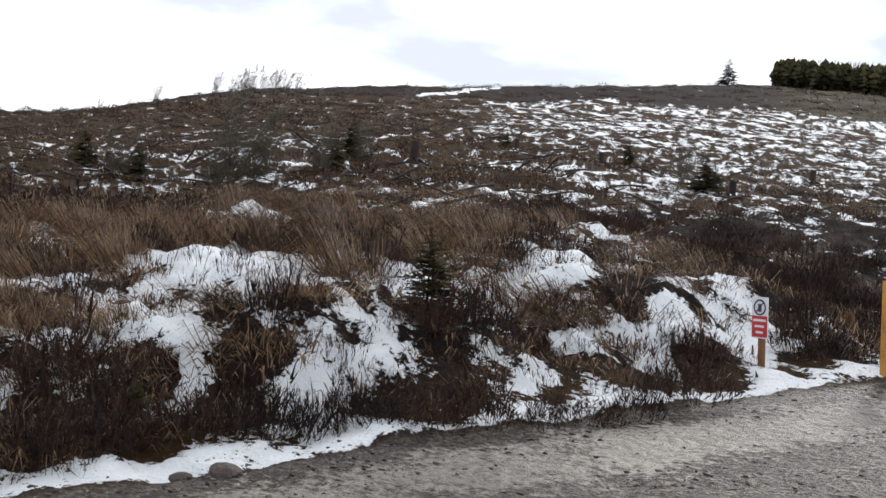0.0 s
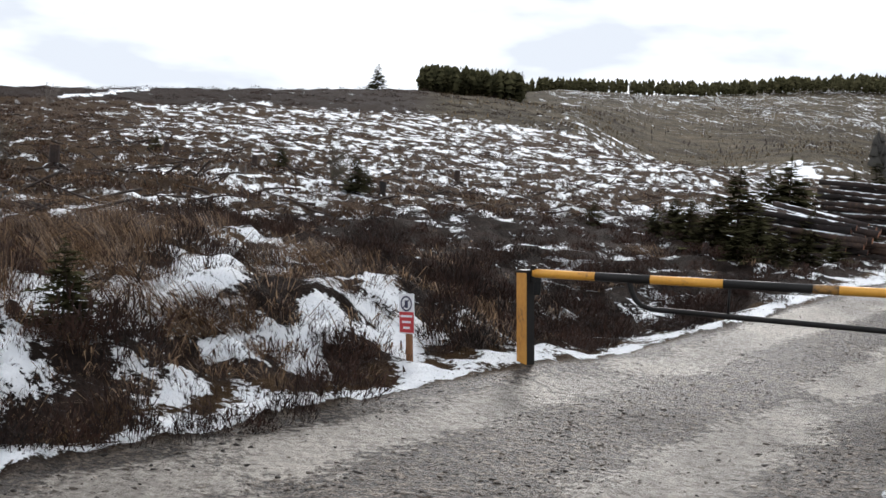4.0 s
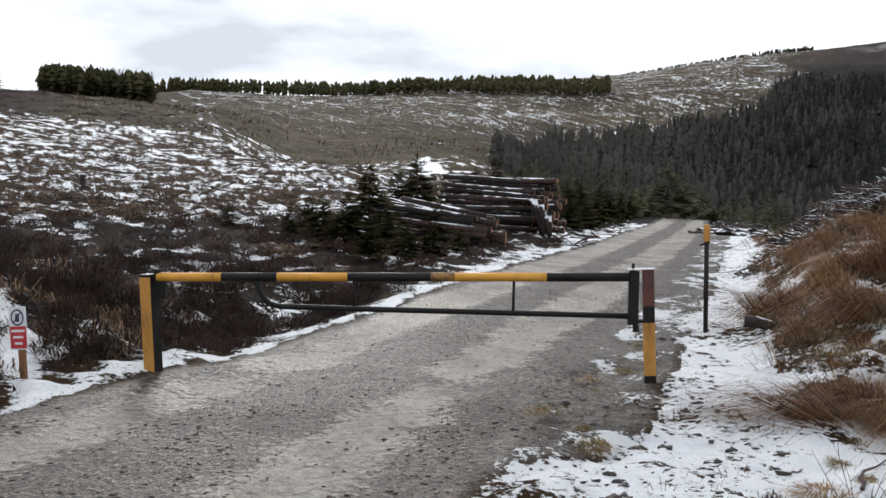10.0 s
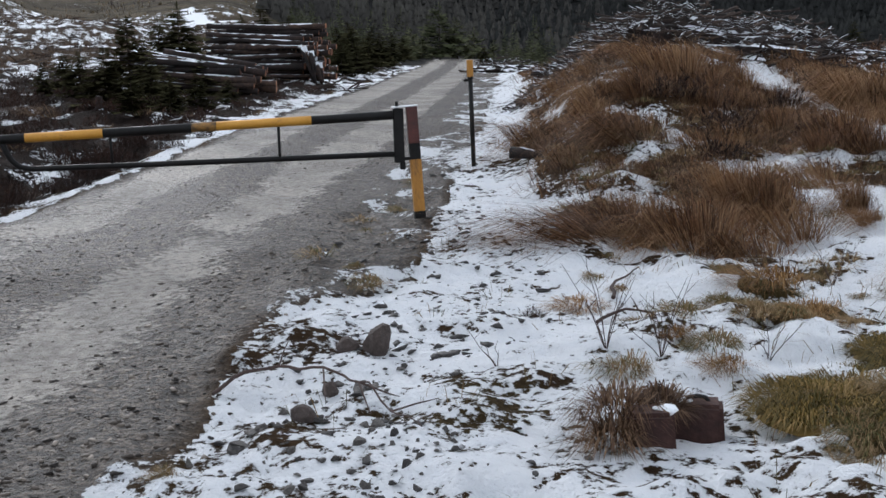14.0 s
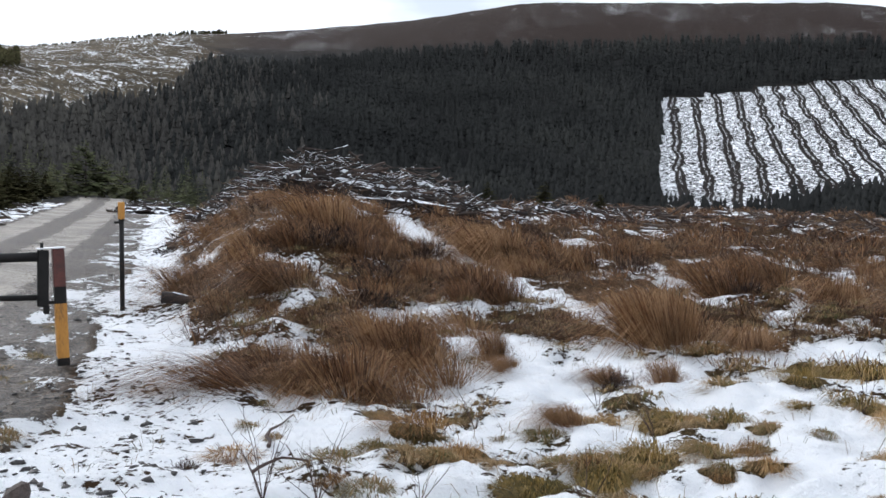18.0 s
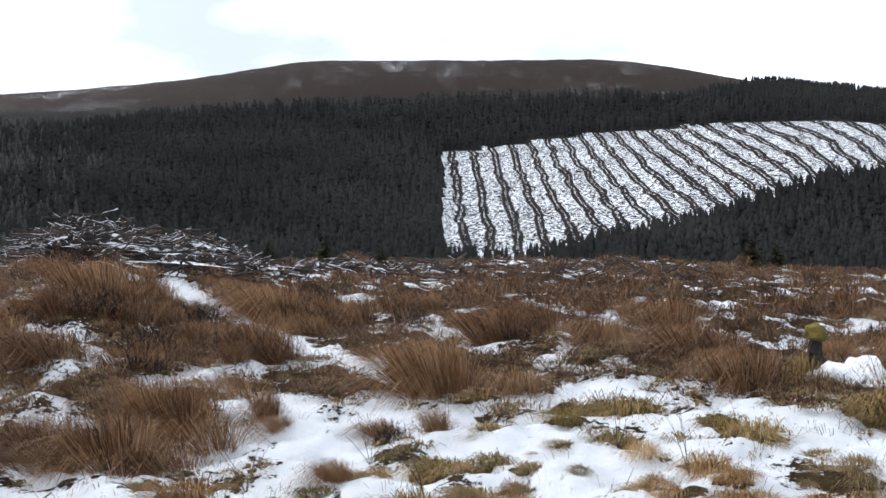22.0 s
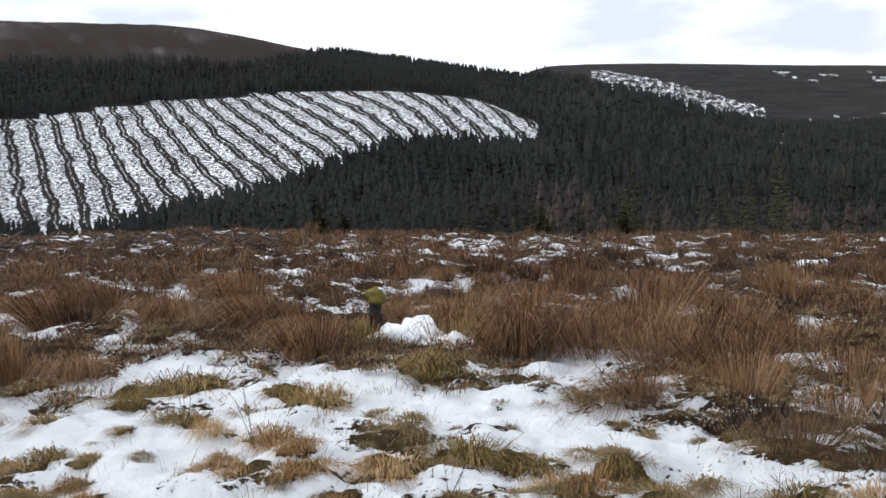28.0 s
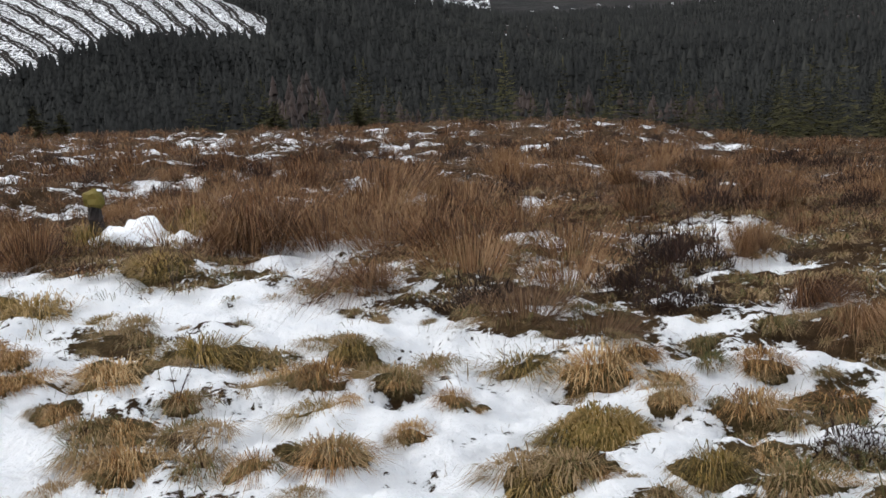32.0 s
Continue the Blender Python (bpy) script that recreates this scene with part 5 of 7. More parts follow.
def heath_right(x, y):
    s, n, r, a, road = masks(x, y)
    return rush_right(x, y) * 0.9 * step(92, 104, a)


def tuft_right(x, y):
    s, n, r, a, road = masks(x, y)
    k = (1 - step(13, 15.5, r)) * step(0.2, 0.9, n) * (0.02 + 0.98 * bare(x, y, 0.42, 0.60))
    edge = np.exp(-((n + 1.35) / 0.2) ** 2) * 0.10 * (s < 14) * (fbm(x / 0.8, y / 0.8, 93, 2) > 0.5)
    return np.clip(k + edge, 0, 1)


def at_spots(name, mat, templates, spots, natural, tall, label, category, group, back=0.25):
    """One plant on each listed place, as wide as listed."""
    meshes = [mesh_from(name, v, f, mat) for v, f in templates]
    for k, (a, r, w) in enumerate(spots):
        r += back * w
        x, y = r * math.sin(radians(a)), r * math.cos(radians(a))
        ob = new(name, meshes[k % len(meshes)])
        q = w / natural
        ob.matrix_world = Matrix.LocRotScale((x, y, ground_z(x, y) - 0.05 * w - 0.01), Euler((0, 0, G.uniform(-0.6, 0.6))), (q * G.uniform(0.85, 1.3), q * G.uniform(0.7, 1.05), q * tall * G.uniform(0.6, 1.3)))
        tagged(ob, label, category, group)


at_spots("mossy_tussock", MOSSY, TUSSOCK_T, MOSS_SPOTS, 1.15, 0.8, "olive mossy grass tussock bulging out of the snow", "grass", "mossy tussocks in the snow")
at_spots("straw_tussock", STRAWY, TUSSOCK_T, STRAW_SPOTS + STRAW_SPOTS_BY_MOUND, 1.25, 1.0, "shaggy orange-brown grass tussock poking out of snow", "grass", "straw tussocks in the snow")
at_spots("rush_clump", RUSH, RUSH_BIG, RUSH_SPOTS, 0.95, 1.0, "large clump of dead russet rushes leaning in the wind", "rushes", "large rush clumps")
at_spots("heather_bush", HEATHER, HEATH_T, HEATH_SPOTS, 0.70, 1.2, "dark leggy heather bush standing in snow", "heather", "heather on the plateau")
at_spots("heather_bush", HEATHER, HEATH_T, BANK_HEATH, 0.62, 1.15, "dark brown heather bush on the snowy bank", "heather", "heather on the bank", 0.5)
at_spots("moor_grass_clump", STRAW, STRAW_T, BANK_STRAW, 0.85, 0.95, "bleached moor grass leaning in the wind on the bank", "grass", "moor grass on the bank")
pl = sow_log(G, 6400, 40, 132, 8.2, 56, lambda x, y: (1 - calm_right(x, y)) * rush_right(x, y) * (0.15 + 0.35 * (np.hypot(x, y) < 22) + 0.5 * bare(x, y, 0.46, 0.62)))


def plant(name, mat, near_t, far_t, places, lo, hi, label, category, group, stuff_name, stuff_label, limit=290):
    rest = set_out(name, mat, near_t, places, G, lo, hi, label, category, group, limit)
    if len(rest):
        mixed = len(rest) > 700 and mat is RUSH
        if mixed:
            pale, rest = rest[::3], np.delete(rest, np.s_[::3], axis=0)
            scatter("pale_" + stuff_name, STRAW, STRAW_FAR, pale, G.uniform(lo * 0.7, hi * 0.8, len(pale)), G.uniform(-0.5, 0.5, len(pale)), "straw-coloured dead grass among the rushes", category)
        scatter(stuff_name, mat, far_t, rest, G.uniform(lo, hi, len(rest)), G.uniform(-0.5, 0.5, len(rest)), stuff_label, category)


plant("rush_clump", RUSH, RUSH_T, RUSH_FAR, pl, 0.4, 1.05, "clump of dead rust-brown rushes bent by wind", "rushes", "rushes on the plateau", "rushes", "rust-brown rushes covering the snowy plateau")
pl = apart(sow(G, 14000, 25, 134, 2.6, 15, tuft_right), 0.17)
plant("grass_tussock", TUFT, TUFT_T, TUFT_FAR, pl, 0.26, 0.8, "tussock of straw and olive grass poking through snow", "grass", "tussocks in the snow", "tussocks", "small straw and green grass tussocks in snow")
pl = sow_log(G, 11000, 42, 134, 9.5, 58, lambda x, y: bare(x, y, 0.43, 0.64) * step(10, 12.5, np.hypot(x, y) + 3 * (fbm(x / 9, y / 9, 61, 3) - 0.5) + 3.0 * (np.degrees(np.arctan2(x, y)) < 57)) * (along(x, y)[1] > 0.1))
scatter("plateau_grass", RUSH, THATCH_T, pl[::2], G.uniform(0.5, 1.05, len(pl[::2])) * (0.85 + 0.5 * step(14, 24, np.hypot(pl[::2, 0], pl[::2, 1]))), G.uniform(-0.6, 0.6, len(pl[::2])), "low rust-brown dead grass matting the plateau", "grass")
scatter("plateau_straw", STRAW, THATCH_T, pl[1::2], G.uniform(0.5, 1.05, len(pl[1::2])) * (0.85 + 0.4 * step(14, 24, np.hypot(pl[1::2, 0], pl[1::2, 1]))), G.uniform(-0.6, 0.6, len(pl[1::2])), "low straw-coloured dead grass matting the plateau", "grass")
pl = sow_log(G, 1500, 44, 134, 11, 50, lambda x, y: 0.45 * rush_right(x, y) + 0.5 * heath_right(x, y))
plant("heather_tuft", HEATHER, HEATH_T, HEATH_FAR, pl, 0.6, 1.1, "low dark brown heather bush among rushes", "heather", "heather on the plateau", "heather_patch", "dark heather scattered over the plateau", 150)


# the bank and the felled hill left of the track
def d_left(x, y):
    s, n = along(x, y)
    return -n + ROAD_L, s


def gloom(x, y):
    """The dark heathery slope behind the barrier."""
    d, s = d_left(x, y)
    return step(9.8, 11.5, s) * (1 - step(36, 46, s)) * (1 - step(9, 13, d))


def listed(x, y):
    """1 on the near bank, where the listed bushes stand."""
    d, s = d_left(x, y)
    return step(-33, -31, np.degrees(np.arctan2(x, y))) * (1 - step(3.2, 4.5, d)) * (1 - step(9.0, 10.5, s))


def heath_left(x, y):
    d, s = d_left(x, y)
    med = fbm(x / 2.6, y / 2.6, 71, 3)
    k = step(0.4, 0.7, d) * (1 - step(4.0, 6.0, d - 5 * step(10, 12, s) * (1 - step(36, 46, s))))
    return np.clip(k * (0.36 + 0.35 * (med < 0.5) + 0.6 * step(10.3, 12, s)), 0, 1)


def straw_left(x, y):
    d, s = d_left(x, y)
    med = fbm(x / 2.6, y / 2.6, 71, 3)
    k = step(2.2, 4.2, d) * (1 - step(9, 15, d)) * (1 - step(11, 16, s) * 0.8)
    return (k + 0.16 * step(0.7, 1.5, d) * (d < 4)) * (0.1 + 0.9 * bare(x, y))


def hill_heath(x, y):
    d, s = d_left(x, y)
    r, a = np.hypot(x, y), np.degrees(np.arctan2(x, y))
    upper = step(38, 60, r) * step(-14, -4, a) * (1 - step(26, 30, a))
    return step(8, 12, d) * bare(x, y, 0.34, 0.5) * (1 - 0.3 * upper)


pl = sow_log(G, 3400, -42, 44, 5.5, 36, lambda x, y: heath_left(x, y) * (0.06 + 0.94 * bare(x, y, 0.42, 0.58)) * (1 - 0.9 * listed(x, y)))
plant("heather_bush", HEATHER, HEATH_T, HEATH_FAR, pl, 0.4, 1.05, "dark leggy heather bush on the snowy bank", "heather", "heather on the bank", "bank_heather", "dark heather covering the roadside bank", 280)
pl = sow_log(G, 1900, -42, 36, 7.5, 40, lambda x, y: straw_left(x, y) * (1 - 0.8 * listed(x, y)) * (1 - 0.9 * gloom(x, y)))
plant("moor_grass_clump", STRAW, STRAW_T, STRAW_FAR, pl, 0.75, 1.3, "clump of bleached moor grass bent by wind", "grass", "moor grass on the bank", "moor_grass", "bleached moor grass along the bank", 280)
pl = sow_log(G, 6000, -42, 36, 15, 120, hill_heath)
for name, mat, sel, label in (("hill_heather", HEATHER, pl[::2], "dark heather over the felled hill"), ("hill_dead_growth", STRAW, pl[1::2], "brown dead growth over the felled hill")):
    scatter(name, mat, HEATH_THIN, sel, G.uniform(0.5, 1.1, len(sel)) * (0.6 + np.hypot(sel[:, 0], sel[:, 1]) / 110), G.uniform(0, 6.28, len(sel)), label, "heather")
pl = sow_log(G, 3200, -42, 34, 13, 90, lambda x, y: 0.5 * hill_heath(x, y) * (1 - gloom(x, y)))
far = sow_log(G, 1700, -42, 16, 100, 310, lambda x, y: 0.9 * step(120, 190, np.hypot(x, y) - 3 * np.minimum(np.degrees(np.arctan2(x, y)), 0)))
scatter("moor_heather", HEATHER, HEATH_THIN, far, G.uniform(1.0, 2.2, len(far)) * (0.5 + np.hypot(far[:, 0], far[:, 1]) / 260), G.uniform(0, 6.28, len(far)), "dark heather covering the moor up to the skyline", "heather")
scatter("hill_grass", STRAW, THATCH_T, pl, G.uniform(0.7, 1.3, len(pl)), G.uniform(-0.5, 0.5, len(pl)), "tufts of pale grass on the felled hill", "grass")

# the dark heather at the end of the grassy belt
pl = sow_log(G, 260, -42, -18, 12.5, 20, lambda x, y: (1 - step(-25, -20, np.degrees(np.arctan2(x, y)) + 5 * (fbm(x / 3, y / 3, 65, 2) - 0.5))) * 0.9)
scatter("belt_heather", HEATHER, HEATH_FAR, pl, G.uniform(0.7, 1.3, len(pl)), G.uniform(0, 6.28, len(pl)), "dark red-brown heather beyond the grass of the bank", "heather")

# single stalks poking through the snow
STALKS = [blades(G, 6, 0.11, 0.10, 0.0035, wind=0.4, droop=0.4, base=1.0) for _ in range(5)]


def stalk_right(x, y):
    s, n, r, a, road = masks(x, y)
    return step(-1.5, 0.5, n) * (0.2 + 0.8 * (fbm(x / 0.8, y / 0.8, 94, 2) > 0.5))


pl = sow(G, 1500, 24, 134, 2.8, 14, stalk_right)
scatter("stalks", TUFT, STALKS, pl, G.uniform(0.5, 1.5, len(pl)), G.uniform(0, 6.28, len(pl)), "single dead grass stalks poking through the snow", "grass")
pl = sow_log(G, 1300, -42, 30, 5.6, 20, lambda x, y: step(0.15, 0.6, d_left(x, y)[0]) * 0.8 * (1 - 0.9 * gloom(x, y)))
scatter("bank_stalks", STRAW, STALKS, pl, G.uniform(0.4, 1.1, len(pl)), G.uniform(0, 6.28, len(pl)), "dead grass stalks poking through the snowy bank", "grass")


SPRIG_T = [sprigs(G, 12, 8) for _ in range(5)]
pl = sow_log(G, 650, -40, 14, 5.7, 13, lambda x, y: step(0.25, 0.7, d_left(x, y)[0]) * (1 - step(4, 6, d_left(x, y)[0])) * (1 - step(10, 11, d_left(x, y)[1])))
scatter("heather_sprigs", HEATHER, SPRIG_T, pl, G.uniform(0.2, 0.62, len(pl)), G.uniform(0, 6.28, len(pl)), "small heather shoots poking through the snowy bank", "heather")


# low bank grass between the heather
pl = sow_log(G, 3400, -42, 40, 5.6, 24, lambda x, y: step(0.5, 1.0, d_left(x, y)[0]) * bare(x, y) * 0.9 * (1 - 0.85 * gloom(x, y)))
scatter("bank_grass", STRAW, THATCH_T, pl, G.uniform(0.5, 1.1, len(pl)), G.uniform(-0.5, 0.5, len(pl)), "low dead grass matting the bank between the heather", "grass")


# large mossy hummocks in the snow
def hummock(x, y, sx, sy, sz, turn, label, mat, n=900):
    t = new("moss_hummock")
    t.matrix_world = pose(x, y, ground_z(x, y) - 0.03, 0, 0, turn)
    tagged(t, label, "hummock", "mossy hummocks")
    bm = bmesh.new()
    bmesh.ops.create_icosphere(bm, subdivisions=3, radius=1)
    for v in bm.verts:
        q = 1 + 0.35 * noise.noise(v.co * 1.4 + Vector((x, y, 0))) + 0.12 * noise.noise(v.co * 4 + Vector((y, x, 0)))
        v.co = Vector((v.co.x * sx * q, v.co.y * sy * q, max(v.co.z, -0.2) * sz * q * 0.9)) * 0.95
    part("mound", bm, MOSSY, t, "matted dead grass", smooth=True)
    tv, tf = mop(G, n, 1.0, sz, 0.10, 0.0050, 0.12)
    root = tv.reshape(-1, 5, 3)[:, :2].mean(1)
    tv = tv + np.repeat(root * (sx - 1.0, sy - 1.0, 0), 5, axis=0)
    ob = new("grass_cover", mesh_from("grass_cover", tv, tf, mat))
    ob.parent = t


for x, y, sx, sy, sz, turn in ((4.35, 2.60, 0.36, 0.24, 0.05, 15), (4.80, 2.62, 0.40, 0.28, 0.06, 10), (5.30, 2.68, 0.33, 0.22, 0.06, 20), (4.70, 2.25, 0.36, 0.24, 0.05, -10), (4.50, 1.90, 0.24, 0.15, 0.05, 0), (5.95, 2.55, 0.24, 0.16, 0.08, 20), (4.82, -2.30, 0.30, 0.24, 0.15, 20)):
    hummock(x, y, sx, sy, sz, turn, "olive mossy hummock overgrown with drooping dead grass", MOSSY, int(1600 + 5200 * sx))
# arching bramble and dead stems
ARCH = [blades(G, 420, 0.72, 0.85, 0.005, wind=0.25, droop=0.9, base=0.45) for _ in range(3)]
ARCH_M = [mesh_from("dead_stem_thicket", v, f, RUSH) for v, f in ARCH]
for k, (x, y, q) in enumerate(((11.3, -2.1, 1.0), (12.0, -1.6, 1.1), (12.3, -2.8, 1.1), (9.3, -3.0, 0.8), (10.2, -3.2, 0.9), (13.2, -2.2, 1.0), (8.4, -3.6, 0.7), (12.6, -0.7, 0.9), (11.6, -3.2, 0.9), (10.8, -2.6, 0.8), (13.6, -0.9, 1.0), (13.9, -3.3, 1.1), (12.9, -4.0, 1.0), (11.9, -4.4, 1.0), (14.4, -1.8, 1.0), (9.7, -4.2, 0.8))):
    ob = new("dead_stem_thicket", ARCH_M[k % 3])
    ob.matrix_world = Matrix.LocRotScale((x, y, ground_z(x, y) - 0.02), Euler((0, 0, k * 1.3)), (q, q, q))
    tagged(ob, "tangled thicket of arching dead brown stems", "thicket", "thickets of dead stems")
HAIR = leafy("dark_dead_grass", [(0.2, (0.06, 0.03, 0.016)), (0.5, (0.15, 0.078, 0.04)), (0.8, (0.29, 0.18, 0.10))], 3, vary=0.4)
at_spots("dead_stem_thicket", HAIR, ARCH, THICKET_SPOTS, 1.25, 0.8, "low tangled mound of dark wiry dead stems", "thicket", "thickets of dead stems")

# ---- trees ----
def spot(a, r, lift=0.0):
    """The place at heading a, r metres off, on the ground."""
    x, y = r * math.sin(radians(a)), r * math.cos(radians(a))
    return x, y, ground_z(x, y) + lift


SPRUCE_CROWNS = []
for k in range(4):
    v, f = conifer(G, 1.0, 0.72, 16, 12, 8, droop=0.15 + 0.06 * k, full=0.42)
    SPRUCE_CROWNS.append(mesh_from("crown", v, f, NEEDLES))
_b = tube_bm([(0, 0, -0.05), (0, 0, 0.5), (0, 0, 0.97)], [0.015, 0.009, 0.002], 7)
TRUNK = bpy.data.meshes.new("trunk")
_b.to_mesh(TRUNK)
_b.free()
TRUNK.materials.append(SPRUCE_BARK)


def spruce(a, r, h, label, wide=1.0, lean=0.0, name="spruce_tree", group=""):
    x, y, z = spot(a, r)
    t = new(name)
    t.empty_display_size = 0.3
    t.matrix_world = Matrix.LocRotScale((x, y, z - 0.02), Euler((0, radians(lean), G.uniform(0, 6.28))), (h * wide * 1.25, h * wide * 1.25, h))
    tagged(t, label, "tree", group)
    for nm, me in (("trunk", TRUNK), ("crown", SPRUCE_CROWNS[int(G.integers(0, 4))])):
        ob = new(nm, me)
        ob.parent = t
    return t


# young spruces on the bank and the hill: heading, distance, height
for a, r, h in ((-10.4, 8.9, 0.78), (-25.4, 6.9, 0.28), (-14.6, 30, 1.7), (-24.5, 27, 1.6),
                (4.6, 31, 1.8), (5.2, 33, 1.4), (-27, 30, 1.8), (-13.6, 34, 2.0), (17.2, 34, 1.4), (20.3, 30, 1.5), (0.8, 42, 1.6), (-5.5, 45, 1.3)):
    spruce(a, r, h * (0.62 if r > 20 else 1.0), "young dark green spruce growing wild on the bank", 0.95, group="young spruces on the bank", name="spruce_sapling")
# the thicket round the timber stacks
for a, r, h in ((23.2, 27, 1.9), (24.4, 30, 2.9), (22.0, 29, 1.7), (25.4, 28, 1.7), (26.9, 36, 3.6), (25.9, 37, 3.0), (27.6, 40, 2.6), (21.3, 32, 1.5), (31.0, 52, 4.2), (30.0, 55, 3.4),
                (26.3, 25, 1.3), (27.6, 26.5, 1.2), (29.2, 28, 1.1), (24.4, 24.5, 1.2), (30.8, 33, 1.1), (28.0, 31, 1.7), (35.0, 47, 2.3), (35.8, 50, 2.2), (36.4, 56, 2.6), (37.0, 62, 2.6),
                (34.8, 55, 3.0), (35.6, 60, 3.1), (37.6, 70, 2.6), (36.6, 70, 3.2), (38.2, 84, 2.6), (35.4, 70, 3.4), (33.8, 62, 3.2), (32.4, 60, 3.6)):
    spruce(a, r, h * 0.72, "young dark spruce in the thicket by the timber stacks", 1.1, group="spruces by the timber stacks", name="spruce_tree")
PALE_CROWNS = [mesh_from("crown", *conifer(G, 1.0, 0.95, 11, 10, 6, droop=0.05, gap=0.1, full=0.5), YOUNG) for _ in range(3)]
for k, (a, r, h) in enumerate(((40.1, 88, 4.4), (41.0, 96, 3.6), (39.4, 100, 3.2), (38.6, 108, 3.4), (41.9, 110, 3.8), (42.9, 118, 4.0), (44.2, 112, 3.6))):
    t = spruce(a, r, h, "pale grey-green bushy tree beyond the end of the track", 0.85, name="pale_tree", group="pale trees beyond the track")
    [c for c in t.children if c.name.startswith("crown")][0].data = PALE_CROWNS[k % 3]
# saplings along the edge of the plateau
for a, r, h in ((60.6, 38, 1.5), (63.6, 36, 1.7), (66.5, 40, 1.1), (85.6, 48, 2.0), (86.8, 50, 1.5), (56.8, 40, 1.3), (101.5, 58, 2.6), (97.2, 60, 3.0), (107, 66, 2.6), (42.4, 75, 1.6)):
    spruce(a, r, h * 0.7, "small spruce at the edge of the rushy plateau", 1.0, group="spruces at the plateau edge", name="spruce_sapling")
# the lone conifer on the skyline
spruce(5.85, 285, 6.6, "lone dark spruce standing on the skyline", 0.95, name="skyline_spruce")

FAR_T = [simple_conifer(G, 4, 4) for _ in range(8)]
DEEP_T = [simple_conifer(G, 3, 3) for _ in range(10)]


def woods(name, n, a0, a1, r0, r1, keep, lo, hi, label, mat=None, templates=FAR_T):
    pl = sow(G, n, a0, a1, r0, r1, keep)
    sc = G.uniform(lo, hi, len(pl)) * (0.85 + 0.3 * vnoise(pl[:, 0] / 45, pl[:, 1] / 45, 55))
    pl[:, 2] -= 0.3
    return scatter(name, mat or FOREST, templates, pl, sc, G.uniform(0, 6.28, len(pl)), label, "forest", smooth=True)


yes = lambda x, y: np.ones_like(x)


def valley_wood(x, y):
    r, a = np.hypot(x, y), np.degrees(np.arctan2(x, y))
    k = (field_mask(x, y) < 0.5) & (r > 1.02 * (230 + 40 * (a < 52)))
    k &= a > slope_edge(r)
    top = 800 + 70 * step(44, 60, a) + 200 * step(81, 88, a) - 270 * step(96, 112, a) + 50 * (vnoise(x / 90, y / 90, 77) - 0.5)
    k &= r < top
    return k.astype(float)


def before_field(x, y):
    r, a = np.hypot(x, y), np.degrees(np.arctan2(x, y))
    lo = 440 + 175 * step(73, 97, a)
    return ((r < lo - 4) & (r > lo - 75) & (a > 75.5)).astype(float)


woods("valley_forest", 40000, 33, 131, 240, 1090, lambda x, y: valley_wood(x, y) * step(37, 54, np.degrees(np.arctan2(x, y))), 6.5, 10, "dense dark conifer plantation across the far valley side", templates=DEEP_T)
# distance haze painted as a paler colour, thinning out with heading
woods("hazy_forest", 9000, 31, 54, 240, 1000, lambda x, y: valley_wood(x, y) * (1 - step(37, 54, np.degrees(np.arctan2(x, y)))), 6.5, 10, "conifers with distance haze in their colour on the slope beyond the track", FOREST_HAZED, DEEP_T)
woods("front_forest", 2600, 75, 99, 360, 615, before_field, 9, 13, "dark conifers standing before the snowy felled field")
# same haze tint in the colour
woods("track_forest", 2600, 36, 58, 150, 290, lambda x, y: 0.9 + 0 * x, 3.5, 6.5, "dark spruce forest tinted with distance haze beyond the end of the track", FOREST_HAZED)
NEAR_T = [conifer(G, 1.0, 0.46, 12, 7, 2, droop=0.2) for _ in range(5)]
woods("east_forest", 260, 112, 136, 95, 200, yes, 6, 11, "spruces standing close beyond the edge of the plateau", templates=NEAR_T)
woods("edge_thicket", 230, 93, 129, 64, 112, yes, 4.0, 7.2, "young green spruces just beyond the edge of the plateau", NEEDLES, NEAR_T)
woods("young_plantation", 420, 32.5, 47, 78, 175, lambda x, y: (np.abs(along(x, y)[1] + 3.6) > 4.5) * 1.0, 2.2, 5.0, "pale green young spruces beyond the end of the track", YOUNG, NEAR_T)
TINY_T = [simple_conifer(G, 2, 3) for _ in range(4)]
woods("far_forest", 7000, 97, 136, 560, 2300, lambda x, y: (vnoise(x / 160, y / 160, 58) > 0.25) * 0.9, 12, 17, "hazy dark conifer woods rolling away to the moor", templates=TINY_T)
ROUND_T = [round_tree(G) for _ in range(8)]
PINE_T = [conifer(G, 1.0, 0.52, 8, 6, 2, droop=-0.1, gap=0.22) for _ in range(7)]
woods("hill_wood", 560, 8.1, 13.4, 292, 345, yes, 5.0, 9.0, "dense block of dark conifers on the skyline", NEEDLES, PINE_T + ROUND_T)
woods("slope_scrub", 4200, 9, 31, 130, 420, lambda x, y: step(0.35, 0.6, vnoise(x / 13, y / 22, 59)) * step(130, 165, np.hypot(x, y)), 0.35, 1.1, "low olive scrub and regrowth over the far felled slope", THATCH, TINY_T)
woods("slope_brash", 3600, 13, 46, 330, 720, lambda x, y: (np.degrees(np.arctan2(x, y)) < slope_edge(np.hypot(x, y))) * step(0.4, 0.6, vnoise(x / 20, y / 9, 60)), 0.6, 1.6, "dark brash and stumps over the far felled slope", LARCH, TINY_T)
woods("ridge_wood", 900, 12.6, 37, 690, 760, lambda x, y: 0.85 + 0 * x, 6.5, 10.5, "line of conifers along the far ridge", NEEDLES, ROUND_T)
woods("ridge_wood", 1300, 36, 47, 1080, 1180, lambda x, y: 0.8 + 0 * x, 3.5, 5.5, "line of conifers on the far ridge", NEEDLES, ROUND_T)
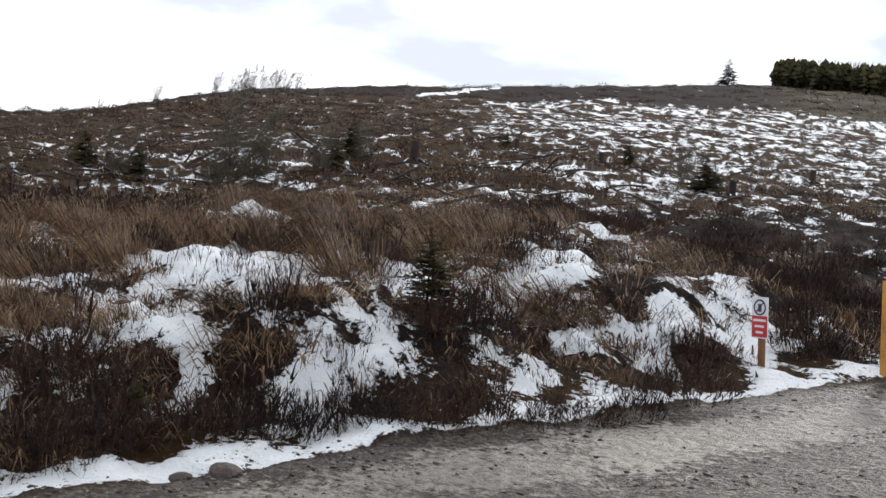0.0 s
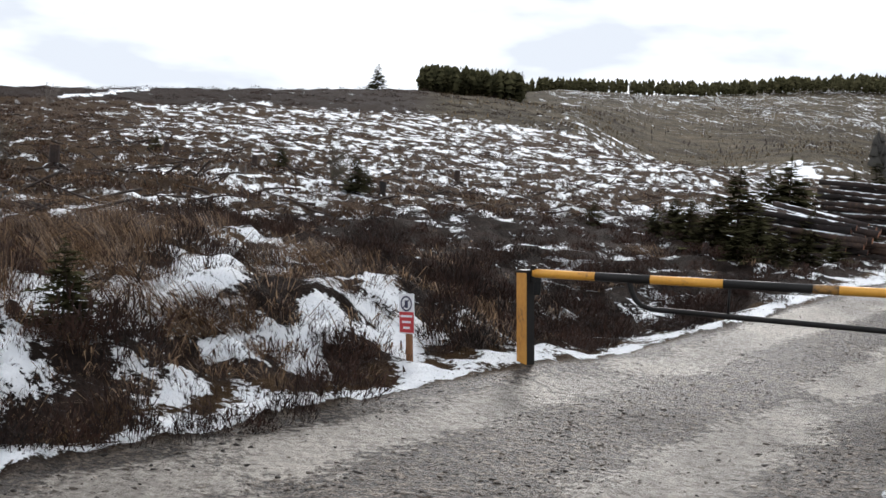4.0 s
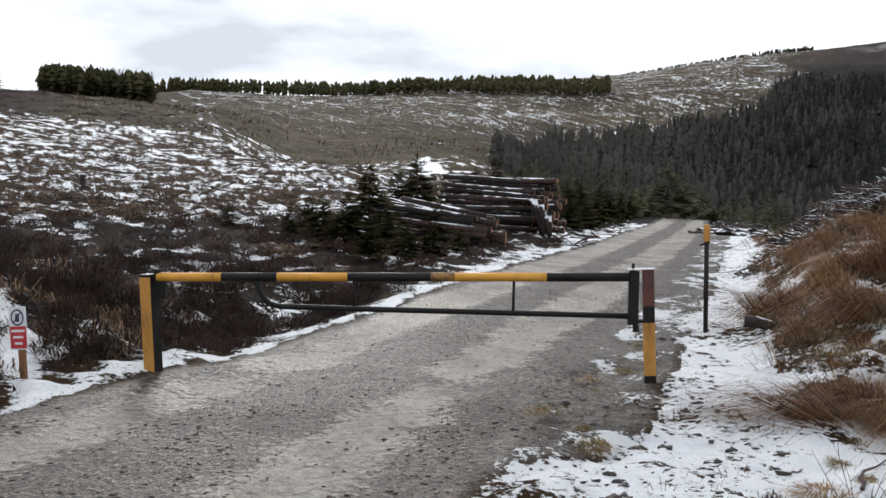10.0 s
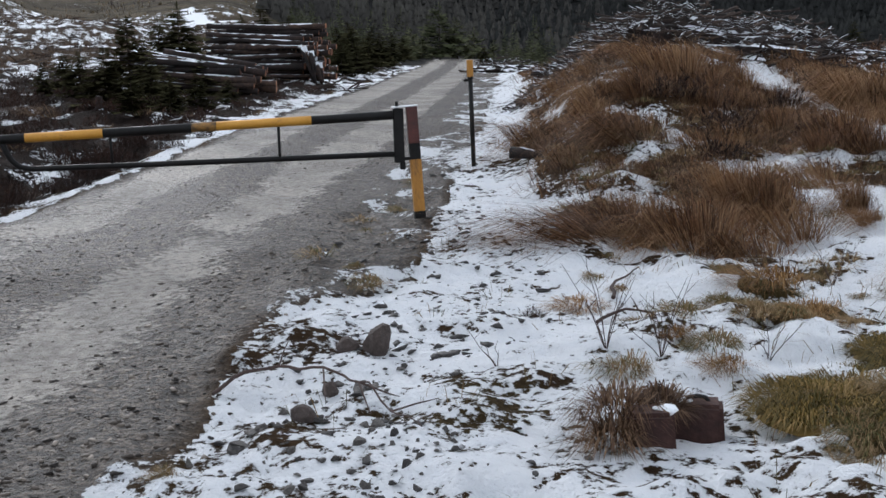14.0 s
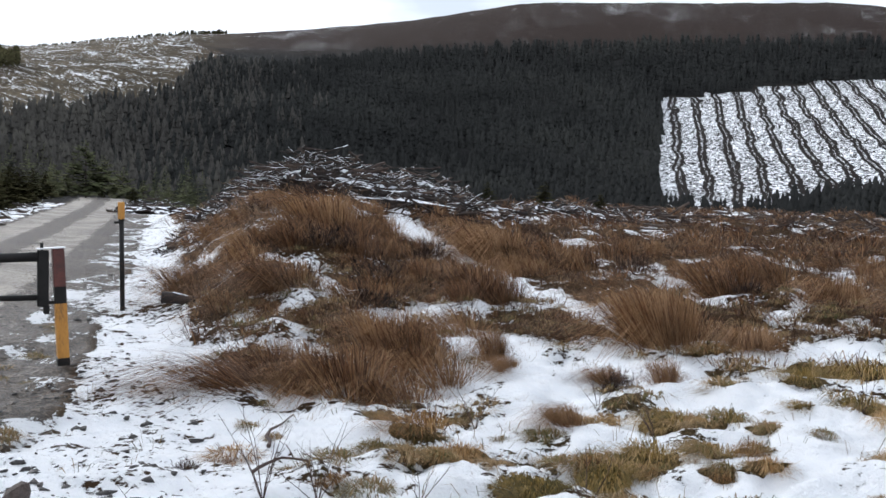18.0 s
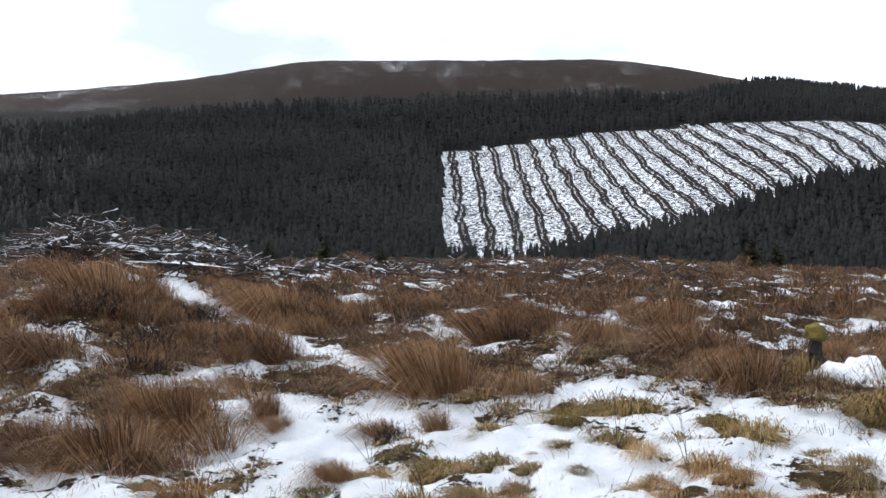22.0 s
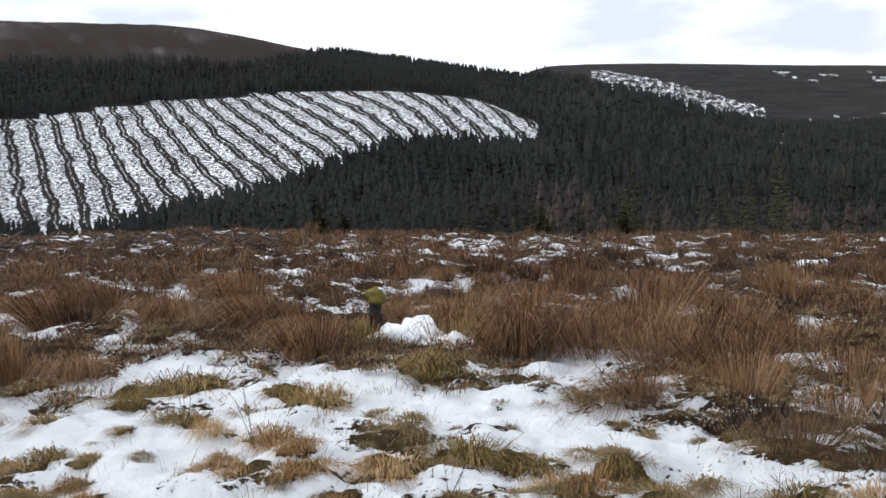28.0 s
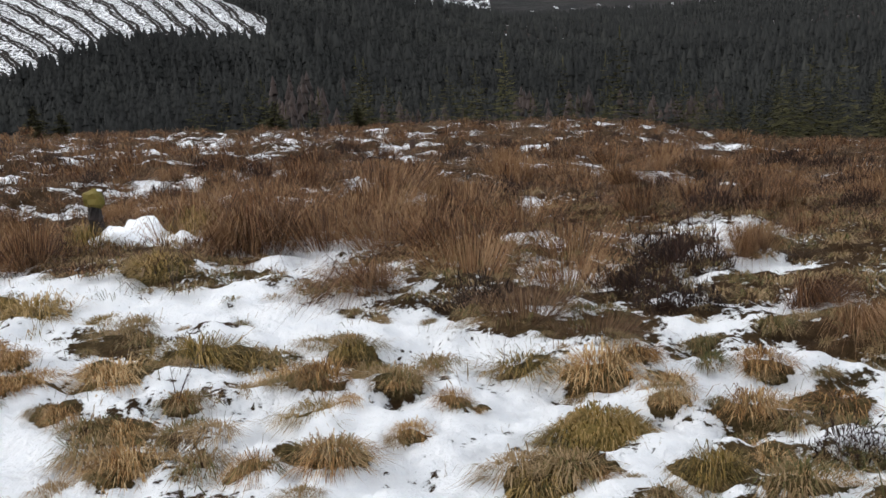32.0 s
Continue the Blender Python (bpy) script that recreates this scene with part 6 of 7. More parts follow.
woods("larch_wood", 520, 97, 120, 260, 480, lambda x, y: (vnoise(x / 45, y / 45, 12) > 0.5) * 1.0, 11, 16, "russet bare larches among the valley conifers", LARCH)


# bare birches on the skyline
def birch(a, r, h, twigs=90, mat=BIRCH, name="birch_tree", label="bare wind-bent birch with fine grey twigs", group="birches on the skyline"):
    x, y, z = spot(a, r)
    t = new(name)
    t.location = (x, y, z - 0.05)
    tagged(t, label, "tree", group)
    bm = bmesh.new()
    for j in range(5):
        an, out = j * 1.26 + G.uniform(-0.4, 0.4), h * G.uniform(0.08, 0.35)
        lean = Vector((math.cos(an) * out + 0.18 * h, math.sin(an) * out, h * G.uniform(0.7, 1.0)))
        part("stem", tube_bm([(0, 0, 0), tuple(lean * 0.5 + Vector((-0.05 * h, 0, 0.04 * h))), tuple(lean)], [0.006 * h, 0.004 * h, 0.0015 * h], 5), mat, t)
        for k in range(twigs // 5):
            q = G.uniform(0.12, 0.98)
            p = lean * q
            ln = h * G.uniform(0.15, 0.42) * (1.15 - 0.6 * q)
            e = p + Vector((G.normal(0.35, 0.55), G.normal(0, 0.6), G.uniform(0.1, 1.0))) * ln
            w = 0.0026 * h
            for (b0, b1, ww) in [(p, e, w)] + [(p.lerp(e, f0), p.lerp(e, f0) + Vector((G.uniform(-0.4, 0.9), G.uniform(-0.7, 0.7), G.uniform(-0.1, 0.7))) * ln * 0.45, w * 0.6) for f0 in (0.35, 0.55, 0.75, 0.9)]:
                sd = (b1 - b0).cross(Vector((0.3, 1, 0.2))).normalized() * ww
                up = (b1 - b0).cross(sd).normalized() * ww
                v = [bm.verts.new(b0 + sd), bm.verts.new(b0 - sd * 0.5 + up), bm.verts.new(b0 - sd * 0.5 - up), bm.verts.new(b1)]
                for i, m in ((0, 1), (1, 2), (2, 0)):
                    bm.faces.new((v[i], v[m], v[3]))
    part("crown", bm, mat, t, "bare twiggy crown")


for a, r, h in ((-20.6, 130, 4.6), (-19.7, 128, 4.0), (-18.9, 126, 5.2), (-18.2, 130, 4.9), (-17.6, 128, 5.3), (-17.0, 132, 4.6), (-16.4, 130, 4.4), (-19.2, 135, 4.5), (-23.5, 140, 3.6), (-26.2, 150, 2.4), (-24.8, 150, 2.2), (-10.6, 120, 3.2), (-15.2, 140, 2.0), (-28, 150, 2.0)):
    birch(a, r, h * 0.85, 260)
for a, r, h in ((-20.0, 24, 2.3), (-20.9, 24.6, 1.7), (-18.9, 24.8, 1.8), (-15.6, 29, 1.5), (-13.4, 33, 1.4), (-26.0, 27, 1.5), (3.4, 34, 1.4)):
    birch(a, r, h, 420, SCRUB, "bare_scrub", "bare olive-brown scrub bush on the felled hill", "scrub on the hill")


# ---- timber, brash and stones ----
def log_mesh(length, r0, r1, sides=10):
    bm = tube_bm([(-length / 2, 0, 0), (-length / 6, 0, 0.012), (length / 6, 0, -0.01), (length / 2, 0, 0)], [r0, r0 * 0.97, r1 * 1.03, r1], sides)
    me = bpy.data.meshes.new("log")
    bm.to_mesh(me)
    bm.free()
    me.materials.append(BARK)
    me.materials.append(LOG_END)
    for p in me.polygons:
        if len(p.vertices) > 4:
            p.material_index = 1
        else:
            p.use_smooth = True
    return me


LOGS = [log_mesh(3.8 + 0.2 * k, 0.085 + 0.014 * (k % 4), 0.065 + 0.012 * (k % 3)) for k in range(6)]


def stack(name, a, r, turn, tilt, columns, rows, pitch_, label, shrink=1.0, ragged=0.3, drop=0.0):
    x, y, z = spot(a, r)
    st = new(name)
    st.matrix_world = pose(x, y, z - drop, 0, tilt, turn)
    tagged(st, label, "timber stack", "timber stacks")
    for c in range(columns):
        for k in range(rows - abs(c - columns // 2) // 2 - int(G.integers(0, 2))):
            ob = new("log", LOGS[int(G.integers(0, 6))])
            ob.parent = st
            flip = math.pi * int(G.integers(0, 2))
            ob.matrix_local = Matrix.LocRotScale((G.uniform(-ragged, ragged), (c + 0.5 * (k % 2)) * pitch_ * 1.02 + G.uniform(-0.02, 0.02), pitch_ * (0.5 + k * 0.9) + G.uniform(-0.015, 0.015)),
                                                 Euler((G.uniform(0, 6.28), radians(G.normal(0, 1.8)), flip + radians(G.normal(0, 4.5)))), (shrink * G.uniform(0.85, 1.12), 1, 1))
    return st


stack("timber_stack", 30.9, 39.5, -50, 1.0, 11, 11, 0.19, "tall stack of snow-dusted spruce logs beside the track", 0.85, 0.35, -0.1)
stack("timber_stack", 27.2, 31.0, -42, 7.0, 7, 6, 0.175, "low sagging stack of dark logs with lying snow", 0.72, 0.5, -0.05)

for k in range(8):
    x, y, z = spot(33.25 + 0.1 * k, 38.6 + 0.35 * (k % 3))
    ob = new("leaning_log", LOGS[k % 6])
    ob.matrix_world = Matrix.LocRotScale((x, y, z + 0.60 - 0.05 * k), Euler((0.4 * k, radians(70 + 5 * (k % 4)), radians(-40 + 35 * (k % 3)))), (0.36 - 0.02 * k, 0.8, 0.8))
    tagged(ob, "reddish log leaning against the end of the stack", "log", "logs leaning on the stack")

STICKS = []
for k in range(5):
    ln = 1.5 + 0.35 * k
    bend = [(i * ln / 4 - ln / 2, 0.025 * math.sin(i * 1.3 + k), 0.02 * math.cos(i * 1.7 + k)) for i in range(5)]
    bm = tube_bm(bend, [0.035, 0.031, 0.025, 0.018, 0.008], 5)
    me = bpy.data.meshes.new("branch")
    bm.to_mesh(me)
    bm.free()
    me.materials.append(BRASH)
    STICKS.append(me)


def stick_arrays(k):
    me = STICKS[k]
    v = np.array([tuple(q.co) for q in me.vertices])
    f = []
    for p in me.polygons:
        q = list(p.vertices)
        f += [(q[0], q[i], q[i + 1]) for i in range(1, len(q) - 1)]
    return v, np.array(f)


STICK_V = [stick_arrays(k) for k in range(5)]


def litter(name, places, lo, hi, label, tilt=0.25, lift=0.04):
    """Loose branches strewn over the ground, as one mesh."""
    vs, fs, k = [], [], 0
    for i, (x, y, z) in enumerate(places):
        v, f = STICK_V[i % 5]
        m = np.array((Euler((G.uniform(0, 6.28), G.normal(0, tilt), G.uniform(0, 6.28))).to_matrix())) * G.uniform(lo, hi) @ np.diag((1.0, 1.9, 1.9))
        vs.append(v @ m.T + (x, y, z + lift + abs(G.normal(0, 0.07))))
        fs.append(f + k)
        k += len(v)
    return tagged(new(name, mesh_from(name, np.concatenate(vs), np.concatenate(fs), BRASH)), label, "brash", kind="stuff")


def brash_pile(a, r, rx, ry, h, count, label):
    x, y, z = spot(a, r)
    p = new("brash_pile")
    p.location = (x, y, z)
    tagged(p, label, "brash pile", "brash piles")
    ca, sa = math.cos(radians(a)), math.sin(radians(a))
    bm = bmesh.new()
    bmesh.ops.create_icosphere(bm, subdivisions=4, radius=1)
    for v in bm.verts:
        q = 1 + 0.5 * noise.noise(v.co * 2.0 + Vector((a, r, 0))) + 0.5 * noise.noise(v.co * 7.5 + Vector((r, a, 0)))
        dx, dy = v.co.x * rx * 0.9 * q, v.co.y * ry * 0.9 * q
        wx, wy = dx * ca + dy * sa, -dx * sa + dy * ca
        v.co = Vector((wx, wy, ground_z(x + wx, y + wy) - z + v.co.z * h * 0.42 * q - 0.05))
    part("core", bm, BRASH_SNOW, p, "packed dark twigs and snow")
    vs, fs, nv = [], [], 0
    for k in range(count * 3):
        t, an = math.sqrt(G.uniform(0, 1)) * 1.05, G.uniform(0, 6.28)
        dx, dy = rx * t * math.cos(an), ry * t * math.sin(an)
        wx, wy = dx * ca + dy * sa, -dx * sa + dy * ca
        v, f = STICK_V[k % 5]
        m = np.array(Euler((G.uniform(0, 6.28), G.normal(0, 0.3), G.uniform(0, 6.28))).to_matrix()) * G.uniform(0.08, 0.26) @ np.diag((1.0, 2.4, 2.4))
        vs.append(v @ m.T + (wx, wy, ground_z(x + wx, y + wy) - z + h * max(0.0, 1 - t ** 1.6) * G.uniform(0.45, 0.85) + 0.05))
        fs.append(f + nv)
        nv += len(v)
    ob = new("twig_tangle", mesh_from("twig_tangle", np.concatenate(vs), np.concatenate(fs), BRASH_SNOW))
    ob.parent = p
    tagged(ob, "tangled dead twigs dusted with snow", kind="stuff")
    for k in range(count):
        t, an = math.sqrt(G.uniform(0, 1)), G.uniform(0, 6.28)
        dx, dy = rx * t * math.cos(an), ry * t * math.sin(an)
        wx, wy = dx * ca + dy * sa, -dx * sa + dy * ca
        ob = new("branch", STICKS[int(G.integers(0, 5))])
        ob.parent = p
        q = G.uniform(0.16, 0.36)
        wz = ground_z(x + wx, y + wy) - z + h * (1 - t ** 1.6) * G.uniform(0.3, 1.0)
        ob.matrix_local = Matrix.LocRotScale((wx, wy, wz), Euler((G.uniform(0, 6.28), G.normal(0, 0.14), G.uniform(0, 6.28))), (q, q * 3.2, q * 3.2))


brash_pile(51.3, 23.6, 3.1, 1.3, 1.1, 290, "heap of dead branches and brash dusted with snow")
brash_pile(48.4, 26.2, 1.7, 1.1, 0.85, 160, "low heap of brash on the mound, dusted with snow")
brash_pile(57.2, 27, 2.6, 1.3, 0.8, 160, "spread heap of snowy brash on the mound")
brash_pile(43.8, 52, 2.2, 1.6, 0.9, 60, "brash heap beside the end of the track")
brash_pile(65.2, 34, 3.0, 1.2, 0.6, 110, "low brash heap at the edge of the plateau")
pl = sow(G, 1000, 46.8, 60, 22.3, 29, lambda x, y: 0.8 + 0 * x)
litter("mound_brash", pl, 0.2, 0.5, "dead branches and snow strewn over the top of the mound", 0.2, 0.06)
pl = sow_log(G, 1300, 54, 84, 24, 48, lambda x, y: step(26, 36, np.hypot(x, y)) * 0.9)
litter("plateau_brash", pl, 0.25, 0.65, "snowy brash strewn along the edge of the plateau")
pl = sow_log(G, 2600, -42, 34, 15, 100, lambda x, y: step(8, 12, d_left(x, y)[0]) * 0.75 * (1 - gloom(x, y)))
litter("hill_brash", pl, 0.25, 0.7, "dead branches and brash strewn over the felled hill")
pl = sow_log(G, 140, 33, 41, 34, 70, lambda x, y: (np.abs(along(x, y)[1] + 7) < 1.5) * 1.0)
litter("stack_litter", pl, 0.3, 0.6, "snowy branch litter before the timber stacks")


def single_log(a, r, turn, tilt, scale, label, lift=0.0, thick=1.0):
    x, y, z = spot(a, r)
    ob = new("fallen_log", LOGS[2])
    ob.matrix_world = Matrix.LocRotScale((x, y, z + 0.04 + lift), Euler((0.3, radians(tilt), radians(turn))), (scale, scale * thick, scale * thick))
    tagged(ob, label, "log", "loose logs")


single_log(44.6, 13.6, -50, 5, 0.11, "short dark cut log lying in snow beside the pole", 0.02, 6.0)
single_log(60.4, 28.5, -62, 8, 0.55, "snow-topped log lying on the mound", 0.15)
single_log(58.0, 30.0, -20, -6, 0.4, "grey branchless log lying among brash", 0.1)
single_log(22.6, 21.5, -15, 0, 0.2, "short snowy log in the heather", 0.1)

# root plates of felled or thrown trees
def stump(a, r, h, label):
    x, y, z = spot(a, r)
    t = new("tree_stump")
    t.location = (x, y, z - 0.05)
    tagged(t, label, "stump", "stumps")
    part("bole", tube_bm([(0, 0, 0), (0, 0, 0.3 * h), (0.02, 0, h)], [0.30 * h, 0.22 * h, 0.19 * h], 11), BARK, t)
    for k in range(6):
        an = k * 1.05 + G.uniform(-0.3, 0.3)
        ln = h * G.uniform(0.45, 0.8)
        part("root", tube_bm([(0, 0, 0.28 * h), (math.cos(an) * ln * 0.5, math.sin(an) * ln * 0.5, 0.16 * h), (math.cos(an) * ln, math.sin(an) * ln, -0.02)], [0.11 * h, 0.08 * h, 0.025 * h], 6), BARK, t)


for a, r, h in ((-10.4, 33, 0.7), (-0.6, 38, 0.5), (6.0, 30, 0.5), (22.8, 25.5, 0.38), (-23.2, 19, 0.5), (-5.0, 41, 0.5), (10, 45, 0.6), (99.5, 33, 0.45), (104.5, 30, 0.4), (108, 26, 0.4)):
    stump(a, r, h, "dark weathered stump standing in the felled ground")


def rock_mesh(k, mat, flat=0.6):
    bm = bmesh.new()
    bmesh.ops.create_icosphere(bm, subdivisions=2, radius=1)
    for v in bm.verts:
        q = noise.noise(v.co * 1.1 + Vector((k * 5.1, 0, 0))) * 0.42 + noise.noise(v.co * 2.7 + Vector((0, k * 3.3, 0))) * 0.16
        v.co *= 1 + q
        v.co.z *= flat
        v.co.y *= 0.8
    me = bpy.data.meshes.new("stone")
    bm.to_mesh(me)
    bm.free()
    me.materials.append(mat)
    return me


def shard_mesh(k, mat, flat=0.6):
    """An angular broken stone."""
    rng = np.random.default_rng(100 + k)
    bm = bmesh.new()
    for p in rng.normal(0, 1, (10, 3)):
        p = Vector(p).normalized() * rng.uniform(0.75, 1.1)
        bm.verts.new((p.x, p.y * 0.8, p.z * flat))
    bmesh.ops.convex_hull(bm, input=bm.verts[:])
    bmesh.ops.bevel(bm, geom=bm.edges[:], offset=0.05, segments=1, affect="EDGES")
    bmesh.ops.triangulate(bm, faces=bm.faces[:])
    me = bpy.data.meshes.new("stone")
    bm.to_mesh(me)
    bm.free()
    me.materials.append(mat)
    return me


STONES = [shard_mesh(k, STONE, 0.48) for k in range(6)]


def verge_stones(x, y):
    s, n, r, a, road = masks(x, y)
    return np.exp(-((n + 0.75) / 0.62) ** 2) * step(2.5, 4, s) * (0.35 + 0.65 * (fbm(x / 1.2, y / 1.2, 15, 2) > 0.47))


pl = sow_log(G, 5200, 20, 62, 3.6, 26, verge_stones)
order = np.argsort(np.hypot(pl[:, 0], pl[:, 1]))
for k in order[:285]:
    ob = new("stone", STONES[int(k) % 6])
    q = 0.010 + 0.05 * G.uniform(0, 1) ** 3.5
    ob.matrix_world = Matrix.LocRotScale((pl[k, 0], pl[k, 1], pl[k, 2] + q * 0.15), Euler((G.normal(0, 0.2), G.normal(0, 0.2), G.uniform(0, 6.28))), (q, q, q))
    tagged(ob, "dark broken stone lying in the snowy verge", "stone", "stones on the verge")


def arrays_of(me):
    v = np.array([tuple(q.co) for q in me.vertices])
    return v, np.array([tuple(p.vertices) for p in me.polygons])


small = []
for k in range(7):
    bm = bmesh.new()
    for p in np.random.default_rng(300 + k).normal(0, 1, (8, 3)):
        p = Vector(p).normalized()
        bm.verts.new((p.x * 1.2, p.y * 0.85, p.z * 0.5))
    bmesh.ops.convex_hull(bm, input=bm.verts[:])
    me = bpy.data.meshes.new("pebble")
    bm.to_mesh(me)
    bm.free()
    small.append(arrays_of(me))
rest = pl[order[285:]]
if len(rest):
    scatter("verge_rubble", STONE, small, rest, 0.012 + 0.05 * G.uniform(0, 1, len(rest)) ** 2.5, G.uniform(0, 6.28, len(rest)), "dark rubble along the snowy verge", "stones")


def on_road(x, y):
    s, n, r, a, road = masks(x, y)
    mid = 1 - np.exp(-((n + 4.75) / 0.4) ** 2) - np.exp(-((n + 2.75) / 0.38) ** 2)
    return np.clip(road * (0.12 + 0.88 * mid) + 0.6 * np.exp(-((n + 1.7) / 0.3) ** 2) + 0.5 * np.exp(-((n + 5.5) / 0.2) ** 2), 0, 1) * (r > 3)


GRAVEL = leafy("loose_gravel", [(0.2, (0.026, 0.020, 0.016)), (0.5, (0.115, 0.092, 0.074)), (0.85, (0.42, 0.36, 0.30))], 0.8, 0.7, 0.4, 0.0)
pl = sow_log(G, 34000, -35, 44, 4.0, 30, on_road)
scatter("loose_gravel", GRAVEL, small, pl, 0.006 + 0.024 * G.uniform(0, 1, len(pl)) ** 3.5, G.uniform(0, 6.28, len(pl)), "loose broken gravel over the track", "gravel")


def boulder(x, y, s, mat, turn, label, flat=0.9, k=9, sink=0.25):
    ob = new("rock", rock_mesh(k, mat, flat))
    ob.matrix_world = Matrix.LocRotScale((x, y, ground_z(x, y) + s * (1 - sink) * flat * 0.55), Euler((0.2, 0.1, turn)), (s, s, s))
    tagged(ob, label, "rock", "rocks by the track")


boulder(3.53, 4.78, 0.085, ROCK, 0.4, "pointed brown rock standing in the snow", 1.5, 9)
boulder(3.42, 4.92, 0.075, ROCK, 1.4, "rounded brown rock beside the pointed one", 0.8, 10)
boulder(2.60, 4.10, 0.07, ROCK, 2.0, "brown rock lying among twigs in snow", 0.7, 11)
boulder(2.95, 4.40, 0.055, ROCK, 0.9, "small brown rock among twigs in snow", 0.8, 12)
boulder(-2.15, 5.55, 0.10, ROCK, 0.6, "flat grey-brown rock at the edge of the track", 0.5, 13)
boulder(-2.35, 5.45, 0.06, ROCK, 0.2, "small flat rock at the edge of the track", 0.5, 14)


# two rusted iron weights half sunk in the snow
def rusty_block(x, y, turn, sx, sy, sz, label, eye):
    t = new("rusted_weight")
    t.matrix_world = pose(x, y, ground_z(x, y) - 0.09, 0, 0, turn)
    tagged(t, label, "iron weight", "rusted weights")
    bm = box_bm(sx, sy, sz, 0, 0, sz / 2, 0)
    for v in bm.verts:
        if v.co.z > sz * 0.9:
            v.co.x *= 0.86
            v.co.y *= 0.80
    bmesh.ops.bevel(bm, geom=bm.edges[:], offset=0.018, segments=2, affect="EDGES")
    part("block", bm, RUST, t)
    if eye:
        part("lifting_eye", tube_bm([(-0.05, 0, sz - 0.012), (-0.035, 0, sz + 0.014), (0.0, 0, sz + 0.02), (0.035, 0, sz + 0.014), (0.05, 0, sz - 0.012)], 0.011, 8), BLACK, t, "dark iron lifting eye")
    ob = new("snow_cap", rock_mesh(41 + int(eye), SNOW, 0.35))
    ob.parent = t
    ob.matrix_local = Matrix.LocRotScale((-0.06 if eye else 0.07, 0.0, sz - 0.006), None, (0.055, 0.06, 0.05))
    ob["label"] = "thin lying snow"


rusty_block(3.86, 2.88, -52, 0.25, 0.18, 0.26, "rusted iron weight with a lifting eye, half sunk in snow", True)
rusty_block(3.50, 2.86, -40, 0.22, 0.18, 0.24, "rusted iron weight under dead grass", False)
for x, y, wide, lift, long, label in ((3.48, 3.00, 0.15, 0.12, 0.17, "dark dead grass hanging over the rusted weight"), (3.70, 2.94, 0.09, 0.15, 0.13, "dead grass growing between the rusted weights"), (3.32, 2.90, 0.10, 0.02, 0.14, "mossy grass tussock beside the rusted weight")):
    ob = new("grass_tussock", mesh_from("grass_tussock", *mop(G, 620, wide, 0.09, long, 0.0045, 0.0), HAIR))
    ob.location = (x, y, ground_z(x, y) + lift - 0.03)
    tagged(ob, label, "grass")


# twigs in the snow by the track
def fallen_branch(points, r0, label, side=()):
    line = []
    for i in range(len(points) - 1):
        p = [Vector(points[min(max(i + q, 0), len(points) - 1)]) for q in (-1, 0, 1, 2)]
        for k in range(4):
            u = k / 4
            line.append(0.5 * (2 * p[1] + (p[2] - p[0]) * u + (2 * p[0] - 5 * p[1] + 4 * p[2] - p[3]) * u ** 2 + (3 * p[1] - p[0] - 3 * p[2] + p[3]) * u ** 3) + Vector((G.normal(0, 0.006), G.normal(0, 0.006), 0)))
    points = [tuple(q) for q in line] + [points[-1]]
    side = [(i * 4, d) for i, d in side]
    t = new("fallen_branch")
    t.location = (points[0][0], points[0][1], ground_z(points[0][0], points[0][1]))
    tagged(t, label, "branch", "fallen branches")
    loc = [(x - points[0][0], y - points[0][1], ground_z(x, y) - t.location.z + z) for x, y, z in points]
    part("stem", tube_bm(loc, [r0 * (1 - 0.75 * i / (len(loc) - 1)) for i in range(len(loc))], 7), TWIG, t)
    for i, (dx, dy, dz) in side:
        a = loc[i]
        part("side_twig", tube_bm([a, (a[0] + dx * 0.5, a[1] + dy * 0.5, a[2] + dz * 0.6), (a[0] + dx, a[1] + dy, a[2] + dz)], [r0 * 0.45, r0 * 0.35, r0 * 0.15], 6), TWIG, t)


fallen_branch([(2.50, 4.75, 0.02), (2.70, 4.82, 0.06), (2.90, 4.80, 0.10), (2.98, 4.50, 0.11), (2.98, 4.20, 0.07), (2.90, 3.85, 0.05), (2.80, 3.50, 0.03)], 0.011,
              "long dark fallen branch with side twigs on the snow", ((2, (0.15, 0.12, 0.10)), (3, (-0.18, -0.28, -0.08)), (4, (0.10, -0.30, -0.05)), (4, (-0.15, -0.30, -0.05)), (5, (0.2, -0.1, 0.04))))
fallen_branch([(4.9, 4.4, 0.02), (5.25, 4.35, 0.07), (5.55, 4.1, 0.03)], 0.012, "dark stick lying on the snow", ((1, (0.1, 0.15, 0.05)),))
fallen_branch([(5.4, 4.7, 0.02), (5.65, 4.9, 0.05), (5.95, 4.95, 0.02)], 0.015, "dark stick lying on the snow")
fallen_branch([(12.2, -2.7, 0.05), (12.5, -2.4, 0.15), (12.9, -2.2, 0.05)], 0.02, "dark stick lying in the heather")


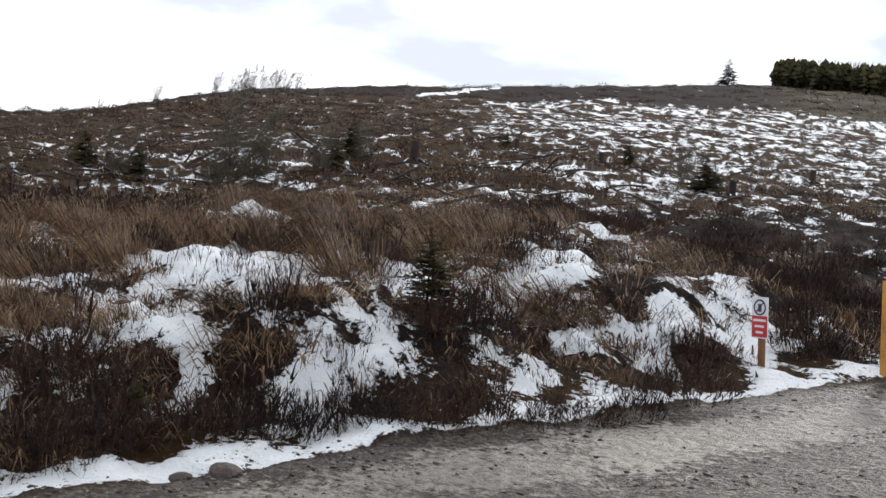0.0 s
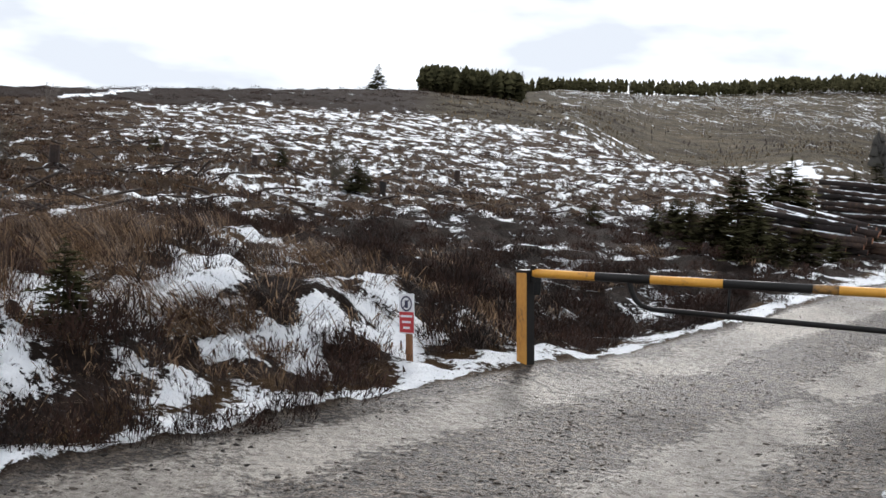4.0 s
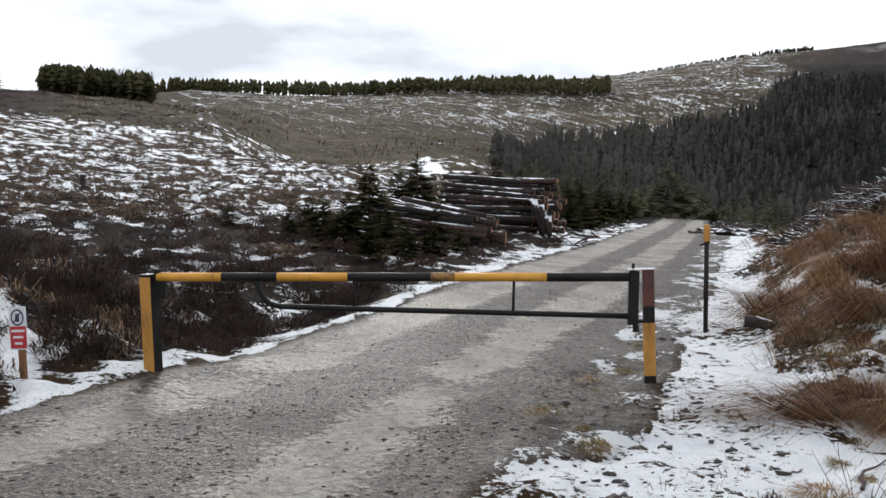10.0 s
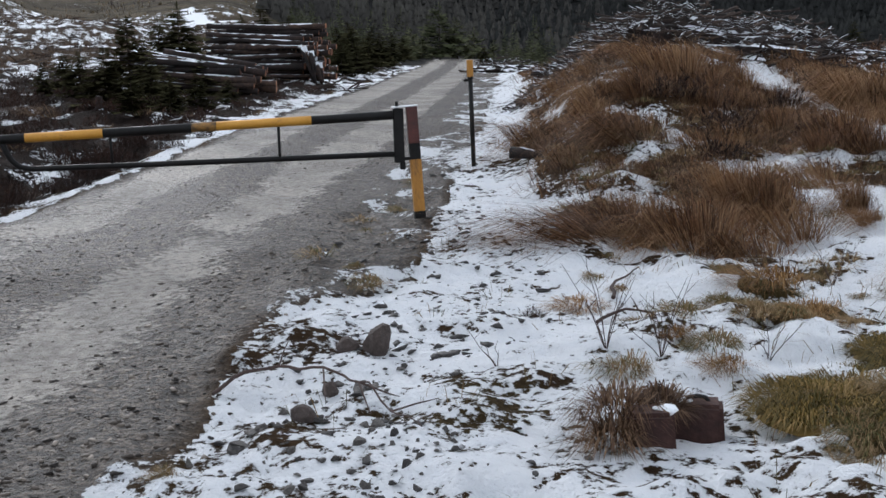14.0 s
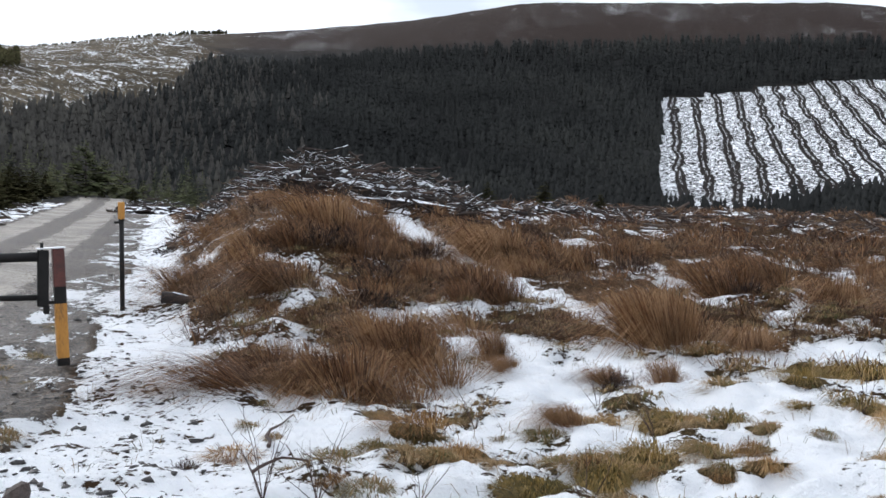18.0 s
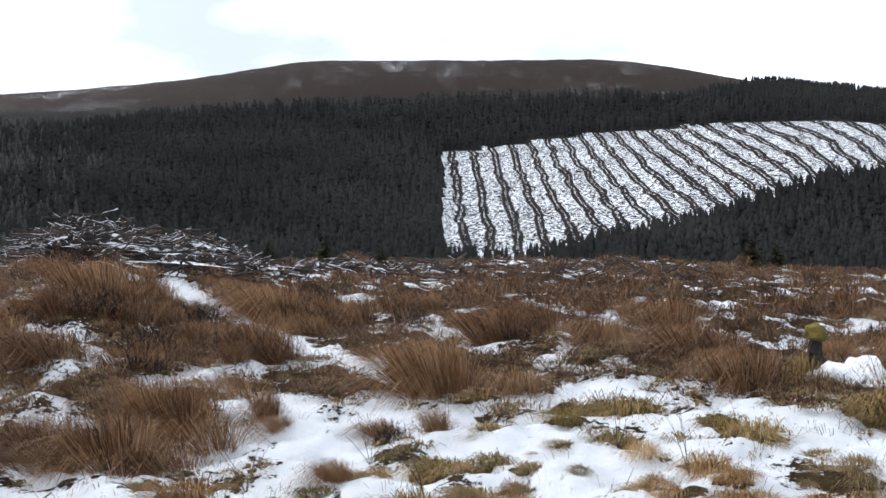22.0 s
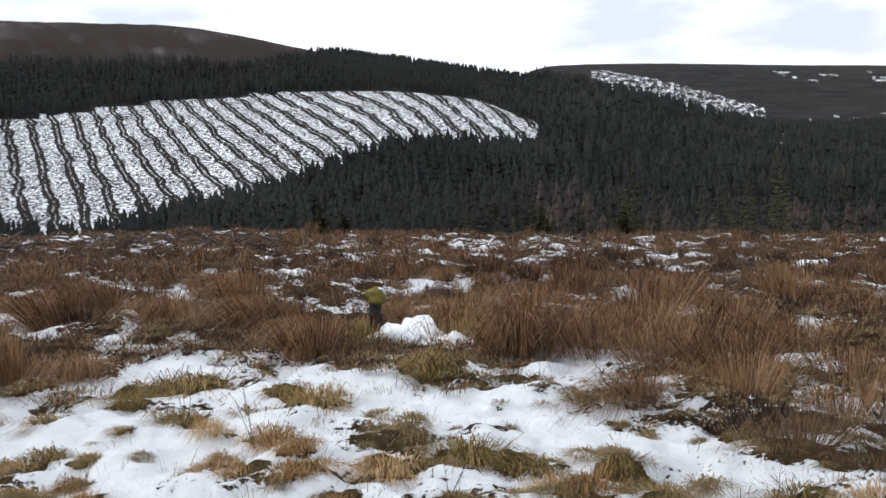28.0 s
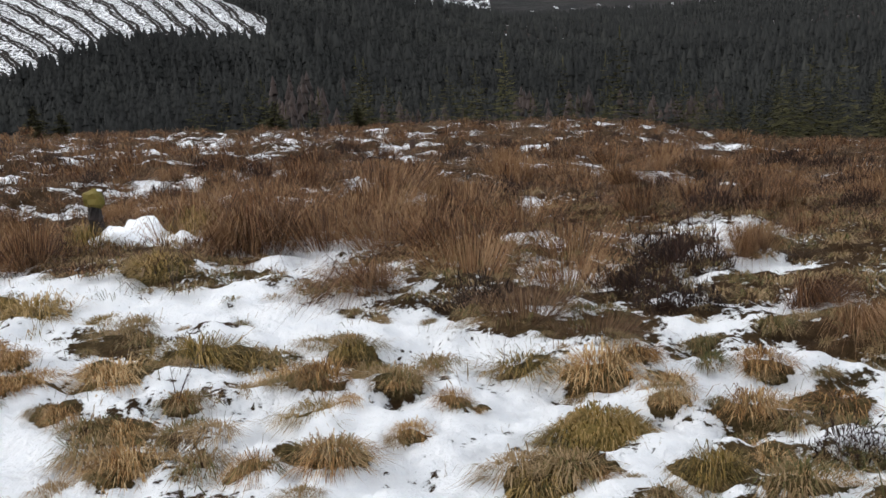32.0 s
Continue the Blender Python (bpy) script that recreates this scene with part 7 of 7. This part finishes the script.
def shrub(x, y, h, n, label, lean=0.55):
    t = new("bare_shrub")
    t.location = (x, y, ground_z(x, y) - 0.02)
    tagged(t, label, "shrub", "bare shrubs in the snow")
    for k in range(n):
        an = G.uniform(0, 6.28)
        q, out = h * G.uniform(0.45, 1.15), h * lean * G.uniform(0.2, 1.5)
        line = []
        for j in range(5):
            f = j / 4
            line.append((math.cos(an) * out * f ** 1.3 + G.normal(0, 0.012) * f, math.sin(an) * out * f ** 1.3 + G.normal(0, 0.012) * f, q * f))
        stem = part("stem", tube_bm(line, [0.0028, 0.0024, 0.002, 0.0015, 0.0008], 5), TWIG, t)
        for j in (2, 3):
            a2, l2 = G.uniform(0, 6.28), q * G.uniform(0.15, 0.32)
            b0 = line[j]
            part("twig", tube_bm([b0, (b0[0] + math.cos(a2) * l2 * 0.7, b0[1] + math.sin(a2) * l2 * 0.7, b0[2] + l2 * 0.75)], [0.0014, 0.0006], 4), TWIG, stem)


for x, y, h, n in ((4.25, 3.75, 0.52, 9), (4.45, 3.55, 0.45, 8), (3.75, 4.05, 0.30, 3), (4.9, 3.2, 0.3, 4), (5.1, 2.3, 0.35, 5), (6.9, 2.6, 0.45, 5), (7.6, 0.9, 0.5, 4), (6.1, -0.4, 0.4, 3),
                  (6.6, 4.4, 0.4, 6), (6.9, 4.0, 0.4, 6), (8.0, 3.5, 0.4, 5), (8.6, 1.6, 0.45, 4), (9.5, -0.5, 0.6, 3), (6.0, -2.2, 0.3, 3), (7.2, -2.9, 0.45, 5), (1.5, 13.2, 0.6, 6), (-3.5, 8.2, 0.5, 6)):
    shrub(x, y, h * 0.95, n, "thin bare twigs standing up through the snow")

# the mossy stump with a drift of snow at its foot
mx, my, mz = spot(89.2, 12.9)
t = new("mossy_stump")
t.location = (mx, my, mz - 0.04)
tagged(t, "small rotten stump capped with moss and a little snow", "stump")
part("bole", tube_bm([(0, 0, 0), (0.02, 0, 0.2), (0.0, 0.03, 0.4), (-0.03, 0.02, 0.60)], [0.17, 0.11, 0.085, 0.07], 9), BARK, t)
me = rock_mesh(21, MOSS, 0.95)
ob = new("moss_cap", me)
ob.parent = t
ob.matrix_local = Matrix.LocRotScale((-0.03, 0.02, 0.62), None, (0.13, 0.14, 0.12))
ob["label"] = "yellow-green moss cap"
ob = new("snow_cap", rock_mesh(22, SNOW, 0.3))
ob.parent = t
ob.matrix_local = Matrix.LocRotScale((0.0, -0.02, 0.70), None, (0.07, 0.08, 0.07))


def drift(x, y, wide, deep, tall, turn, label):
    bm = bmesh.new()
    bmesh.ops.create_icosphere(bm, subdivisions=4, radius=1)
    for v in bm.verts:
        t = min(1.0, math.hypot(v.co.x, v.co.y))
        q = noise.noise(v.co * 2.3 + Vector((x, y, 0)))
        v.co = Vector((v.co.x * wide * (1 + 0.3 * q), v.co.y * deep * (1 + 0.3 * q), (1 - t) ** 0.85 * tall * (1 + 0.7 * q + 0.25 * noise.noise(v.co * 7) + 0.35 * noise.noise(v.co * 13)) if v.co.z > 0 else -0.12))
    me = bpy.data.meshes.new("snow_drift")
    bm.to_mesh(me)
    bm.free()
    me.shade_smooth()
    me.materials.append(SNOW)
    ob = new("snow_drift", me)
    ob.matrix_world = Matrix.LocRotScale((x, y, ground_z(x, y)), Euler((0, 0, turn)), (1, 1, 1))
    tagged(ob, label, "snow drift", "snow drifts")


drift(mx - 0.22, my - 0.32, 0.60, 0.50, 0.38, 1.1, "small steep drift of snow beside the mossy stump")
drift(mx - 0.75, my - 0.85, 0.60, 0.34, 0.14, 0.7, "low drift of snow beside the mossy stump")
drift(mx - 0.15, my - 1.05, 0.50, 0.30, 0.13, 1.3, "narrow drift of snow among the rushes")
at_spots("rush_clump", RUSH, RUSH_FAR, [(88.2, 12.5, 0.6), (87.4, 12.9, 0.7), (93.6, 12.6, 0.7), (92.9, 13.2, 0.8), (88.9, 12.55, 0.5), (88.5, 12.7, 0.5), (89.1, 12.7, 0.5)], 1.1, 1.0, "short dead rushes round the mossy stump", "rushes", "large rush clumps")
at_spots("mossy_tussock", MOSSY, TUSSOCK_T, [(88.6, 12.25, 0.55), (87.8, 12.5, 0.5), (89.3, 12.3, 0.4), (94.0, 12.4, 0.7)], 1.1, 1.5, "olive grass tussock at the foot of the mossy stump", "grass", "mossy tussocks in the snow")
